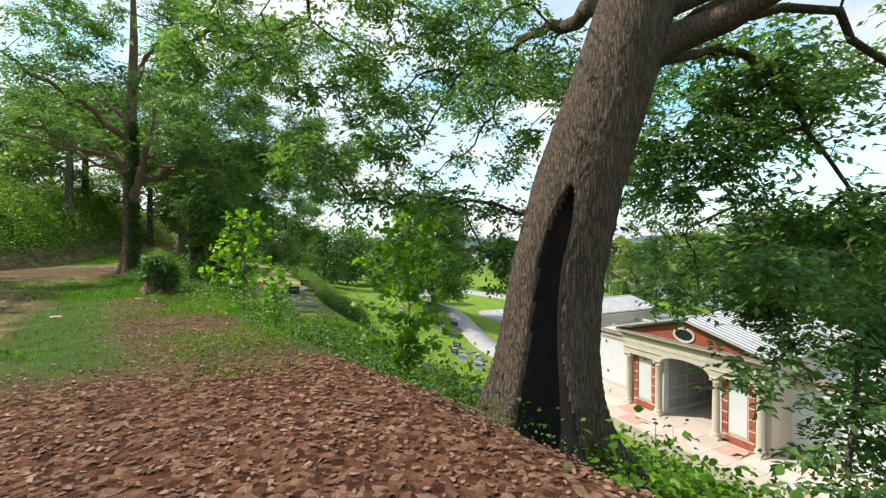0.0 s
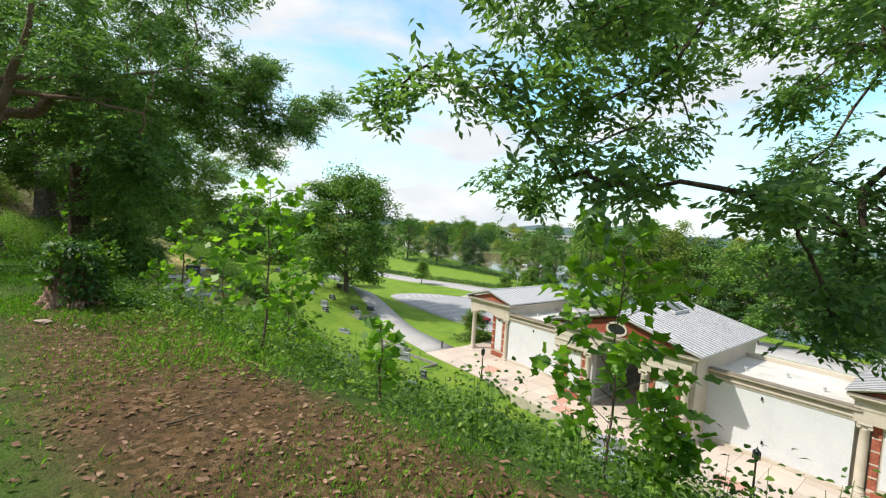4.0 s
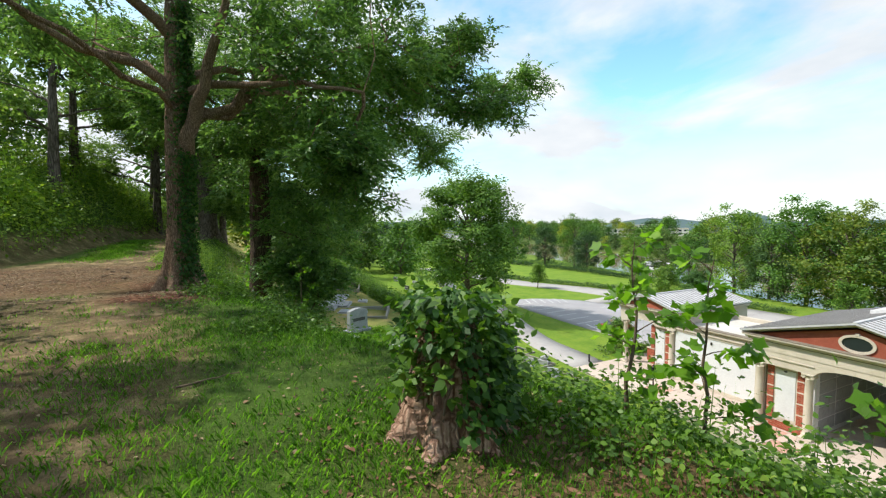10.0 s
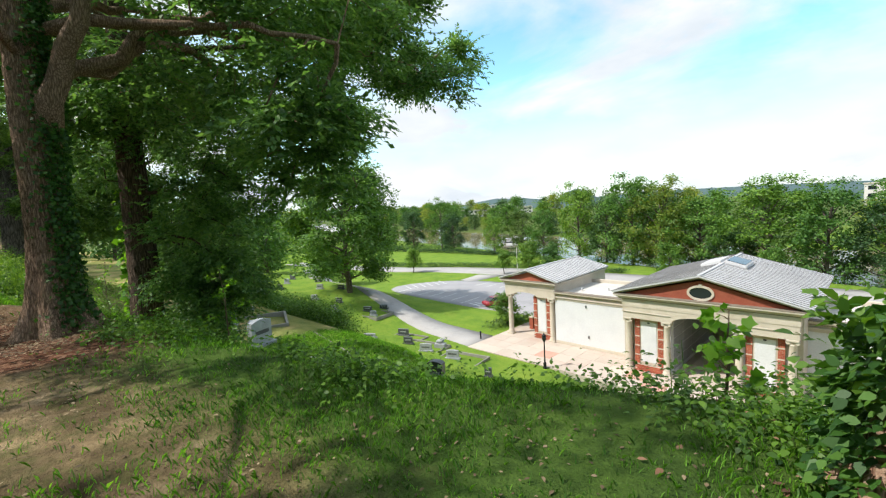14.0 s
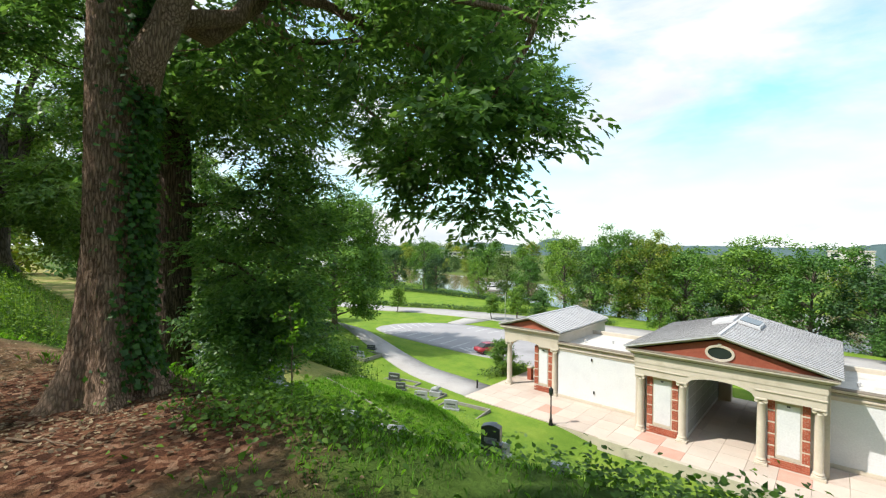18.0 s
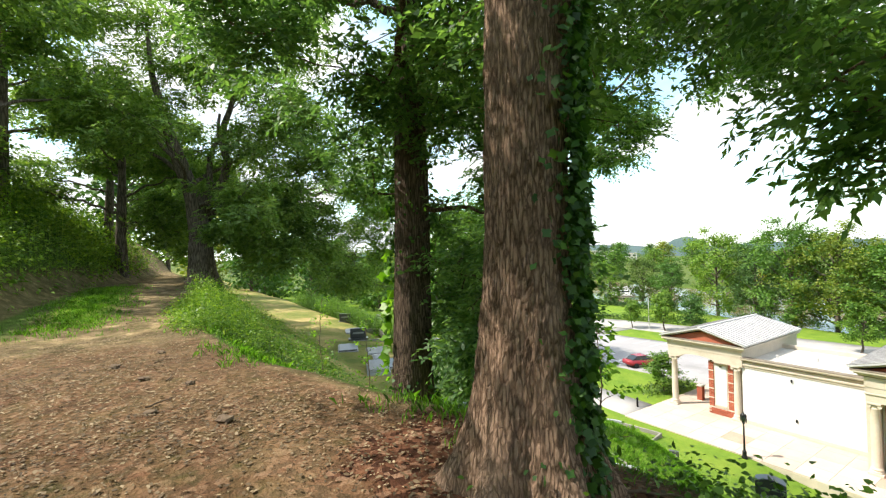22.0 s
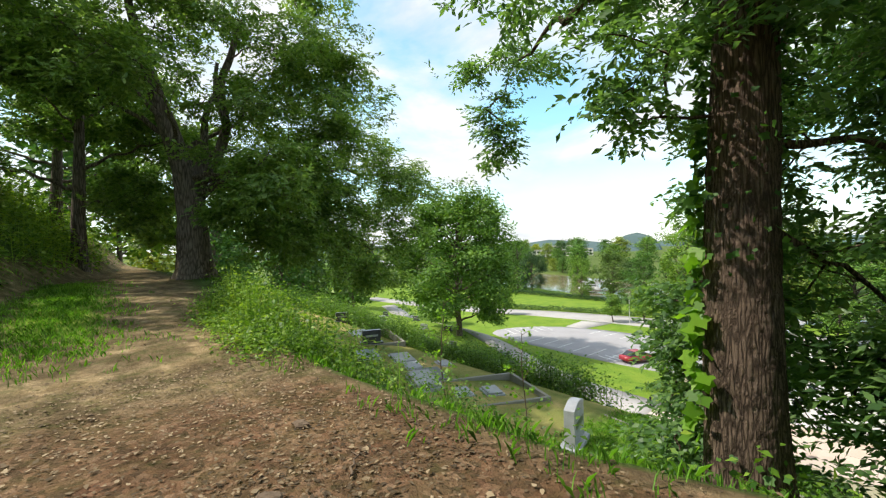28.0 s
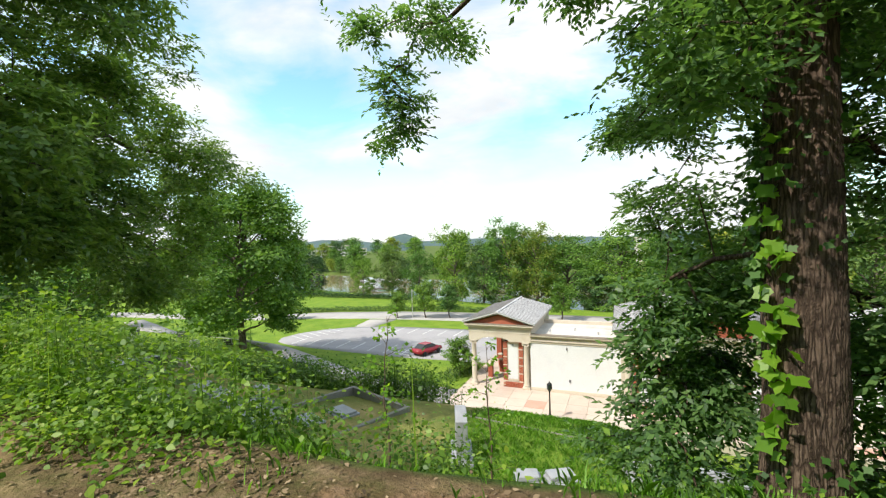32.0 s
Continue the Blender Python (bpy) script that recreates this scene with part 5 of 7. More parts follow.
TA_TOP = [(-5.0, 0.8, 9.8, 2.0, 2.0, 1.7, 130), (-3.6, 4.6, 9.8, 2.0, 2.0, 1.7, 140), (-0.4, 1.6, 9.9, 2.1, 2.1, 1.7, 130), (-2.8, -2.7, 10.1, 2.4, 2.0, 1.5, 45), (0.4, 5.6, 10.1, 2.0, 1.9, 1.6, 130), (0, 0.5, 12.8, 2.8, 2.8, 1.3, 90), (4.4, -1.2, 8.8, 1.8, 1.8, 1.3, 95), (3.8, 1.0, 9.8, 1.8, 1.8, 1.3, 95), (3.4, 4.2, 10.0, 1.8, 1.8, 1.4, 100), (1.8, 6.8, 9.8, 1.6, 1.6, 1.4, 90), (2.2, -2.2, 6.1, 1.1, 1.0, 0.6, 30), (-0.3, -3.4, 6.3, 1.6, 1.4, 0.9, 50), (-3.2, -4.4, 7.4, 1.7, 1.5, 1.0, 50), (-5.2, -0.4, 5.1, 1.4, 1.2, 0.8, 80)]
ta = tree("oak_tree", "great oak with brown furrowed bark and creeper on its stem", -17.06, -2.97, TA,
          [(3.6, 0.3, 5.0, 6.4, 0.12, 0.10), (2.9, 1.5, 1.2, 6.8, 0.21, -0.16), (4.4, -0.4, -4.2, 6.5, 0.13, 0.03), (4.0, 4.6, -3.6, 5.0, 0.075, 0.16), (4.4, 2.8, 3.6, 4.2, 0.11, 0.12), (4.8, -2.5, 3.5, 6.0, 0.12, 0.1), (5.6, 2.8, -3.4, 8.0, 0.14, 0.1), (6.5, -2.0, -4.0, 9.0, 0.12, 0.1), (7.5, 3.2, 1.8, 9.5, 0.12, 0.1), (8.5, -2.5, 1.0, 11.0, 0.1, 0.1), (4.6, -3.8, -3.0, 6.4, 0.06, 0.1), (4.8, -4.6, 2.8, 6.0, 0.07, 0.1), (4.0, -1.2, 8.8, 5.8, 0.10, 0.12), (4.2, -5.8, 8.8, 4.8, 0.11, 0.14)],
          TA_CROWN + TA_OUT + TA_LOW + TA_TOP, "lance", 0.145, 32, 0.24, M_BARK_BROWN, M_OAKLEAF, 12, 150, 1.1, fine=0.019, lush=0.88)
ivy(ta, TA, 1.07, 4800, 0.058, 3, 0.1, 6.5, 0.62, 0.43)

# the second, ivy-hung tree just down the slope
TE = [(0, 0, 0, 0.41), (0, 0, 0.8, 0.38), (0.0, 0.02, 2.6, 0.36), (0.03, 0.05, 4.5, 0.33), (0.05, 0.1, 7.0, 0.27), (0.1, 0.1, 10.0, 0.18), (0.0, 0.2, 14.0, 0.05)]
TE_LOW = [(1.4, 0.6, 1.7, 0.9, 0.7, 1.0, 120), (2.1, 1.6, 2.2, 0.8, 0.8, 0.9, 80), (1.5, 1.8, 4.7, 1.0, 1.0, 0.8, 70), (-0.9, 1.7, 0.9, 0.7, 0.7, 0.9, 80), (-1.0, 1.6, 2.3, 0.6, 0.7, 0.8, 70), (1.7, 1.0, 0.7, 1.2, 0.9, 1.3, 135), (1.3, 2.1, 1.5, 1.1, 0.9, 1.2, 125), (1.9, 1.0, 3.4, 1.0, 1.0, 1.3, 160), (1.1, 2.5, 3.7, 1.0, 0.9, 1.2, 105), (0.9, 1.6, -0.3, 1.0, 1.1, 0.8, 110), (-0.6, 2.5, 3.8, 0.9, 1.0, 1.2, 60), (-0.9, 2.0, 1.2, 1.0, 0.9, 1.2, 170), (-1.0, 1.5, -0.2, 1.1, 1.0, 0.8, 110), (-0.3, 1.2, 2.4, 1.0, 0.8, 0.9, 90), (0.1, 1.2, 4.0, 1.1, 0.9, 1.1, 45)]
TE_TOP = [(-0.9, -0.5, 5.3, 0.9, 0.9, 0.9, 55), (0.9, -0.7, 5.8, 0.9, 0.9, 0.9, 60), (2.2, -0.9, 6.8, 1.5, 1.5, 1.6, 90), (-0.3, -2.4, 7.3, 1.5, 1.4, 1.4, 90), (2.4, 1.8, 6.6, 1.5, 1.5, 1.7, 120), (-0.1, 3.2, 7.6, 1.5, 1.4, 1.6, 150), (-2.2, 1.4, 7.7, 1.6, 1.4, 1.4, 120), (-2.4, -0.7, 7.0, 1.3, 1.4, 1.2, 50), (-6.1, 2.7, 6.3, 0.55, 0.55, 0.9, 70), (-5.6, 2.2, 7.6, 1.2, 0.9, 0.6, 60), (-1.0, 3.4, 5.4, 0.9, 0.9, 1.0, 110), (-0.9, 1.9, 6.2, 1.2, 1.2, 1.0, 80), (2.5, -0.2, 10.0, 1.6, 1.7, 1.6, 130), (-2.4, -0.8, 10.1, 1.6, 1.7, 1.6, 120), (0.4, -2.3, 10.2, 1.7, 1.4, 1.6, 110), (0.2, 2.6, 10.5, 2.4, 1.8, 1.6, 170)]
te = tree("oak_tree", "dark straight tree hung with creeper on the slope", -22.35, -0.92, TE,
          [(6.4, -5.4, 2.6, 7.6, 0.12, 0.12), (7.2, 3.6, 2.6, 7.4, 0.14, 0.15), (5.6, 2.8, -1.6, 7.0, 0.10, 0.1), (4.2, 1.8, 1.6, 3.8, 0.06, 0.10), (3.4, 1.4, 2.2, 1.8, 0.05, 0.1), (3.0, -1.6, 2.0, 2.2, 0.05, 0.1), (8.0, -3.0, -2.2, 9.0, 0.1, 0.1), (9.0, 1.5, 3.0, 11.0, 0.1, 0.1)],
          TE_LOW + TE_TOP, "lance", 0.135, 30, 0.21, M_BARK_DARK, M_OAKLEAF, 13, 84, 0.55, fine=0.02)
ivy(te, TE, 1.12, 330, 0.10, 5, 2.6, 6.8, -2.9, 0.4)
ivy(te, TE, 1.22, 64, 0.17, 8, 0.9, 4.3, -2.35, 0.16, M_TULIP, "column of broad bright green creeper leaves")
ivy(te, TE, 1.06, 420, 0.08, 6, 2.8, 8.5)
ivy(te, TE, 1.05, 160, 0.09, 7, -0.1, 1.0)

# the forked tree where the path bends, and the trees on the bank
TC = [(0, 0, 0, 0.72), (0, 0, 1.0, 0.60), (0.0, 0.0, 2.6, 0.54), (0.1, -0.3, 4.4, 0.42), (0.4, -1.2, 7.2, 0.28), (0.5, -2.0, 10.5, 0.14), (0.5, -2.2, 13.4, 0.05)]
tree("oak_tree", "forked tree with wide drooping boughs where the path bends", -41.3, -3.1, TC,
     [(2.0, 0.5, 1.9, 11.0, 0.36, 0.0), (2.8, 0.4, 1.0, 9.0, 0.25, 0.02), (1.6, 0.6, 0.9, 3.2, 0.16, 0.0), (3.4, 2.0, 5.5, 5.0, 0.14, 0.16), (4.5, 4.0, -1.5, 6.5, 0.13, 0.1), (4.0, 3.2, 2.0, 4.0, 0.11, 0.12), (5.5, -3.0, -3.5, 8.0, 0.14, 0.1), (5.0, -2.0, 4.0, 8.0, 0.12, 0.1), (6.0, 2.5, -4.0, 8.5, 0.12, 0.1), (3.0, -1.5, 10.5, 5.2, 0.20, 0.16), (2.4, -0.6, 8.6, 1.0, 0.15, 0.26), (3.6, 0.5, 6.5, 6.4, 0.16, 0.12)],
     [(2.4, 3.7, 1.6, 1.4, 1.4, 0.8, 110), (0.6, 6.0, 3.2, 1.5, 1.3, 1.4, 150), (2.8, 4.0, 4.2, 1.3, 1.1, 1.2, 130), (1.4, 5.6, 6.5, 1.6, 1.4, 1.3, 110), (3.2, 2.0, 1.7, 1.6, 1.2, 0.6, 90), (2.4, 2.2, 4.2, 2.3, 2.2, 1.5, 150), (1.2, 4.4, 3.6, 1.6, 1.6, 1.6, 190), (2.8, 1.8, 2.6, 1.8, 1.5, 0.9, 120), (5.2, 1.5, 3.6, 1.6, 1.4, 1.2, 130), (1.5, 2.5, 7.0, 2.6, 2.4, 1.4, 120), (4.6, 3.8, 8.0, 1.8, 1.8, 1.4, 130), (4.0, -1.5, 7.0, 2.4, 2.6, 1.1, 55), (-1.5, 4.0, 8.0, 2.8, 2.8, 1.5, 140), (0.5, 0.5, 10.0, 4.0, 4.0, 1.6, 110), (2.5, -4.0, 9.0, 2.8, 2.4, 1.3, 50), (-3, -3.4, 8.6, 2.8, 2.8, 1.5, 110), (0, -1, 12.4, 3, 3, 1.4, 90), (0.0, 9.0, 4.6, 2.6, 2.6, 1.9, 170), (-2.2, 11.6, 5.0, 2.0, 2.0, 1.6, 140), (-1.5, 10.2, 2.0, 2.1, 2.1, 1.6, 150), (-0.8, 8.0, 0.0, 2.0, 2.0, 1.2, 130), (-2.0, 10.4, -0.8, 1.3, 1.3, 0.9, 70), (1.0, 5.5, 1.6, 2.2, 2.2, 1.4, 130), (0.0, 6.8, 7.4, 2.6, 2.6, 1.6, 130), (1.8, 3.2, 1.6, 1.8, 1.8, 1.0, 90), (0.0, -3.0, 9.0, 2.6, 2.6, 2.0, 140), (1.0, 1.0, 11.5, 2.8, 2.8, 1.8, 130), (3.0, 4.0, 10.0, 2.5, 2.5, 1.6, 110), (3.0, -3.5, 7.5, 2.2, 2.2, 1.5, 110), (1.3, -1.0, 13.6, 3.0, 3.0, 1.7, 120), (2.4, 4.4, 13.0, 2.8, 2.8, 1.8, 120), (1.2, -5.0, 12.6, 2.8, 2.6, 1.8, 110)],
     "lance", 0.20, 26, 0.30, M_BARK_FAR, M_OAKLEAF_LIGHT, 14, 26, 0.5, lush=1.35)
# The last two stand out of view, added to cast dappled shade on the path.
for i, (x, y, hh, seed) in enumerate(((-47.5, -6.9, 12, 15), (-39.8, -11.2, 12, 16), (-45.6, -11.6, 12, 18), (-55, -8.0, 12, 21), (-50.5, -2.2, 10, 22), (-13.0, -12.4, 10, 25), (-8.6, -12.4, 10, 26))):
    g = np.random.default_rng(seed)
    s = hh / 11
    pth = [(0, 0, 0, 0.34), (0.05, 0, 2.0 * s, 0.28), (0.15, 0.1, 4.0 * s, 0.24), (0.1, 0.2, 7.0 * s, 0.16), (0.1, 0.2, 10.5 * s, 0.05)]
    lim, blo = [], []
    for k in range(7):
        a = 2.4 * k + seed
        h = (2.6 + 0.75 * k) * s
        rr = (4.5 - 0.32 * k) * s
        ex, ey, ez = rr * math.cos(a), rr * math.sin(a), h + (0.8 + 0.25 * k) * s
        lim.append((h, ex, ey, ez, 0.11 - 0.008 * k, 0.08))
        blo.append((ex * 0.95, ey * 0.95, ez + 0.2, 2.2 * s, 2.2 * s, 1.1 * s, (100 if seed < 23 else 52) // (2 if seed == 16 else 1)))
    blo.append((0, 0, 9.6 * s, 2.2 * s, 2.2 * s, 1.8 * s, 90))
    tree("oak_tree", "leafy tree on the wooded bank beside the path", x, y, pth, lim, blo, "diamond", 0.25, 18, 0.40, M_BARK_FAR, M_OAKLEAF_LIGHT, seed, 16, 0.4, group="trees on the bank", lush=1.5)


# saplings of tulip poplar on the crest
def sapling(x, y, h, leaf, seed, shoots, wide=1.0):
    g = np.random.default_rng(seed)
    z0 = gz(x, y)
    top = empty("sapling", x, y, z0)
    tagged(top, "young tulip poplar sapling with broad bright green leaves", "sapling", "saplings on the crest")
    k = 9
    stem = np.c_[np.cumsum(g.normal(0, 0.02, k)), np.cumsum(g.normal(0, 0.02, k)), np.linspace(-0.1, h, k), np.linspace(0.019, 0.004, k)]
    V, F = tubes([stem], 7)
    big_mesh("stem", V, F, M_STICK, top, shade=True)
    pos, way, br = [], [], []
    for i in range(shoots):
        hh = h * (0.16 + 0.84 * (i + 0.5) / shoots)
        a = i * 2.4 + g.uniform(-0.3, 0.3)
        r = wide * h * g.uniform(0.16, 0.30) * (1.15 - hh / h * 0.75)
        p0 = np.array([np.interp(hh, stem[:, 2], stem[:, j]) for j in (0, 1)] + [hh])
        p1 = p0 + (r * math.cos(a), r * math.sin(a), r * g.uniform(0.25, 0.7))
        br.append(curve_path(p0, p1, 0.006, 0.002, 0.1, g, 6, 0.05))
        for u in np.linspace(0.35, 1.0, 6 if hh < 0.85 * h else 5):
            q = p0 + (p1 - p0) * u
            for _ in range(3):
                d = (p1 - p0) / r * 0.5 + g.normal(0, 0.6, 3)
                pos.append(q + d / np.linalg.norm(d) * 0.06)
                way.append(d - (0, 0, 0.25))
    for b in br:
        V, F = tubes([b], 5)
        big_mesh("twig", V, F, M_STICK, top)
    pos, way = np.array(pos), np.array(way)
    V, I = leaf_mesh(pos, way, leaf * g.uniform(0.55, 1.15, len(pos)), "tulip", g, 0.15)
    ob = big_mesh("foliage", V, I, M_TULIP, top)
    ob["kind"] = "stuff"
    return top


sapling(-4.95, 1.3, 2.1, 0.13, 31, 18, 1.5)
sapling(-1.55, 3.9, 2.9, 0.16, 32, 26, 1.5)
sapling(-7.35, 1.35, 1.6, 0.115, 33, 8, 1.1)
sapling(-9.0, 0.55, 0.85, 0.10, 34, 5)
sapling(-7.6, 0.75, 1.35, 0.09, 35, 9)
sapling(-2.8, 1.8, 0.8, 0.11, 36, 6)
sapling(-0.8, 3.6, 1.2, 0.14, 37, 8)
sapling(-6.2, 2.1, 1.5, 0.12, 41, 10, 1.2)
sapling(-18.8, -0.1, 2.0, 0.08, 38, 9)
sapling(-27.2, -1.2, 2.3, 0.06, 39, 12)
sapling(-25.9, -0.3, 2.4, 0.06, 40, 12)

# the rotten stump under its creeper
SX, SY = -7.88, -0.68
stump = empty("tree_stump", SX, SY, gz(SX, SY))
tagged(stump, "rotten reddish tree stump overgrown with creeper", "stump")
SP = [(0, 0, 0, 0.27), (0, 0, 0.3, 0.235), (0.0, 0.0, 0.5, 0.215), (0.02, 0.0, 0.70, 0.20), (0.03, 0.0, 0.76, 0.10), (0.03, 0, 0.68, 0.02)]
trunk_mesh("stump_wood", [(a, b, c - (0.2 if c == 0 else 0), r) for a, b, c, r in SP], 48, M_STUMP, stump, 1.7, 7, 5, 0.14, spreading=0.22)
g = np.random.default_rng(51)
k = 3000
a = g.uniform(0, 6.28, k)
h = 0.95 * g.uniform(0.05, 1.0, k) ** 0.8
keep = (np.cos(a + 1.3) < 0.52) | (h > 0.64)
a, h = a[keep], h[keep]
r = 0.27 * (1 + 0.5 * np.exp(-h / 0.3)) * g.uniform(0.85, 1.45, len(a)) * np.where(h > 0.70, g.uniform(0.1, 1.0, len(a)), 1)
pos = np.stack([r * np.cos(a), r * np.sin(a), h], -1)
way = np.stack([np.cos(a), np.sin(a), g.uniform(-0.9, 0.3, len(a))], -1) + g.normal(0, 0.3, (len(a), 3))
V, I = leaf_mesh(pos, way, 0.068 * g.uniform(0.45, 1.3, len(a)), "oval", g)
ob = big_mesh("creeper", V, I, M_VINE, stump, "glossy creeper leaves")
ob["kind"] = "stuff"
k, m = 90, 9  # loose shoots that stand out from it
q = g.uniform(0, 6.28, k)
h0 = g.uniform(0.25, 0.85, k)
root = np.stack([0.26 * np.cos(q), 0.26 * np.sin(q), h0], -1)
run = np.stack([np.cos(q) * g.uniform(0.3, 1.0, k), np.sin(q) * g.uniform(0.3, 1.0, k) + 0.25, g.uniform(0.0, 1.0, k)], -1) * g.uniform(0.15, 0.45, (k, 1))
u = np.tile(np.linspace(0.15, 1, m), k)[:, None]
pos = np.repeat(root, m, axis=0) + np.repeat(run, m, axis=0) * u - (0, 0, 0.12) * u * u
way = np.repeat(run, m, axis=0) * 2 + g.normal(0, 0.6, pos.shape)
V, I = leaf_mesh(pos, way, 0.075 * g.uniform(0.5, 1.25, len(pos)), "oval", g)
ob = big_mesh("loose_growth", V, I, M_WEED, stump, "loose leafy shoots")
ob["kind"] = "stuff"
vines = [curve_path((0.33 * math.cos(q), 0.33 * math.sin(q), -0.05), (0.2 * math.cos(q + 0.3), 0.2 * math.sin(q + 0.3), 0.8), 0.014, 0.006, 0.02, g, 9, 0.12) for q in np.linspace(-2.6, 2.6, 14)]
V, F = tubes(vines, 5)
big_mesh("vine", V, F, M_STICK, stump)


# ---------------------------------------------------------------- undergrowth
def scatter(fn, x0, x1, y0, y1, k, g):
    """k tries in a rectangle, kept with the chance fn gives."""
    x, y = g.uniform(x0, x1, k), g.uniform(y0, y1, k)
    p = fn(x, y)
    keep = g.uniform(0, 1, k) < p
    return x[keep], y[keep]


def edge_d(x, y):
    return y - interp(x, EDGE)


def clear(x, y):
    """Keeps the camera's walk free."""
    wy = interp(x, [(-40, -6.2), (-24.5, -6.6), (-21, -6.4), (-19, -5.8), (-16, -5.15), (-13, -4.3), (-10, -3.5), (-7.5, -3.2), (-5, -1.9), (-2.3, -1.0), (0.2, -0.6), (2.7, 0.4), (5.6, 1.2), (9, 2.2)])
    return np.abs(y - wy)


def weeds(name, label, fn, area, tries, size, per, spread, h0, h1, shape, mat, seed):
    g = np.random.default_rng(seed)
    x, y = scatter(fn, *area, tries, g)
    z = ground_z(x, y)
    hh = g.uniform(h0, h1, len(x)) * (0.6 + 0.4 * ripple(x, y, 0.9, seed) + 0.25)
    hh = np.clip(hh, 0.05, None)
    c = []
    for u in (0.35, 0.7, 1.0):
        c.append(np.stack([x + g.normal(0, 0.06, len(x)), y + g.normal(0, 0.06, len(x)), z + hh * u], -1))
    V, I = spray(np.concatenate(c), per, spread, size, shape, g, 0.1)
    foot = np.stack([x, y, z - 0.02], -1)
    V2, I2 = leaf_mesh(foot, c[2] + (0, 0, size) - foot, (hh + size) * 1.02, "stem6" if I.shape[1] == 6 else "stem4", g, 0.0, np.array([0.7, 0.7, 0.0]))
    V, I = np.concatenate([V, V2]), np.concatenate([I, I2 + len(V)])
    ob = big_mesh(name, V, I, mat)
    return tagged(ob, label, "weeds", kind="stuff")


bank_foot = lambda x: interp(x, BANK_FOOT)
weeds("weeds", "dense green weeds and seedlings on the slope", lambda x, y: smooth(0.0, 0.9, edge_d(x, y)) * smooth(13, 3, edge_d(x, y)) * smooth(-26, -20, x) * (0.10 + 0.90 * np.maximum(smooth(-13.5, -10, x), 0.22 * smooth(1.9, 1.1, edge_d(x, y)))) * (0.35 + 0.75 * smooth(-0.5, 0.3, ripple(x, y, 0.7, 5))) * (0.35 + 0.65 * smooth(5.5, 2.5, edge_d(x, y))), (-26, 8, -4, 16), 11000, 0.046, 6, 0.085, 0.06, 0.28, "diamond", M_WEED, 61)
weeds("weeds", "tall leafy weeds among the saplings", lambda x, y: smooth(0.2, 0.9, edge_d(x, y)) * smooth(3.6, 2.2, edge_d(x, y)) * smooth(0.05, 0.35, ripple(x, y, 0.75, 15)) * smooth(-11, -8, x), (-12, 8, -3, 7), 1600, 0.058, 9, 0.10, 0.25, 0.65, "oval", M_WEED_LIGHT, 67)
weeds("weeds", "tall pale green weeds along the crest", lambda x, y: smooth(-0.3, 0.5, edge_d(x, y)) * smooth(3.4, 1.8, edge_d(x, y)) * np.exp(-(((x + 30.6) / 2.3) ** 2)) * (0.25 + 0.75 * smooth(-0.3, 0.2, ripple(x, y, 0.9, 44))), (-40, -22.5, -5.6, 1), 4600, 0.058, 8, 0.12, 0.4, 1.2, "oval", M_WEED_LIGHT, 62)
weeds("weeds", "bushy pale green weeds along the edge of the path", lambda x, y: smooth(-0.1, 0.4, edge_d(x, y)) * smooth(2.0, 1.2, edge_d(x, y)) * smooth(-26.4, -27.6, x) * smooth(-34.5, -31.5, x) * (0.25 + 0.75 * smooth(-0.3, 0.2, ripple(x, y, 1.2, 52))), (-35, -26, -5, -1.5), 1500, 0.062, 9, 0.13, 0.35, 1.0, "oval", M_WEED_LIGHT, 175)
weeds("weeds", "bright yellow-green weeds round the saplings", lambda x, y: smooth(-0.5, 0.1, edge_d(x, y)) * smooth(2.6, 1.4, edge_d(x, y)) * smooth(-7.4, -6.0, x) * smooth(-1.2, -2.6, x) * (0.1 + 0.9 * smooth(0.0, 0.35, ripple(x, y, 1.1, 54))), (-8, -1, -0.5, 4), 1500, 0.05, 6, 0.10, 0.06, 0.30, "oval", M_WEED_LIGHT, 176)
weeds("weeds", "tangled green weeds covering the steep slope", lambda x, y: smooth(2.5, 4.5, edge_d(x, y)) * smooth(17, 13, edge_d(x, y)) * (0.03 + 0.97 * smooth(-14, -10, x)) * (0.45 + 0.55 * smooth(-0.4, 0.3, ripple(x, y, 0.6, 25))), (-25, 8, 0, 19), 6500, 0.08, 8, 0.17, 0.15, 0.5, "diamond", M_WEED, 169)
weeds("weeds", "tall rank weeds below the crest of the path", lambda x, y: smooth(0.7, 1.3, edge_d(x, y)) * smooth(3.6, 2.4, edge_d(x, y)) * smooth(-10.5, -9, x) * smooth(3.2, 1.5, x) * (0.35 + 0.65 * smooth(-0.3, 0.3, ripple(x, y, 0.8, 35))), (-10.5, 3.2, -1, 6), 1500, 0.07, 8, 0.13, 0.4, 1.05, "oval", M_WEED, 170)
weeds("weeds", "leafy green bush on the slope under the leaning oak", lambda x, y: np.exp(-(((x - 3.3) / 0.8) ** 2 + ((y - 5.2) / 0.8) ** 2)), (1.6, 5.5, 3.6, 7.4), 420, 0.09, 7, 0.13, 0.25, 0.75, "oval", M_TULIP, 167)
weeds("weeds", "pale green weeds beside the path", lambda x, y: smooth(-0.75, -0.2, edge_d(x, y)) * smooth(0.8, 0.2, edge_d(x, y)) * smooth(-26.2, -28.2, x) * smooth(-34, -31, x) * smooth(0.9, 1.5, clear(x, y)), (-33, -24, -5.5, -3), 2600, 0.06, 5, 0.10, 0.08, 0.34, "oval", M_WEED_LIGHT, 168)
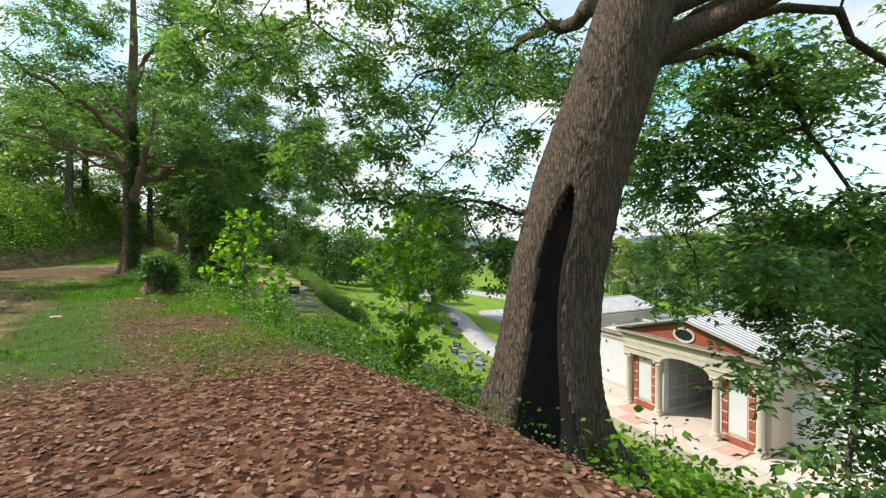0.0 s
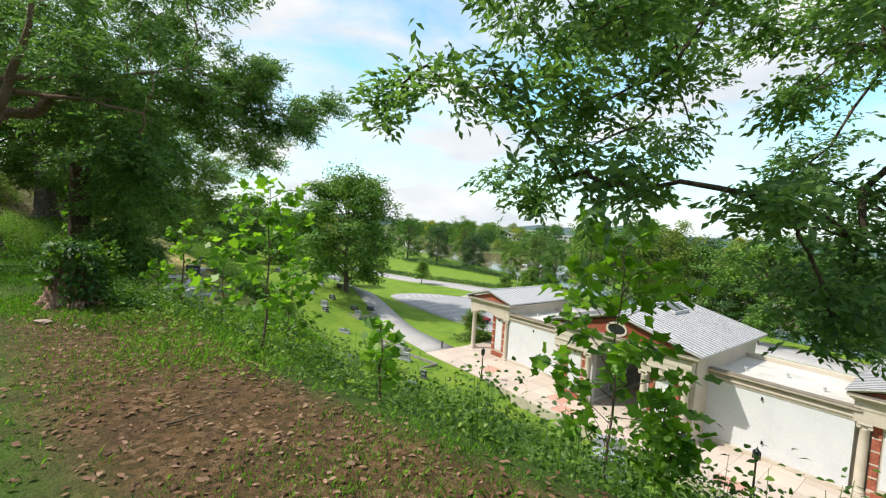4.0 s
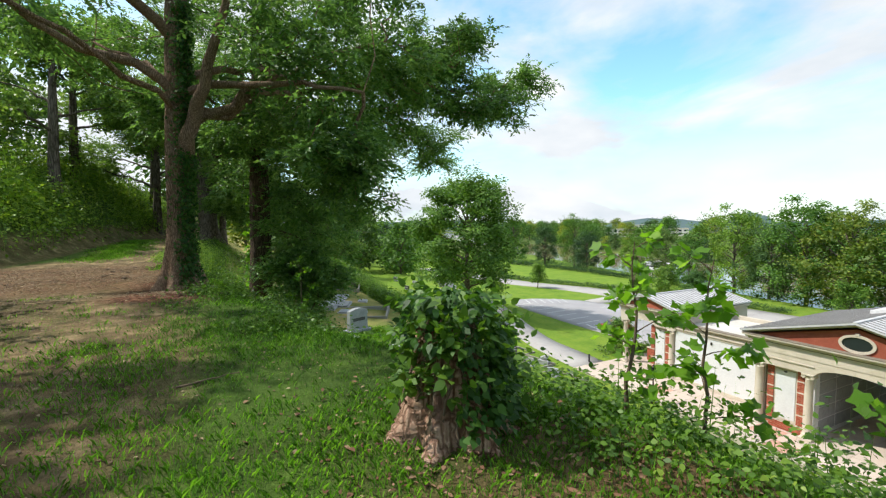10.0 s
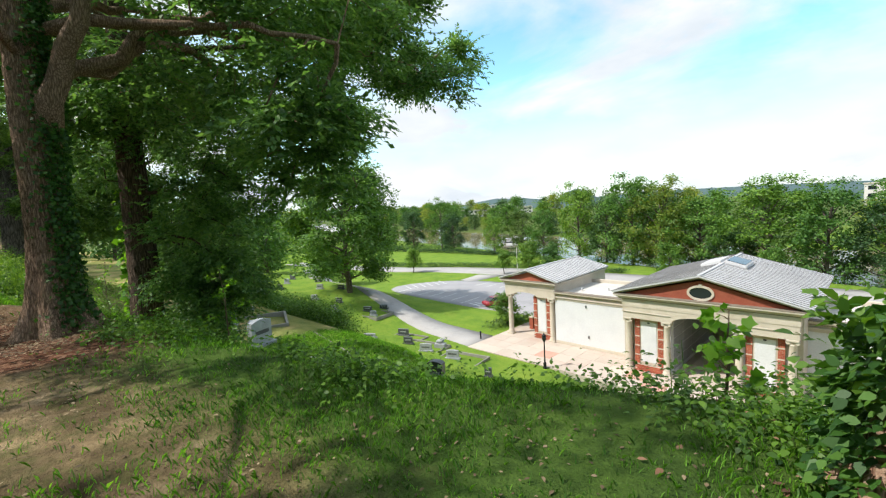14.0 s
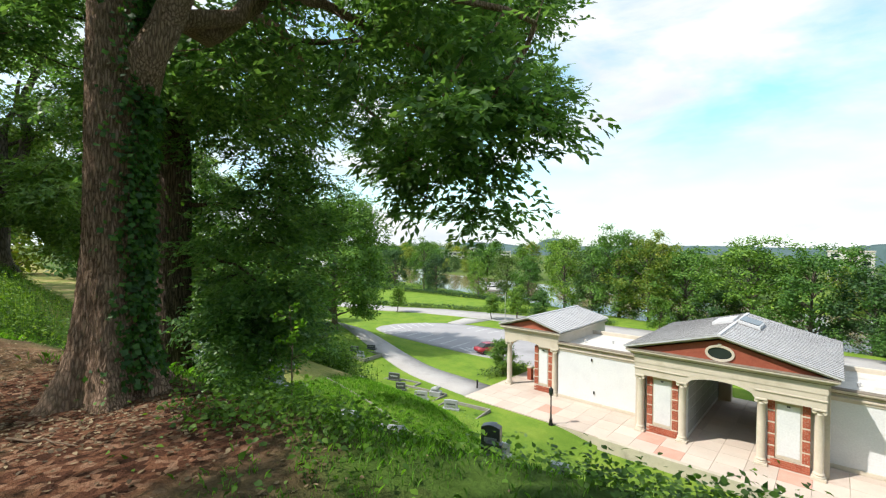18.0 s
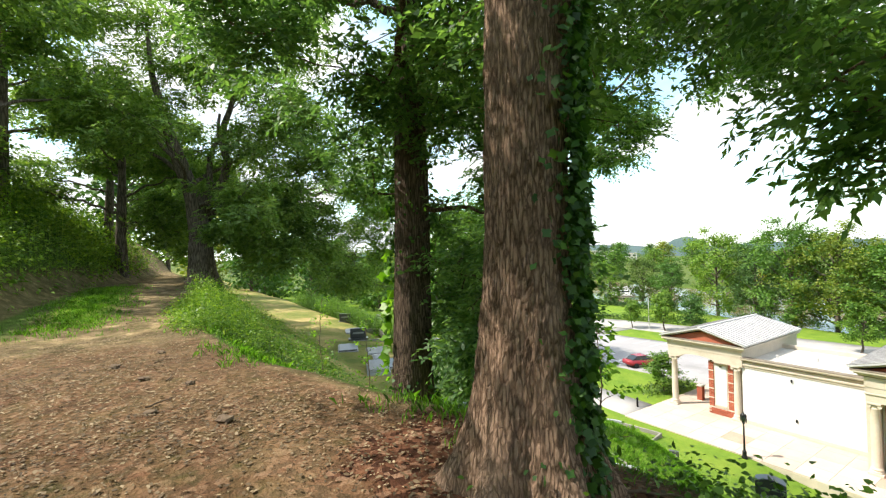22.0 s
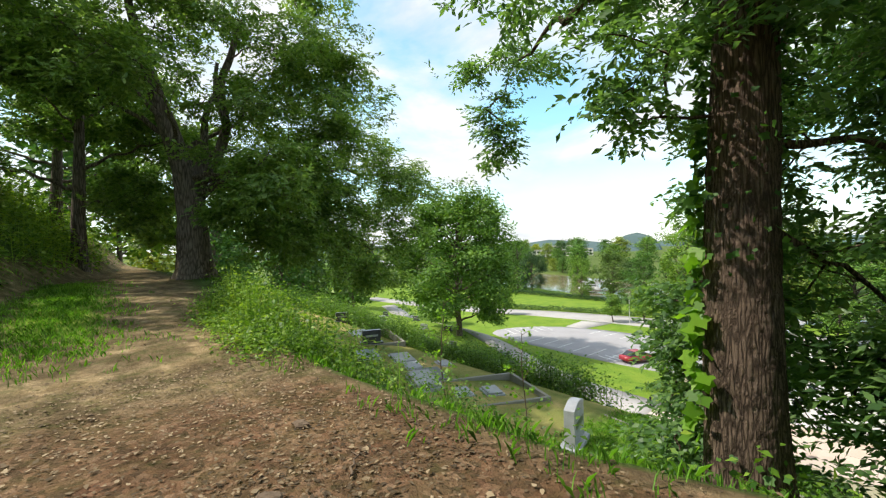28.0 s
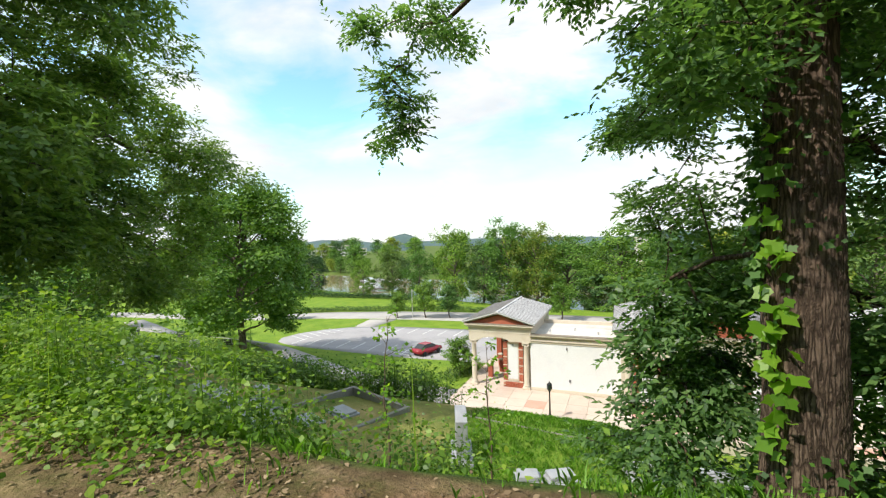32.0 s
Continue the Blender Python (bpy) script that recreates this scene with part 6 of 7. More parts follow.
for bx, by, seed in ((-26.4, -1.5, 171), (-28.3, -2.1, 172)):
    weeds("weeds", "leafy green bush below the crest of the path", lambda x, y: np.exp(-(((x - bx) / 0.55) ** 2 + ((y - by) / 0.55) ** 2)), (bx - 1.3, bx + 1.3, by - 1.3, by + 1.3), 340, 0.062, 8, 0.14, 0.25, 0.95, "oval", M_WEED, seed)
weeds("weeds", "low green weeds on the slope below the crest", lambda x, y: smooth(0.0, 0.6, edge_d(x, y)) * smooth(6.5, 3.0, edge_d(x, y)) * (0.3 + 0.6 * smooth(-0.2, 0.4, ripple(x, y, 0.8, 6))) * (0.06 + 0.94 * np.maximum(smooth(-28.0, -30.5, x), 0.55 * smooth(1.5, 0.8, edge_d(x, y)) * smooth(-0.1, 0.3, ripple(x, y, 1.0, 46)))), (-46, -21, -5, 2.5), 5200, 0.07, 4, 0.10, 0.10, 0.38, "diamond", M_WEED_LIGHT, 68)
weeds("weeds", "low creeping ground cover beside the path", lambda x, y: smooth(-1.0, 0.1, edge_d(x, y)) * smooth(1.6, 0.4, edge_d(x, y)) * smooth(-5.5, -8.5, x) * smooth(-18, -15.5, x) * smooth(0.7, 1.5, clear(x, y)) * (0.05 + 0.95 * smooth(-0.05, 0.4, ripple(x, y, 1.1, 16))), (-18, -5, -4, 3), 8500, 0.05, 5, 0.08, 0.03, 0.19, "oval", M_WEED, 63)
weeds("weeds", "bright bushes at the foot of the slope", lambda x, y: np.exp(-(((x + 34) / 9) ** 2 + ((y - 13.6) / 1.5) ** 2)) * 0.8, (-60, -15, 9, 18), 2400, 0.14, 5, 0.22, 0.3, 1.0, "diamond", M_WEED_LIGHT, 64)
weeds("weeds", "dark hedge of brush along the terrace edge", lambda x, y: smooth(9.0, 9.8, y) * smooth(12.4, 11.0, y) * smooth(-30, -33, x), (-72, -29, 9, 12.5), 6200, 0.13, 7, 0.24, 0.5, 1.9, "diamond", M_WEED, 65)
weeds("weeds", "leafy undergrowth on the bank beside the path", lambda x, y: smooth(0.1, 1.3, bank_foot(x) - y) * smooth(9.5, 6, bank_foot(x) - y) * (0.5 + 0.5 * smooth(-0.4, 0.3, ripple(x, y, 0.6, 8))), (-58, -5, -22, -3.5), 11500, 0.17, 5, 0.26, 0.3, 1.5, "diamond", M_WEED_LIGHT, 66)

weeds("shrubs", "bushy green shrubs on the bank beside the path", lambda x, y: smooth(0.4, 1.2, bank_foot(x) - y) * smooth(7.0, 4.0, bank_foot(x) - y) * smooth(0.02, 0.3, ripple(x, y, 0.5, 18)), (-56, -8, -20, -3.5), 2600, 0.19, 7, 0.36, 0.7, 2.1, "oval", M_WEED_LIGHT, 174)


def blades(name, label, fn, area, tries, h0, h1, mat, seed, per=9, spread=0.07, width=0.006):
    """Grass tufts: each blade is a bent, pointed strip."""
    g = np.random.default_rng(seed)
    x, y = scatter(fn, *area, tries, g)
    x, y = np.repeat(x, per) + g.normal(0, spread, len(x) * per), np.repeat(y, per) + g.normal(0, spread, len(y) * per)
    z = ground_z(x, y) - 0.01
    n = len(x)
    a, h = g.uniform(0, 6.28, n), g.uniform(h0, h1, n)
    lean = g.uniform(0.15, 0.8, n) * h
    dx, dy = np.cos(a), np.sin(a)
    w = width * g.uniform(0.7, 1.3, n)
    base = np.stack([x, y, z], -1)
    sd = np.stack([-dy * w, dx * w, np.zeros(n)], -1)
    mid = base + np.stack([dx * lean * 0.35, dy * lean * 0.35, h * 0.6], -1)
    tip = base + np.stack([dx * lean, dy * lean, h * g.uniform(0.75, 1.0, n)], -1)
    V = np.stack([base - sd, base + sd, mid + sd * 0.8, tip, mid - sd * 0.8], 1).reshape(-1, 3)
    I = np.arange(n * 5).reshape(n, 5)
    return tagged(big_mesh(name, V, I, mat), label, "grass", kind="stuff")


def verge(x, y):
    c = covers(x, y)
    return np.clip(c[4] * smooth(0.8, 0.1, edge_d(x, y)) * smooth(-7.5, -5.5, y - 0.35 * (x + 10)) * (0.05 + 0.95 * smooth(-0.02, 0.45, ripple(x, y, 1.1, 9))), 0, 1) * smooth(3.5, 2.0, np.abs(edge_d(x, y) + 1.2)) * smooth(-0.2, 0.35, clear(x, y)) * smooth(1.0, -2.5, x)


blades("grass", "green grass tufts along the crest of the path", verge, (-17, 2, -7, 3), 40000, 0.02, 0.085, M_GRASS, 71, 11, 0.08, 0.0032)
blades("grass", "thin grass and seedlings on the trodden path", lambda x, y: smooth(-0.4, 0.3, ripple(x, y, 1.4, 23)) * smooth(2.0, -0.5, x) * smooth(-14.5, -12, x) * smooth(3.0, 1.6, np.abs(edge_d(x, y) + 3.0)) * (0.6 + 0.4 * smooth(-5, -3, x)), (-15, 2, -7, 0), 8500, 0.012, 0.04, M_GRASS, 75, 10, 0.12, 0.0026)
blades("grass", "short grass growing through the dead leaves", lambda x, y: smooth(-1.9, -1.0, edge_d(x, y)) * smooth(0.6, 0.1, edge_d(x, y)) * smooth(-0.3, 0.3, ripple(x, y, 1.5, 29)) * smooth(0.5, 1.0, clear(x, y)), (-8.5, 0.5, -2.5, 2.5), 5200, 0.02, 0.06, M_GRASS, 76, 9, 0.09, 0.003)
blades("grass", "lush grass along the crest between the stump and the oak", lambda x, y: smooth(-1.7, -0.7, edge_d(x, y)) * smooth(1.3, 0.4, edge_d(x, y)) * (0.12 + 0.88 * smooth(-0.05, 0.3, ripple(x, y, 1.0, 33))) * smooth(0.5, 1.0, clear(x, y)), (-14, -6, -3.6, 1.2), 8500, 0.02, 0.075, M_GRASS_SHADED, 77, 8, 0.07, 0.0034)
blades("grass", "sunlit grass patch beside the path", lambda x, y: np.exp(-((y + 7.0) / 0.9) ** 2) * smooth(-27.5, -30, x) * smooth(-44, -38, x), (-44, -27, -9.5, -4.5), 5000, 0.05, 0.14, M_GRASS, 72, 7)
blades("grass", "uncut grass on the crest beyond the trees", lambda x, y: smooth(-0.5, 0.3, edge_d(x, y)) * smooth(2.2, 0.8, edge_d(x, y)) * smooth(-0.2, 0.3, ripple(x, y, 1.1, 19)), (-40, -17, -6, 0), 4500, 0.05, 0.17, M_GRASS, 73, 7, 0.07, 0.005)
blades("grass", "grass on the terrace and lawn", lambda x, y: covers(x, y)[2], (-29, -21, 2, 11), 5000, 0.06, 0.16, M_GRASS, 74, 7)


def litter_leaves(name, fn, area, tries, size, seed, mat=None):
    g = np.random.default_rng(seed)
    x, y = scatter(fn, *area, tries, g)
    n = len(x)
    pos = np.stack([x, y, ground_z(x, y) + g.uniform(0.003, 0.022, n)], -1)
    a = g.uniform(0, 6.28, n)
    way = np.stack([np.cos(a), np.sin(a), g.normal(0, 0.16, n)], -1)
    S = np.array(LEAF_SHAPES["oval"]) * (0.8, 1)
    up = np.stack([g.normal(0, 0.25, n), g.normal(0, 0.25, n), np.ones(n)], -1)
    way /= np.linalg.norm(way, axis=1)[:, None]
    side = np.cross(way, up)
    side /= np.linalg.norm(side, axis=1)[:, None]
    nor = np.cross(side, way)
    sz = (size * g.uniform(0.5, 1.2, n))[:, None, None]
    bend = g.normal(0.25, 0.35, n)[:, None]
    fold = bend * np.abs(S[None, :, 0]) + g.normal(0, 0.2, n)[:, None] * (S[None, :, 1] - 0.5) ** 2
    V = pos[:, None] + sz * (side[:, None] * S[None, :, :1] + way[:, None] * (S[None, :, 1:2] - 0.5) + nor[:, None] * fold[..., None])
    ob = big_mesh(name, V.reshape(-1, 3), np.arange(n * len(S)).reshape(n, -1), mat or M_LEAF_DRY)
    return tagged(ob, "dry brown fallen leaves on the path", "leaf litter", kind="stuff")


litter_leaves("fallen_leaves", lambda x, y: covers(x, y)[1] * 0.9, (-9.5, 7.5, -4.5, 6), 42000, 0.058, 81)
litter_leaves("fallen_leaves", lambda x, y: smooth(0.4, -0.1, edge_d(x, y)) * (0.25 + 0.75 * smooth(-0.3, 0.35, ripple(x, y, 1.9, 27))), (-27.5, -15.5, -8.0, -2.5), 26000, 0.038, 84, M_LEAF_TAN)
litter_leaves("fallen_leaves", lambda x, y: 0.5 * smooth(0.1, 0.5, ripple(x, y, 1.3, 24)) * smooth(1.0, -0.5, edge_d(x, y)), (-16, -4, -7, 2), 12000, 0.036, 83, M_LEAF_TAN)
litter_leaves("fallen_leaves", lambda x, y: np.clip(covers(x, y)[1] + 0.25 * covers(x, y)[0], 0, 1) * (0.3 + 0.8 * smooth(-0.3, 0.4, ripple(x, y, 1.6, 4))), (-30, -8, -9, 1), 42000, 0.05, 82, M_LEAF_TAN)
litter_leaves("wood_chips", lambda x, y: np.exp(-(((x + 7.6) / 0.55) ** 2 + ((y + 0.95) / 0.5) ** 2)), (-9, -6.3, -2.3, 0.3), 1500, 0.04, 85)

g = np.random.default_rng(91)
for x, y, L in ((1.9, 2.2, 0.55), (3.3, 1.6, 0.4), (0.9, 2.9, 0.7), (-15.9, -3.6, 0.8), (-16.4, -2.4, 0.6), (-20.6, -5.0, 0.4), (-21.9, -4.9, 0.5), (-23.4, -5.0, 0.35), (-3.0, 0.2, 0.4), (-9.5, -2.2, 0.5), (2.3, 3.3, 0.8), (2.6, 3.0, 0.6)):
    a = g.uniform(0, 3.14)
    n = 7
    px, py = x + np.linspace(-0.5, 0.5, n) * L * math.cos(a), y + np.linspace(-0.5, 0.5, n) * L * math.sin(a)
    pz = ground_z(px, py) + 0.02 + g.uniform(0, 0.012, n)
    V, F = tubes([np.c_[px + g.normal(0, 0.015, n), py + g.normal(0, 0.015, n), pz, np.linspace(0.011, 0.004, n)]], 6)
    tagged(big_mesh("fallen_twig", V, F, M_STICK, shade=True), "dry brown twig lying on the leaf litter", "twig", "twigs on the path")


def crumple(name, x, y, r, mat, label, category, seed, flat=0.35):
    bm = bmesh.new()
    bmesh.ops.create_icosphere(bm, subdivisions=2, radius=r)
    g = np.random.default_rng(seed)
    for v in bm.verts:
        v.co *= 1 + float(g.normal(0, 0.16))
        v.co.z *= flat
        v.co.x *= 1.3
    ob = part(name, bm, mat, None)
    ob.matrix_basis = pose(x, y, gz(x, y) + r * flat * 0.75, 0, 0, float(g.uniform(0, 180)))
    return tagged(ob, label, category)


crumple("litter_paper", -6.85, -0.95, 0.075, M_PAPER, "crumpled pale card lying in the grass", "litter", 1)
crumple("stone", -6.55, -0.60, 0.025, M_GRANITE_PALE, "small pale stone in the grass", "stone", 2, 0.6)
crumple("stone", -6.45, -0.52, 0.03, M_PAPER, "small buff stone in the grass", "stone", 3, 0.5)
crumple("stone", -4.9, -1.9, 0.09, M_PAPER, "flat buff stone among dry leaves", "stone", 4, 0.25)
for i, (x, y) in enumerate(((-20.3, -5.1), (-22.0, -5.2), (-23.3, -5.6), (-21.3, -4.7), (-24.4, -5.0), (-19.6, -4.5))):
    crumple("clod", x, y, 0.05 + 0.01 * (i % 3), M_STICK, "dark clod of bark and leaves on the path", "clod", 10 + i, 0.5)


# ---------------------------------------------------------------- graves
def headstone(x, y, w, h, t, mat, label, rz=0.0, arch=0.0, base=True, tilt=0.0):
    """An upright stone on a base; arch: rise of its rounded top."""
    z = gz(x, y)
    top = empty("headstone", x, y, z, rz)
    tagged(top, label, "headstone", "graves")
    hb = 0.14 if base else 0.0
    if base:
        part("base", box(-w * 0.62, w * 0.62, -t * 0.95, t * 0.95, -0.15, hb, 0.012), M_GRANITE if mat is not M_GRANITE_DARK else M_GRANITE_DARK, top)
    pts = [(-w / 2, hb - 0.1), (w / 2, hb - 0.1), (w / 2, h)]
    for i in range(1, 8):
        a = i / 8
        pts.append((w / 2 - w * a, h + arch * math.sin(math.pi * a)))
    pts.append((-w / 2, h))
    bm = prism(pts, -t / 2, t / 2)
    bmesh.ops.bevel(bm, geom=bm.edges[:], offset=0.012, segments=1, affect="EDGES")
    if tilt:
        bm.transform(Matrix.Rotation(radians(tilt), 4, "X"))
    part("stone", bm, mat, top)
    plate = box(-w * 0.34, w * 0.34, -t / 2 - 0.008, -t / 2 + 0.004, hb + (h - hb) * 0.45, hb + (h - hb) * 0.62)
    part("inscription", plate, M_GRANITE_PALE if mat is M_GRANITE_DARK else M_GRANITE_DARK, top, "worn lettering")
    return top


def slab(x, y, w, l, h, mat, label, rz=0.0, lie=0.0):
    """A flat stone in a kerb; lie: degrees by which it follows the slope."""
    top = empty("grave_slab", x, y, gz(x, y), rz)
    top.matrix_basis = pose(x, y, gz(x, y), -lie, 0, rz)
    tagged(top, label, "grave slab", "graves")
    part("kerb", box(-w / 2 - 0.07, w / 2 + 0.07, -l / 2 - 0.07, l / 2 + 0.07, -0.3, h * 0.45, 0.015), M_GRANITE, top)
    part("slab", box(-w / 2, w / 2, -l / 2, l / 2, h * 0.45, h, 0.02), mat, top)
    return top


def plot_kerb(x, y, w, l, rz=0.0):
    """A low concrete frame round a family plot."""
    top = empty("plot_kerb", x, y, gz(x, y), rz)
    tagged(top, "low pale concrete kerb round a grave plot", "kerb", "plot kerbs")
    for n, (a, b, c, d) in enumerate(((-w / 2, w / 2, -l / 2, -l / 2 + 0.14), (-w / 2, w / 2, l / 2 - 0.14, l / 2), (-w / 2, -w / 2 + 0.14, -l / 2 + 0.14, l / 2 - 0.14), (w / 2 - 0.14, w / 2, -l / 2 + 0.14, l / 2 - 0.14))):
        part("side", box(a, b, c, d, -0.4, 0.055, 0.012), M_KERB, top)
    return top


# terrace
headstone(-28.1, 4.2, 1.15, 1.15, 0.30, M_GRANITE, "large grey granite headstone with a rounded top on the terrace", 112, 0.12)
headstone(-44.2, 6.7, 1.1, 0.85, 0.35, M_GRANITE_DARK, "dark polished granite headstone on the dry terrace", 70)
headstone(-53.0, 9.0, 1.0, 0.8, 0.3, M_GRANITE_DARK, "dark granite headstone at the terrace end", 70)
slab(-35.4, 4.2, 1.0, 2.0, 0.34, M_GRANITE_PALE, "raised pale grave slab on the dry terrace", 68)
slab(-36.3, 5.3, 1.1, 2.0, 0.12, M_GRANITE_DARK, "flat dark grave slab set in dry turf", 68)
slab(-33.6, 4.8, 0.55, 0.9, 0.12, M_GRANITE, "small flat grey grave marker on the terrace", 66)
slab(-33.0, 5.8, 0.6, 0.9, 0.14, M_GRANITE_PALE, "small flat pale grave marker on the terrace", 66)
slab(-38.2, 5.6, 0.7, 1.2, 0.10, M_GRANITE, "flat grey grave marker in dry turf", 70)
slab(-39.9, 6.1, 1.0, 1.8, 0.12, M_GRANITE_PALE, "flat pale grave slab in dry turf", 70)
slab(-37.9, 7.3, 0.6, 1.0, 0.10, M_GRANITE_PALE, "small pale grave marker in dry turf", 70)
slab(-41.5, 4.9, 1.1, 2.0, 0.14, M_GRANITE_DARK, "low dark grave slab on the dry terrace", 70)
slab(-47.5, 7.6, 1.1, 2.0, 0.14, M_GRANITE, "low grey grave slab on the dry terrace", 70)
slab(-25.5, 3.9, 0.62, 0.42, 0.16, M_GRANITE, "slanted grey grave marker in the grass", 30)
slab(-25.5, 3.1, 0.62, 0.42, 0.14, M_GRANITE, "low grey grave marker in the grass", 30)
slab(-26.2, 3.5, 0.5, 0.4, 0.22, M_GRANITE, "small grey grave marker in the grass", 20)
slab(-23.7, 4.6, 0.6, 0.5, 0.30, M_GRANITE_PALE, "leaning pale grave marker in the grass", 20)
plot_kerb(-33.5, 5.1, 3.4, 5.2, -22)
plot_kerb(-46.0, 7.2, 4.6, 4.2, -18)
strip("kerb", [(-29, 7.2), (-24, 6.3), (-19.5, 5.4)], [(-29, 7.27), (-24, 6.37), (-19.5, 5.47)], M_KERB, 0.03, "thin pale concrete edging in the grass", "kerb", 0.8)
# on the grassy slope
headstone(-19.5, 7.1, 0.6, 0.95, 0.3, M_GRANITE_DARK, "dark upright gravestone on the grassy slope", 20, 0.08)
headstone(-19.1, 6.7, 0.5, 0.45, 0.25, M_GRANITE_DARK, "low dark gravestone on the grassy slope", 20)
headstone(-18.1, 8.9, 0.6, 0.5, 0.25, M_GRANITE, "low grey gravestone on the grassy slope", 15)
slab(-21.2, 4.6, 0.7, 1.5, 0.08, M_GRANITE, "flat grey grave slab on the grassy slope", 24, 24)
slab(-22.4, 5.6, 0.6, 1.3, 0.12, M_GRANITE, "tilted grey grave slab on the grassy slope", 30, 24)
slab(-14.4, 9.5, 0.5, 0.7, 0.16, M_GRANITE_PALE, "small pale grave marker on the slope", 10, 24)
headstone(-4.6, 9.6, 0.75, 0.85, 0.35, M_GRANITE, "rough grey gravestone among weeds on the slope", 30, 0.06, True, -14)
headstone(-4.1, 8.7, 0.7, 0.6, 0.35, M_GRANITE, "rough grey leaning gravestone among weeds", 24, 0.04, True, 10)
headstone(-9.3, 12.1, 0.6, 0.6, 0.25, M_GRANITE, "grey gravestone standing in grass on the slope", 26, 0.05)
# lower lawn
for x, y, w, h, m, lab in ((-60.5, 26.7, 1.1, 0.9, M_GRANITE, "grey granite headstone on the lawn"), (-58.9, 30.9, 1.2, 0.7, M_GRANITE_DARK, "dark granite headstone on the lawn"), (-57.2, 30.6, 0.9, 0.65, M_GRANITE, "grey granite headstone on the lawn"), (-58.5, 33.4, 1.1, 0.6, M_GRANITE_DARK, "low dark headstone by the lane"), (-48.7, 28.9, 1.3, 0.85, M_GRANITE_DARK, "wide dark granite headstone on the lawn"), (-45.2, 26.7, 1.0, 0.8, M_GRANITE_DARK, "dark granite headstone in a plot on the lawn"), (-41.5, 26.0, 1.25, 0.8, M_GRANITE_PALE, "pale granite headstone in a plot on the lawn"), (-37.7, 26.1, 1.25, 0.85, M_GRANITE, "grey granite headstone on the lawn"), (-31.6, 24.2, 0.6, 0.8, M_GRANITE_DARK, "small dark headstone on the lawn"), (-70, 33.6, 1.1, 0.7, M_GRANITE_DARK, "low dark headstone under the oak"), (-73, 31.5, 1.1, 0.8, M_GRANITE, "grey headstone under the oak"), (-58.5, 26.0, 0.9, 0.7, M_GRANITE_DARK, "dark headstone on the lawn"), (-50.0, 24.9, 1.4, 0.5, M_GRANITE, "low grey headstone on the lawn"), (-64, 29.5, 1.0, 0.7, M_GRANITE_DARK, "dark headstone on the lawn"), (-66.5, 27.0, 1.0, 0.7, M_GRANITE, "grey headstone on the lawn"), (-80, 35, 1.0, 0.8, M_GRANITE_DARK, "dark headstone beyond the oak"), (-84, 31, 1.0, 0.9, M_GRANITE, "grey headstone beyond the oak"), (-88, 34, 1.0, 0.8, M_GRANITE_DARK, "dark headstone beyond the oak"), (-92, 30, 1.0, 0.9, M_GRANITE_PALE, "pale headstone beyond the oak"), (-78, 27, 1.0, 0.8, M_GRANITE_DARK, "dark headstone beyond the oak"), (-28.2, 20.5, 1.0, 0.9, M_GRANITE, "grey upright headstone at the foot of the slope"), (-21.6, 19.3, 0.9, 0.8, M_GRANITE, "grey headstone among weeds at the foot of the slope")):
    headstone(x, y, w, h, 0.24, m, lab, 28 + 4 * math.sin(x * 3), 0.05 if m is not M_GRANITE_DARK else 0.0)
slab(-33.7, 17.2, 1.0, 2.2, 0.5, M_GRANITE_PALE, "tilted pale grave slab at the foot of the slope", 35)
slab(-36.0, 18.5, 1.0, 2.0, 0.2, M_GRANITE, "grey grave slab in weeds", 35)
for x, y, w, l in ((-43.2, 27.0, 5.2, 3.6), (-37.0, 26.3, 4.6, 4.0), (-47.6, 28.3, 4.4, 3.2), (-58, 31, 5, 3.5)):
    plot_kerb(x, y, w, l, 10)


def lamb_statue(x, y):
    top = empty("grave_monument", x, y, gz(x, y), 25)
    tagged(top, "white marble monument of rounded shapes on a plinth", "monument", "graves")
    part("plinth", box(-0.6, 0.6, -0.35, 0.35, -0.1, 0.5, 0.02), M_GRANITE_PALE, top)
    bm = bmesh.new()
    for px, pz, r, sx in ((0, 0.72, 0.24, 1.7), (0.38, 0.92, 0.15, 1.0), (-0.36, 0.66, 0.15, 1.0), (0.1, 0.9, 0.14, 1.3)):
        gg = bmesh.ops.create_icosphere(bm, subdivisions=2, radius=r)
        for v in gg["verts"]:
            v.co = Vector((v.co.x * sx + px, v.co.y, v.co.z + pz))
    part("carving", bm, M_GRANITE_PALE, top, "white marble carving", True)


lamb_statue(-41.7, 28.3)


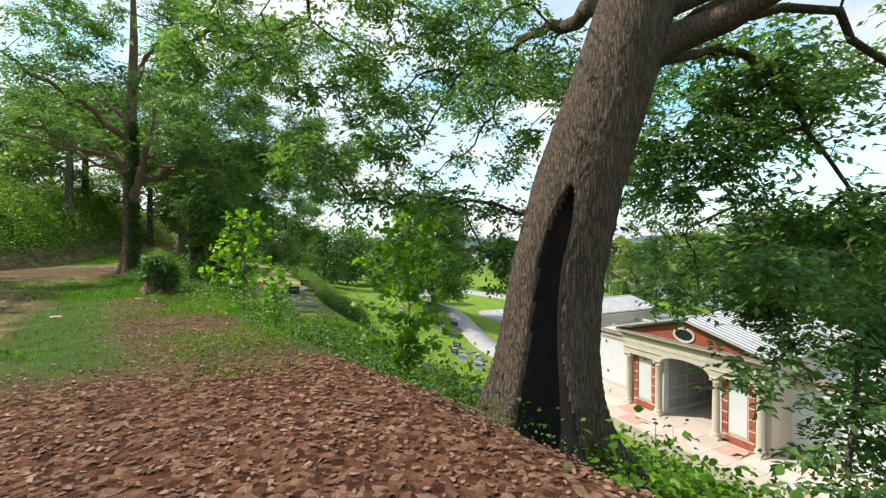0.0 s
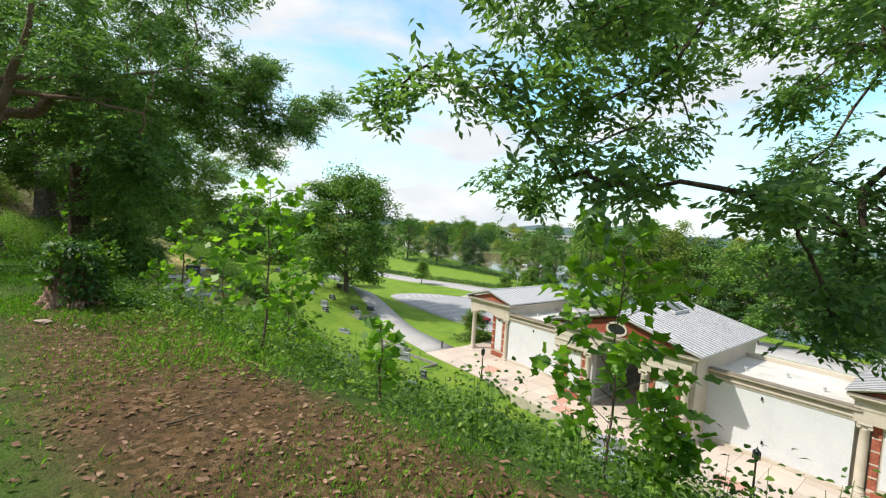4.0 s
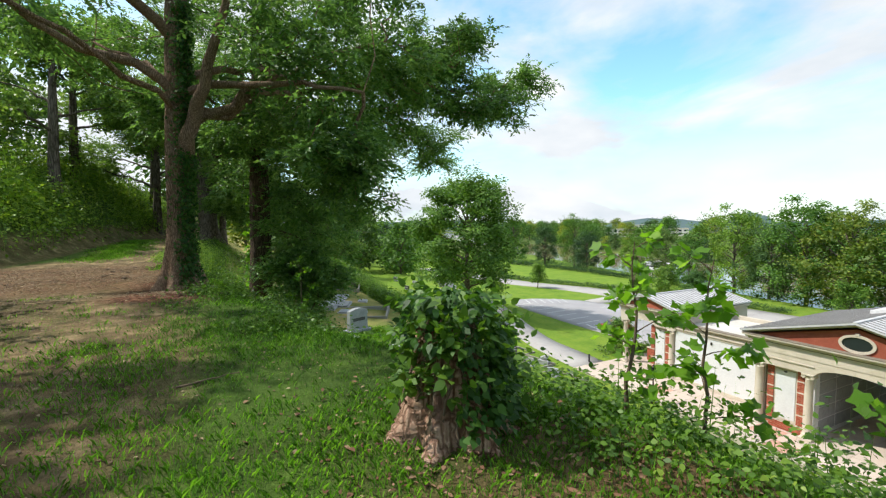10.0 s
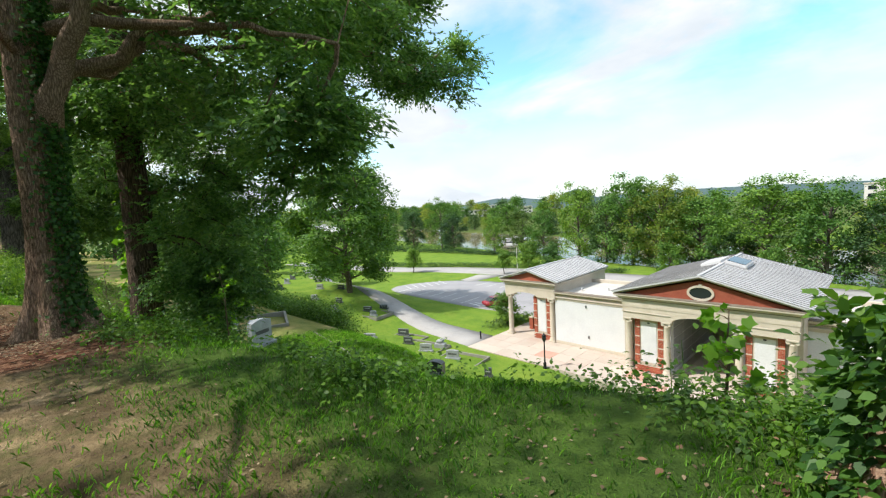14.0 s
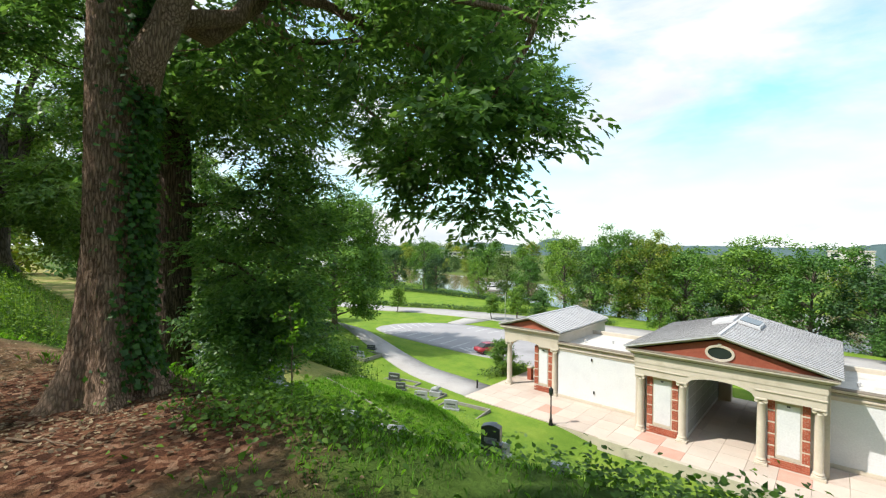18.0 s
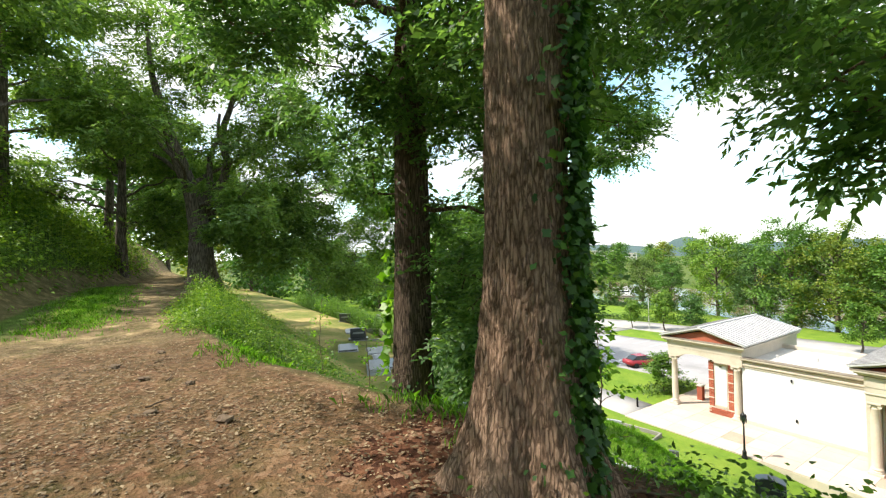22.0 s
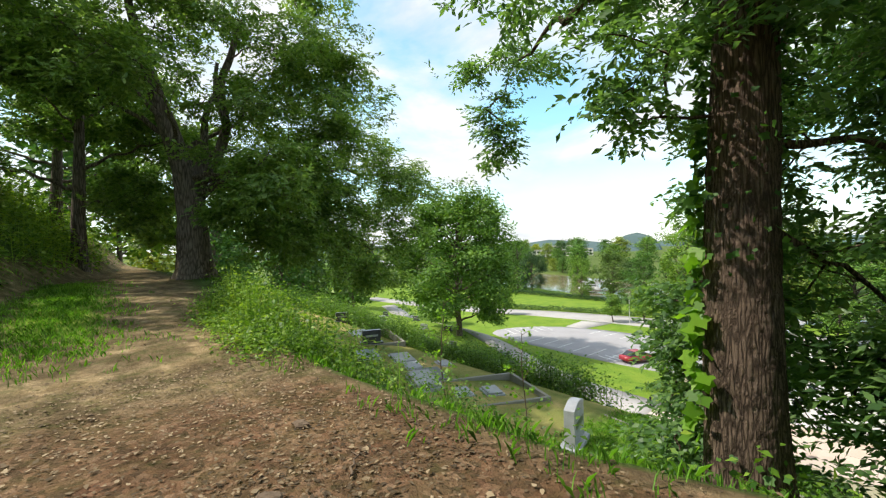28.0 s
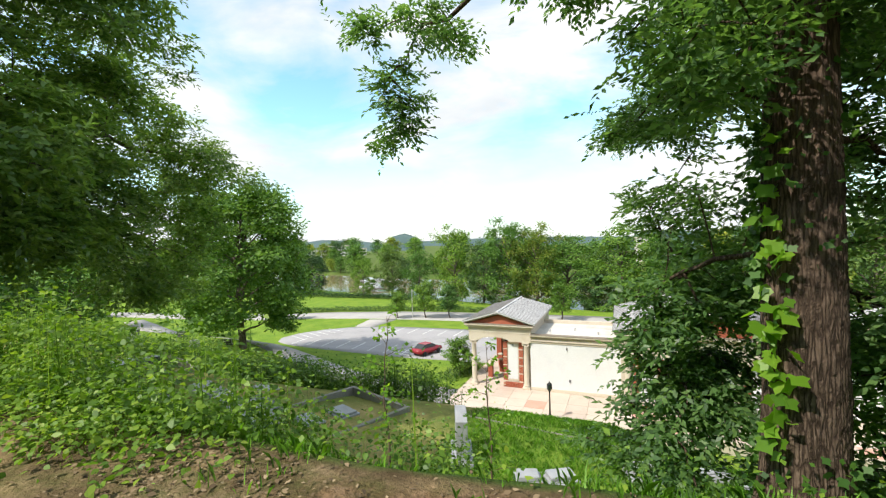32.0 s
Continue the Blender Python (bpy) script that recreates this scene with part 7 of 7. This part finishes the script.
# ---------------------------------------------------------------- lamps, bollard, car, boat
def street_lamp(x, y, z):
    top = empty("street_lamp", x, y, z)
    tagged(top, "black iron lamp post with a glass lantern", "street lamp", "terrace lamps")
    part("base", lathe([(0.20, 0), (0.20, 0.12), (0.15, 0.18), (0.13, 0.45), (0.15, 0.5), (0.09, 0.62)], 14), M_IRON, top, "", True)
    part("pole", lathe([(0.075, 0.55), (0.06, 1.6), (0.05, 2.5), (0.09, 2.55), (0.05, 2.62)], 12), M_IRON, top, "", True)
    part("globe", lathe([(0.09, 2.62), (0.17, 2.75), (0.20, 2.95), (0.17, 3.10), (0.08, 3.20)], 16), M_GLASS, top, "smoky glass globe", True)
    part("collar", lathe([(0.05, 2.58), (0.13, 2.62), (0.10, 2.67)], 14), M_IRON, top)
    for k in range(4):
        a = k * math.pi / 2
        bm = box(-0.012, 0.012, 0.165, 0.215, 2.64, 3.12)
        bm.transform(Matrix.Rotation(a, 4, "Z"))
        part("cage_bar", bm, M_IRON, top)
    part("cap", lathe([(0.21, 3.10), (0.17, 3.18), (0.06, 3.27), (0.02, 3.38), (0.015, 3.42)], 16), M_IRON, top, "", True)


street_lamp(-29.75, 30.1, gz(-29.75, 30.1) - 0.02)
street_lamp(-6.6, 30.15, FLOOR + 0.08)
bo = empty("bollard", -40.3, 33.4, gz(-40.3, 33.4))
tagged(bo, "short black iron bollard at the end of the lane", "bollard")
part("post", lathe([(0.09, -0.1), (0.09, 0.75), (0.11, 0.78), (0.11, 0.84), (0.05, 0.95)], 12), M_IRON, bo, "", True)


def car(x, y, rz):
    z = lot_z(x, y)
    top = empty("car", x, y, z, rz)
    tagged(top, "dark red parked car in the car park", "car")
    prof = [(-2.1, 0.35), (2.1, 0.35), (2.15, 0.7), (1.95, 0.85), (1.1, 0.95), (-1.6, 0.98), (-2.1, 0.95), (-2.18, 0.6)]
    bm = prism(prof, -0.87, 0.87)
    bmesh.ops.bevel(bm, geom=bm.edges[:], offset=0.07, segments=2, affect="EDGES")
    part("body", bm, M_RED_CAR, top, "", True)
    bm = prism([(1.15, 0.93), (0.45, 1.45), (-1.0, 1.47), (-1.75, 0.96)], -0.74, 0.74)
    bmesh.ops.bevel(bm, geom=bm.edges[:], offset=0.06, segments=2, affect="EDGES")
    part("cabin", bm, M_GLASS, top, "dark windows")
    part("roof_panel", box(-0.95, 0.4, -0.66, 0.66, 1.44, 1.49, 0.02), M_RED_CAR, top)
    for sx in (-1.3, 1.35):
        for sy in (-0.86, 0.86):
            w = empty("wheel", sx, sy, 0.32)
            w.parent = top
            bm = lathe([(0.20, -0.10), (0.32, -0.09), (0.32, 0.09), (0.20, 0.10)], 18)
            bm.transform(Matrix.Rotation(math.pi / 2, 4, "X"))
            part("tyre", bm, M_TYRE, w)
            bm = lathe([(0.19, -0.08), (0.19, 0.08)], 14)
            bm.transform(Matrix.Rotation(math.pi / 2, 4, "X"))
            part("rim", bm, M_TIN, w)
    for sy in (-0.6, 0.6):
        part("headlight", box(2.06, 2.14, sy - 0.17, sy + 0.17, 0.66, 0.80, 0.02), M_GLASS, top)


car(-48.6, 47.0, 70)


def boat_at(x, y, rz):
    top = empty("houseboat", x, y, -16.1, rz)
    tagged(top, "white pontoon boat with a roof on the river", "boat")
    for s in (-1.1, 1.1):
        bm = lathe([(0.02, 0), (0.35, 0.6), (0.35, 7.4), (0.02, 8)], 12)
        bm.transform(pose(-4, s, 0.1, 0, 90, 0))
        part("pontoon", bm, M_WHITE_PAINT, top)
    part("deck", box(-4, 4, -1.5, 1.5, 0.4, 0.6, 0.03), M_WHITE_PAINT, top)
    part("cabin", box(-2.2, 2.6, -1.2, 1.2, 0.6, 1.7, 0.05), M_WHITE_PAINT, top)
    part("window_band", box(-2.0, 2.4, -1.23, 1.23, 1.05, 1.5), M_GLASS, top)
    part("roof", box(-3.4, 3.4, -1.5, 1.5, 2.5, 2.65, 0.04), M_WHITE_PAINT, top)
    for sx in (-3.2, 3.2):
        for sy in (-1.35, 1.35):
            part("roof_post", box(sx - 0.04, sx + 0.04, sy - 0.04, sy + 0.04, 0.6, 2.5), M_TIN, top)


boat_at(-113, 137, 20)
jetty = empty("jetty", -104, 128, -16.1, 25)
tagged(jetty, "timber boat shelter on posts at the river's edge", "jetty")
part("deck", box(-4, 4, -1.5, 1.5, 0.5, 0.7), M_TIMBER, jetty)
part("roof", prism([(-4.6, 3.2), (4.6, 3.2), (0, 4.3)], -2, 2), M_TIN, jetty)
for sx in (-3.8, 3.8):
    for sy in (-1.4, 1.4):
        part("post", box(sx - 0.1, sx + 0.1, sy - 0.1, sy + 0.1, -1, 3.3), M_TIMBER, jetty)


# ---------------------------------------------------------------- hedges and far trees
def hedge(pts, h, w, label, seed):
    g = np.random.default_rng(seed)
    P = np.array(pts, float)
    s = np.r_[0, np.cumsum(np.hypot(*np.diff(P, axis=0).T))]
    k = int(s[-1] * 42 * h)
    t = g.uniform(0, s[-1], k)
    x = np.interp(t, s, P[:, 0]) + g.uniform(-w / 2, w / 2, k)
    y = np.interp(t, s, P[:, 1]) + g.uniform(-w / 2, w / 2, k)
    z = ground_z(x, y) + g.uniform(0.0, 1, k) ** 0.6 * h * (1 + 0.1 * np.sin(t * 0.9))
    V, I = spray(np.stack([x, y, z], -1), 4, 0.16, 0.26, "diamond", g)
    return tagged(big_mesh("hedge", V, I, M_FAR_C), label, "hedge", kind="stuff")


hedge([(-112, 67.5), (-96, 72.0), (-84, 77.5), (-68, 82), (-56, 83.6), (-45, 84.3)], 1.0, 1.6, "long clipped dark green hedge beside the road", 101)
hedge([(-145, 97), (-118, 102.5), (-90, 103), (-78, 102)], 1.3, 1.8, "dark green hedge at the top of the river bank", 102)
hedge([(-42.2, 37.4), (-41.0, 39.5), (-40.8, 44)], 0.9, 1.6, "clipped green shrubs beside the mausoleum", 103)
hedge([(5.5, 39), (6.0, 46)], 0.9, 1.6, "clipped green shrubs beside the mausoleum", 104)


def far_tree_data(seed, h, mat, spreadness=0.42, clumps=150, leaf=0.55, per=9, low=0.12):
    """Meshes for a tree seen from afar, foot at the origin."""
    g = np.random.default_rng(seed)
    st = np.c_[np.cumsum(g.normal(0, 0.1, 8)), np.cumsum(g.normal(0, 0.1, 8)), np.linspace(-0.8, h * 0.8, 8), np.linspace(h * 0.026, h * 0.004, 8)]
    paths = [st]
    lobes = []
    n = 15 + int(h / 2)
    for k in range(n):
        u = low + (0.92 - low) * (k + g.uniform(0, 0.8)) / n
        a = k * 2.4 + g.uniform(-0.4, 0.4)
        r = h * spreadness * math.sin(math.pi * min(0.97, 0.22 + 0.72 * u)) ** 0.8 * g.uniform(0.55, 0.95) * 0.72
        z = h * u
        p0 = np.array([np.interp(z * 0.7, st[:, 2], st[:, i]) for i in (0, 1)] + [z * 0.75])
        p1 = np.array([r * math.cos(a), r * math.sin(a), z + 0.06 * h])
        paths.append(curve_path(p0, p1, h * 0.010, h * 0.002, 0.05, g, 6))
        q = h * g.uniform(0.075, 0.135)
        lobes.append((*p1, q * 1.45, q * 1.45, q * 1.15, int(clumps / n)))
    lobes.append((0, 0, h * 0.9, h * 0.12, h * 0.12, h * 0.1, int(clumps / n)))
    V, F = tubes(paths, 6)
    stem = big_mesh("trunk", V, F, M_BARK_FAR, shade=True)
    tw, face = blob_points(lobes, g, 6, 0.6, 0.2)
    V, I = spray(tw, per, leaf * 0.7, leaf, "diamond", g, 0.1, face)
    crown = big_mesh("crown", V, I, mat)
    out = (stem.data, crown.data)
    bpy.data.objects.remove(stem)
    bpy.data.objects.remove(crown)
    return out


def plant_far(data, x, y, scale, rz, label, group, name="tree", dz=0.0):
    top = empty(name, x, y, gz(x, y) + dz, rz)
    top.scale = scale
    tagged(top, label, "tree", group)
    share("trunk", data[0], top)
    c = share("crown", data[1], top)
    c["kind"] = "stuff"
    return top


# the oak by the lane
OAK = far_tree_data(201, 19.5, M_FAR_A, 0.64, 3400, 0.46, 10, 0.13)
plant_far(OAK, -67.3, 33.3, (1, 1, 1), 40, "spreading oak beside the cemetery lane", "", "oak_tree")
kinds = [far_tree_data(210, 18, M_FAR_A, 0.50, 700, 0.55, 11, 0.06), far_tree_data(211, 19, M_FAR_B, 0.46, 700, 0.55, 11, 0.08), far_tree_data(212, 17, M_FAR_C, 0.52, 700, 0.55, 11, 0.04), far_tree_data(213, 20, M_FAR_A, 0.40, 680, 0.55, 11, 0.06)]
remote = [far_tree_data(214, 14, M_FAR_A, 0.5, 260, 1.0, 6, 0.05), far_tree_data(215, 14, M_FAR_B, 0.48, 260, 1.0, 6, 0.05), far_tree_data(216, 13, M_FAR_C, 0.55, 260, 1.0, 6, 0.05), far_tree_data(217, 15, M_FAR_A, 0.45, 260, 1.0, 6, 0.05)]
g = np.random.default_rng(220)


def bank_y(x, off):
    return off - 0.28 * (x + 60)


# near bank of the river
near = [(-96, 106, 0.5, 0), (-90, 113, 0.7, 2), (-76, 103, 0.6, 3), (-66, 105, 0.85, 0), (-57, 102, 0.75, 2), (-50, 101, 0.95, 0), (-43, 99, 0.9, 1), (-36, 101, 1.0, 0), (-29, 98, 0.72, 2), (-24, 99, 1.05, 3), (-15, 97, 0.95, 0), (-7, 96, 0.85, 2), (0, 94, 1.12, 0), (7, 90, 0.95, 1), (15, 87, 1.15, 2), (22, 88, 0.9, 0), (29, 82, 1.2, 3), (37, 80, 1.0, 0), (46, 74, 1.15, 1), (57, 66, 1.1, 0), (-118, 110, 0.62, 2), (-127, 113, 0.75, 0), (-140, 110, 0.7, 2), (-154, 105, 0.85, 0)]
for x, y, s, k in near:
    plant_far(kinds[k], x, y, (s * g.uniform(0.95, 1.25), s * g.uniform(0.95, 1.25), s * g.uniform(0.95, 1.38) * (0.8 if x > -30 else 1.0)), g.uniform(0, 360), "broad green tree on the near river bank", "trees on the river bank")
weeds("brush", "low green brush along the river bank", lambda x, y: np.exp(-((y - interp(x, [(-160, 104), (-100, 107), (-60, 100), (-20, 94), (20, 85), (60, 64)])) / 2.4) ** 2), (-150, 60, 58, 112), 7500, 0.42, 4, 0.5, 0.8, 3.4, "diamond", M_FAR_A, 69)
# far bank and the woods beyond, row behind row
for n_row, (off, step, low_s, high_s) in enumerate(((168, 12, 0.45, 1.0), (215, 20, 0.7, 1.15), (290, 34, 0.9, 1.3), (420, 60, 1.1, 1.5))):
    k = int((560 + 120 * n_row) / step)
    for i in range(k):
        x = -430 - 60 * n_row + i * step + g.uniform(-3, 3)
        if n_row < 2 and -151 < x < -128:
            continue
        y = bank_y(x, off) + g.uniform(-6, 6) * (1 + n_row)
        s = g.uniform(low_s, high_s)
        plant_far(remote[int(g.integers(0, 4))], x, y, (s * 1.2, s * 1.2, s), g.uniform(0, 360), "green tree on the far side of the river", "trees beyond the river")
# the western end of the cemetery
for x, y, s, k in ((-88, 45, 0.55, 0), (-104, 36, 0.9, 0), (-112, 28, 1.0, 2), (-118, 42, 1.0, 0), (-128, 33, 1.1, 3), (-138, 47, 1.0, 2), (-150, 40, 1.2, 0), (-165, 52, 1.2, 2), (-180, 70, 1.2, 0), (-190, 85, 1.2, 1), (-100, 20, 0.9, 3), (-120, 15, 1.0, 0), (-140, 20, 1.1, 2), (-95, 8, 0.9, 0), (-110, 2, 1.0, 1), (-85, -4, 1.0, 0), (-75, -8, 0.9, 3), (-160, 25, 1.2, 0)):
    plant_far(remote[k], x, y, (s, s, s), g.uniform(0, 360), "green tree at the far end of the cemetery", "cemetery trees")
# woods behind and uphill
for x, y, s, k in ((-66, -34, 1.0, 0), (-52, -42, 1.0, 2), (-38, -46, 1.1, 0), (-22, -46, 1.1, 3), (-6, -46, 1.1, 0), (10, -42, 1.1, 2), (26, -34, 1.1, 0), (34, -18, 1.1, 3), (38, 0, 1.1, 0), (36, 18, 1.1, 2), (-82, -28, 1.1, 2)):
    plant_far(remote[k], x, y, (s, s, s), g.uniform(0, 360), "green tree of the wood behind the path", "woodland trees")
# young trees by the road
YOUNG = far_tree_data(230, 5.6, M_FAR_A, 0.40, 420, 0.28, 9, 0.26)
for x, y, s in ((-88.0, 64.5, 1.0), (-66.6, 72.4, 0.95), (-61.0, 74.0, 1.25), (-56.2, 75.2, 1.15), (-34.5, 77.5, 1.2), (-6.0, 80, 1.1), (6, 79, 1.2), (-20, 80, 1.1)):
    plant_far(YOUNG, x, y, (s, s, s), g.uniform(0, 360), "young street tree with a thin stem", "young trees by the road")
plant_far(YOUNG, -41.2, 39.6, (0.9, 0.9, 0.72), 30, "round shrub tree beside the mausoleum", "")
POLE = empty("utility_pole", -63.5, 73.0, gz(-63.5, 73))
tagged(POLE, "thin grey lamp pole beside the road", "pole")
part("pole", lathe([(0.1, -0.3), (0.06, 6.0)], 8), M_TIN, POLE)
# distant hills, as ridges of far woods with bluish haze in their colour
for k, (x, y, L, h, rz) in enumerate(((-700, 900, 900, 26, -38), (-300, 1100, 900, 20, -15), (-420, 760, 120, 34, -20), (250, 900, 700, 22, 18), (40, 560, 160, 24, 5), (-1000, 500, 700, 24, -62))):
    bm = bmesh.new()
    n, rows_ = 60, []
    gg = np.random.default_rng(300 + k)
    prof = np.convolve(gg.uniform(0.75, 1.0, n + 9), np.ones(10) / 10, "valid")
    for i in range(n):
        u = -1 + 2 * i / (n - 1)
        hh = h * (1 - u * u) ** 0.6 * prof[i] + gg.uniform(0, 1.2)
        rows_.append([bm.verts.new((u * L / 2, v * L * 0.12, zz)) for v, zz in ((-1, -20), (-0.3, hh * 0.8), (0, hh), (1, -20))])
    for a, b in zip(rows_, rows_[1:]):
        for i in range(3):
            bm.faces.new((a[i], b[i], b[i + 1], a[i + 1]))
    ob = part("hill", bm, M_HILL_HAZED, None, "", True)
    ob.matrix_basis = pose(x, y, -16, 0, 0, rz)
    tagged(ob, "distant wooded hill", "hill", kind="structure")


def office(x, y, w, d, storeys, rz, label):
    z = gz(x, y)
    top = empty("office_building", x, y, z, rz)
    tagged(top, label, "building", "far buildings")
    H = storeys * 3.6
    part("wall", box(-w / 2, w / 2, -d / 2, d / 2, -4, H), M_OFFICE, top)
    part("roof", box(-w / 2 - 0.3, w / 2 + 0.3, -d / 2 - 0.3, d / 2 + 0.3, H, H + 0.6), M_COPING, top)
    n = max(3, int(w / 4.5))
    me = None
    for s in range(storeys):
        for i in range(n):
            bm = box(-1.5, 1.5, -0.05, 0.05, 0, 1.7)
            o = part("window", bm, M_GLASS, top) if me is None else share("window", me, top)
            me = me or o.data
            o.matrix_basis = Matrix.Translation((-w / 2 + (i + 0.5) * w / n, -d / 2 - 0.03, s * 3.6 + 1.0))


def by_sight(yaw, dist):
    return -10 - dist * math.sin(radians(yaw)), -3.6 + dist * math.cos(radians(yaw))


for yaw, dist, w, st in ((40.5, 470, 36, 2), (37.5, 520, 32, 3), (35.0, 520, 26, 2), (-0.6, 300, 17, 4), (-29.5, 470, 30, 3)):
    x, y = by_sight(yaw, dist)
    office(x, y, w, 20, st, yaw, "pale multi-storey building far beyond the river")

# ---------------------------------------------------------------- pieces: bricks and paving slabs
UNIT = bpy.data.meshes.new("brick")
bm = box(-0.5, 0.5, -0.5, 0.5, -0.5, 0.5)
bm.to_mesh(UNIT)
bm.free()
UNIT.materials.append(M_BRICK)


def brick_at(parent, x0, x1, y0, y1, z0, z1):
    o = share("brick", UNIT, parent, None)
    o.matrix_basis = OFF @ Matrix.LocRotScale(((x0 + x1) / 2, (y0 + y1) / 2, (z0 + z1) / 2), None, (x1 - x0, y1 - y0, z1 - z0))


for base, piers, levels, gap, y, z0, x0, x1 in PANELS:
    k = 0
    for c in range(4):
        za = z0 + 0.03 + c * 0.137
        n = round((x1 - x0) / 0.42)
        w = (x1 - x0) / n
        for i in range(n):
            o = 0.5 * w if c % 2 else 0
            xa, xb = x0 + i * w + o, min(x0 + (i + 1) * w + o, x1 + 0.01)
            if xa < x1 - 0.05:
                brick_at(base, xa + 0.006, xb - 0.006, y - 0.062, y + 0.1, za, za + 0.125)
    for core, xa, xb in piers:
        for k in range(levels):
            zb = z0 + 0.62 + k * gap + 0.05
            zt = zb + gap - 0.10
            rows_n = 5
            hh = (zt - zb) / rows_n
            for r in range(rows_n):
                if r % 2:
                    spans = [(xa, xb - 0.14), (xb - 0.13, xb)]
                else:
                    spans = [(xa, xa + 0.13), (xa + 0.14, xb)]
                for p, q in spans:
                    brick_at(core, p + 0.004, q - 0.004, y - 0.004, y + 0.1, zb + r * hh + 0.006, zb + (r + 1) * hh - 0.006)

SL, SLR = bpy.data.meshes.new("paving_slab"), bpy.data.meshes.new("paving_slab")
for me, m in ((SL, M_PAVE), (SLR, M_PAVE_RED)):
    bm = box(0.006, 0.994, 0.006, 0.994, -1, 0)
    bm.to_mesh(me)
    bm.free()
    me.materials.append(m)
for x0, y0, w, l, red in SLABS:
    o = share("paving_slab", SLR if red else SL, plat)
    o.matrix_basis = Matrix.LocRotScale((x0 - CX, y0 - 36.0, 0.0), None, (w, l, 0.12))
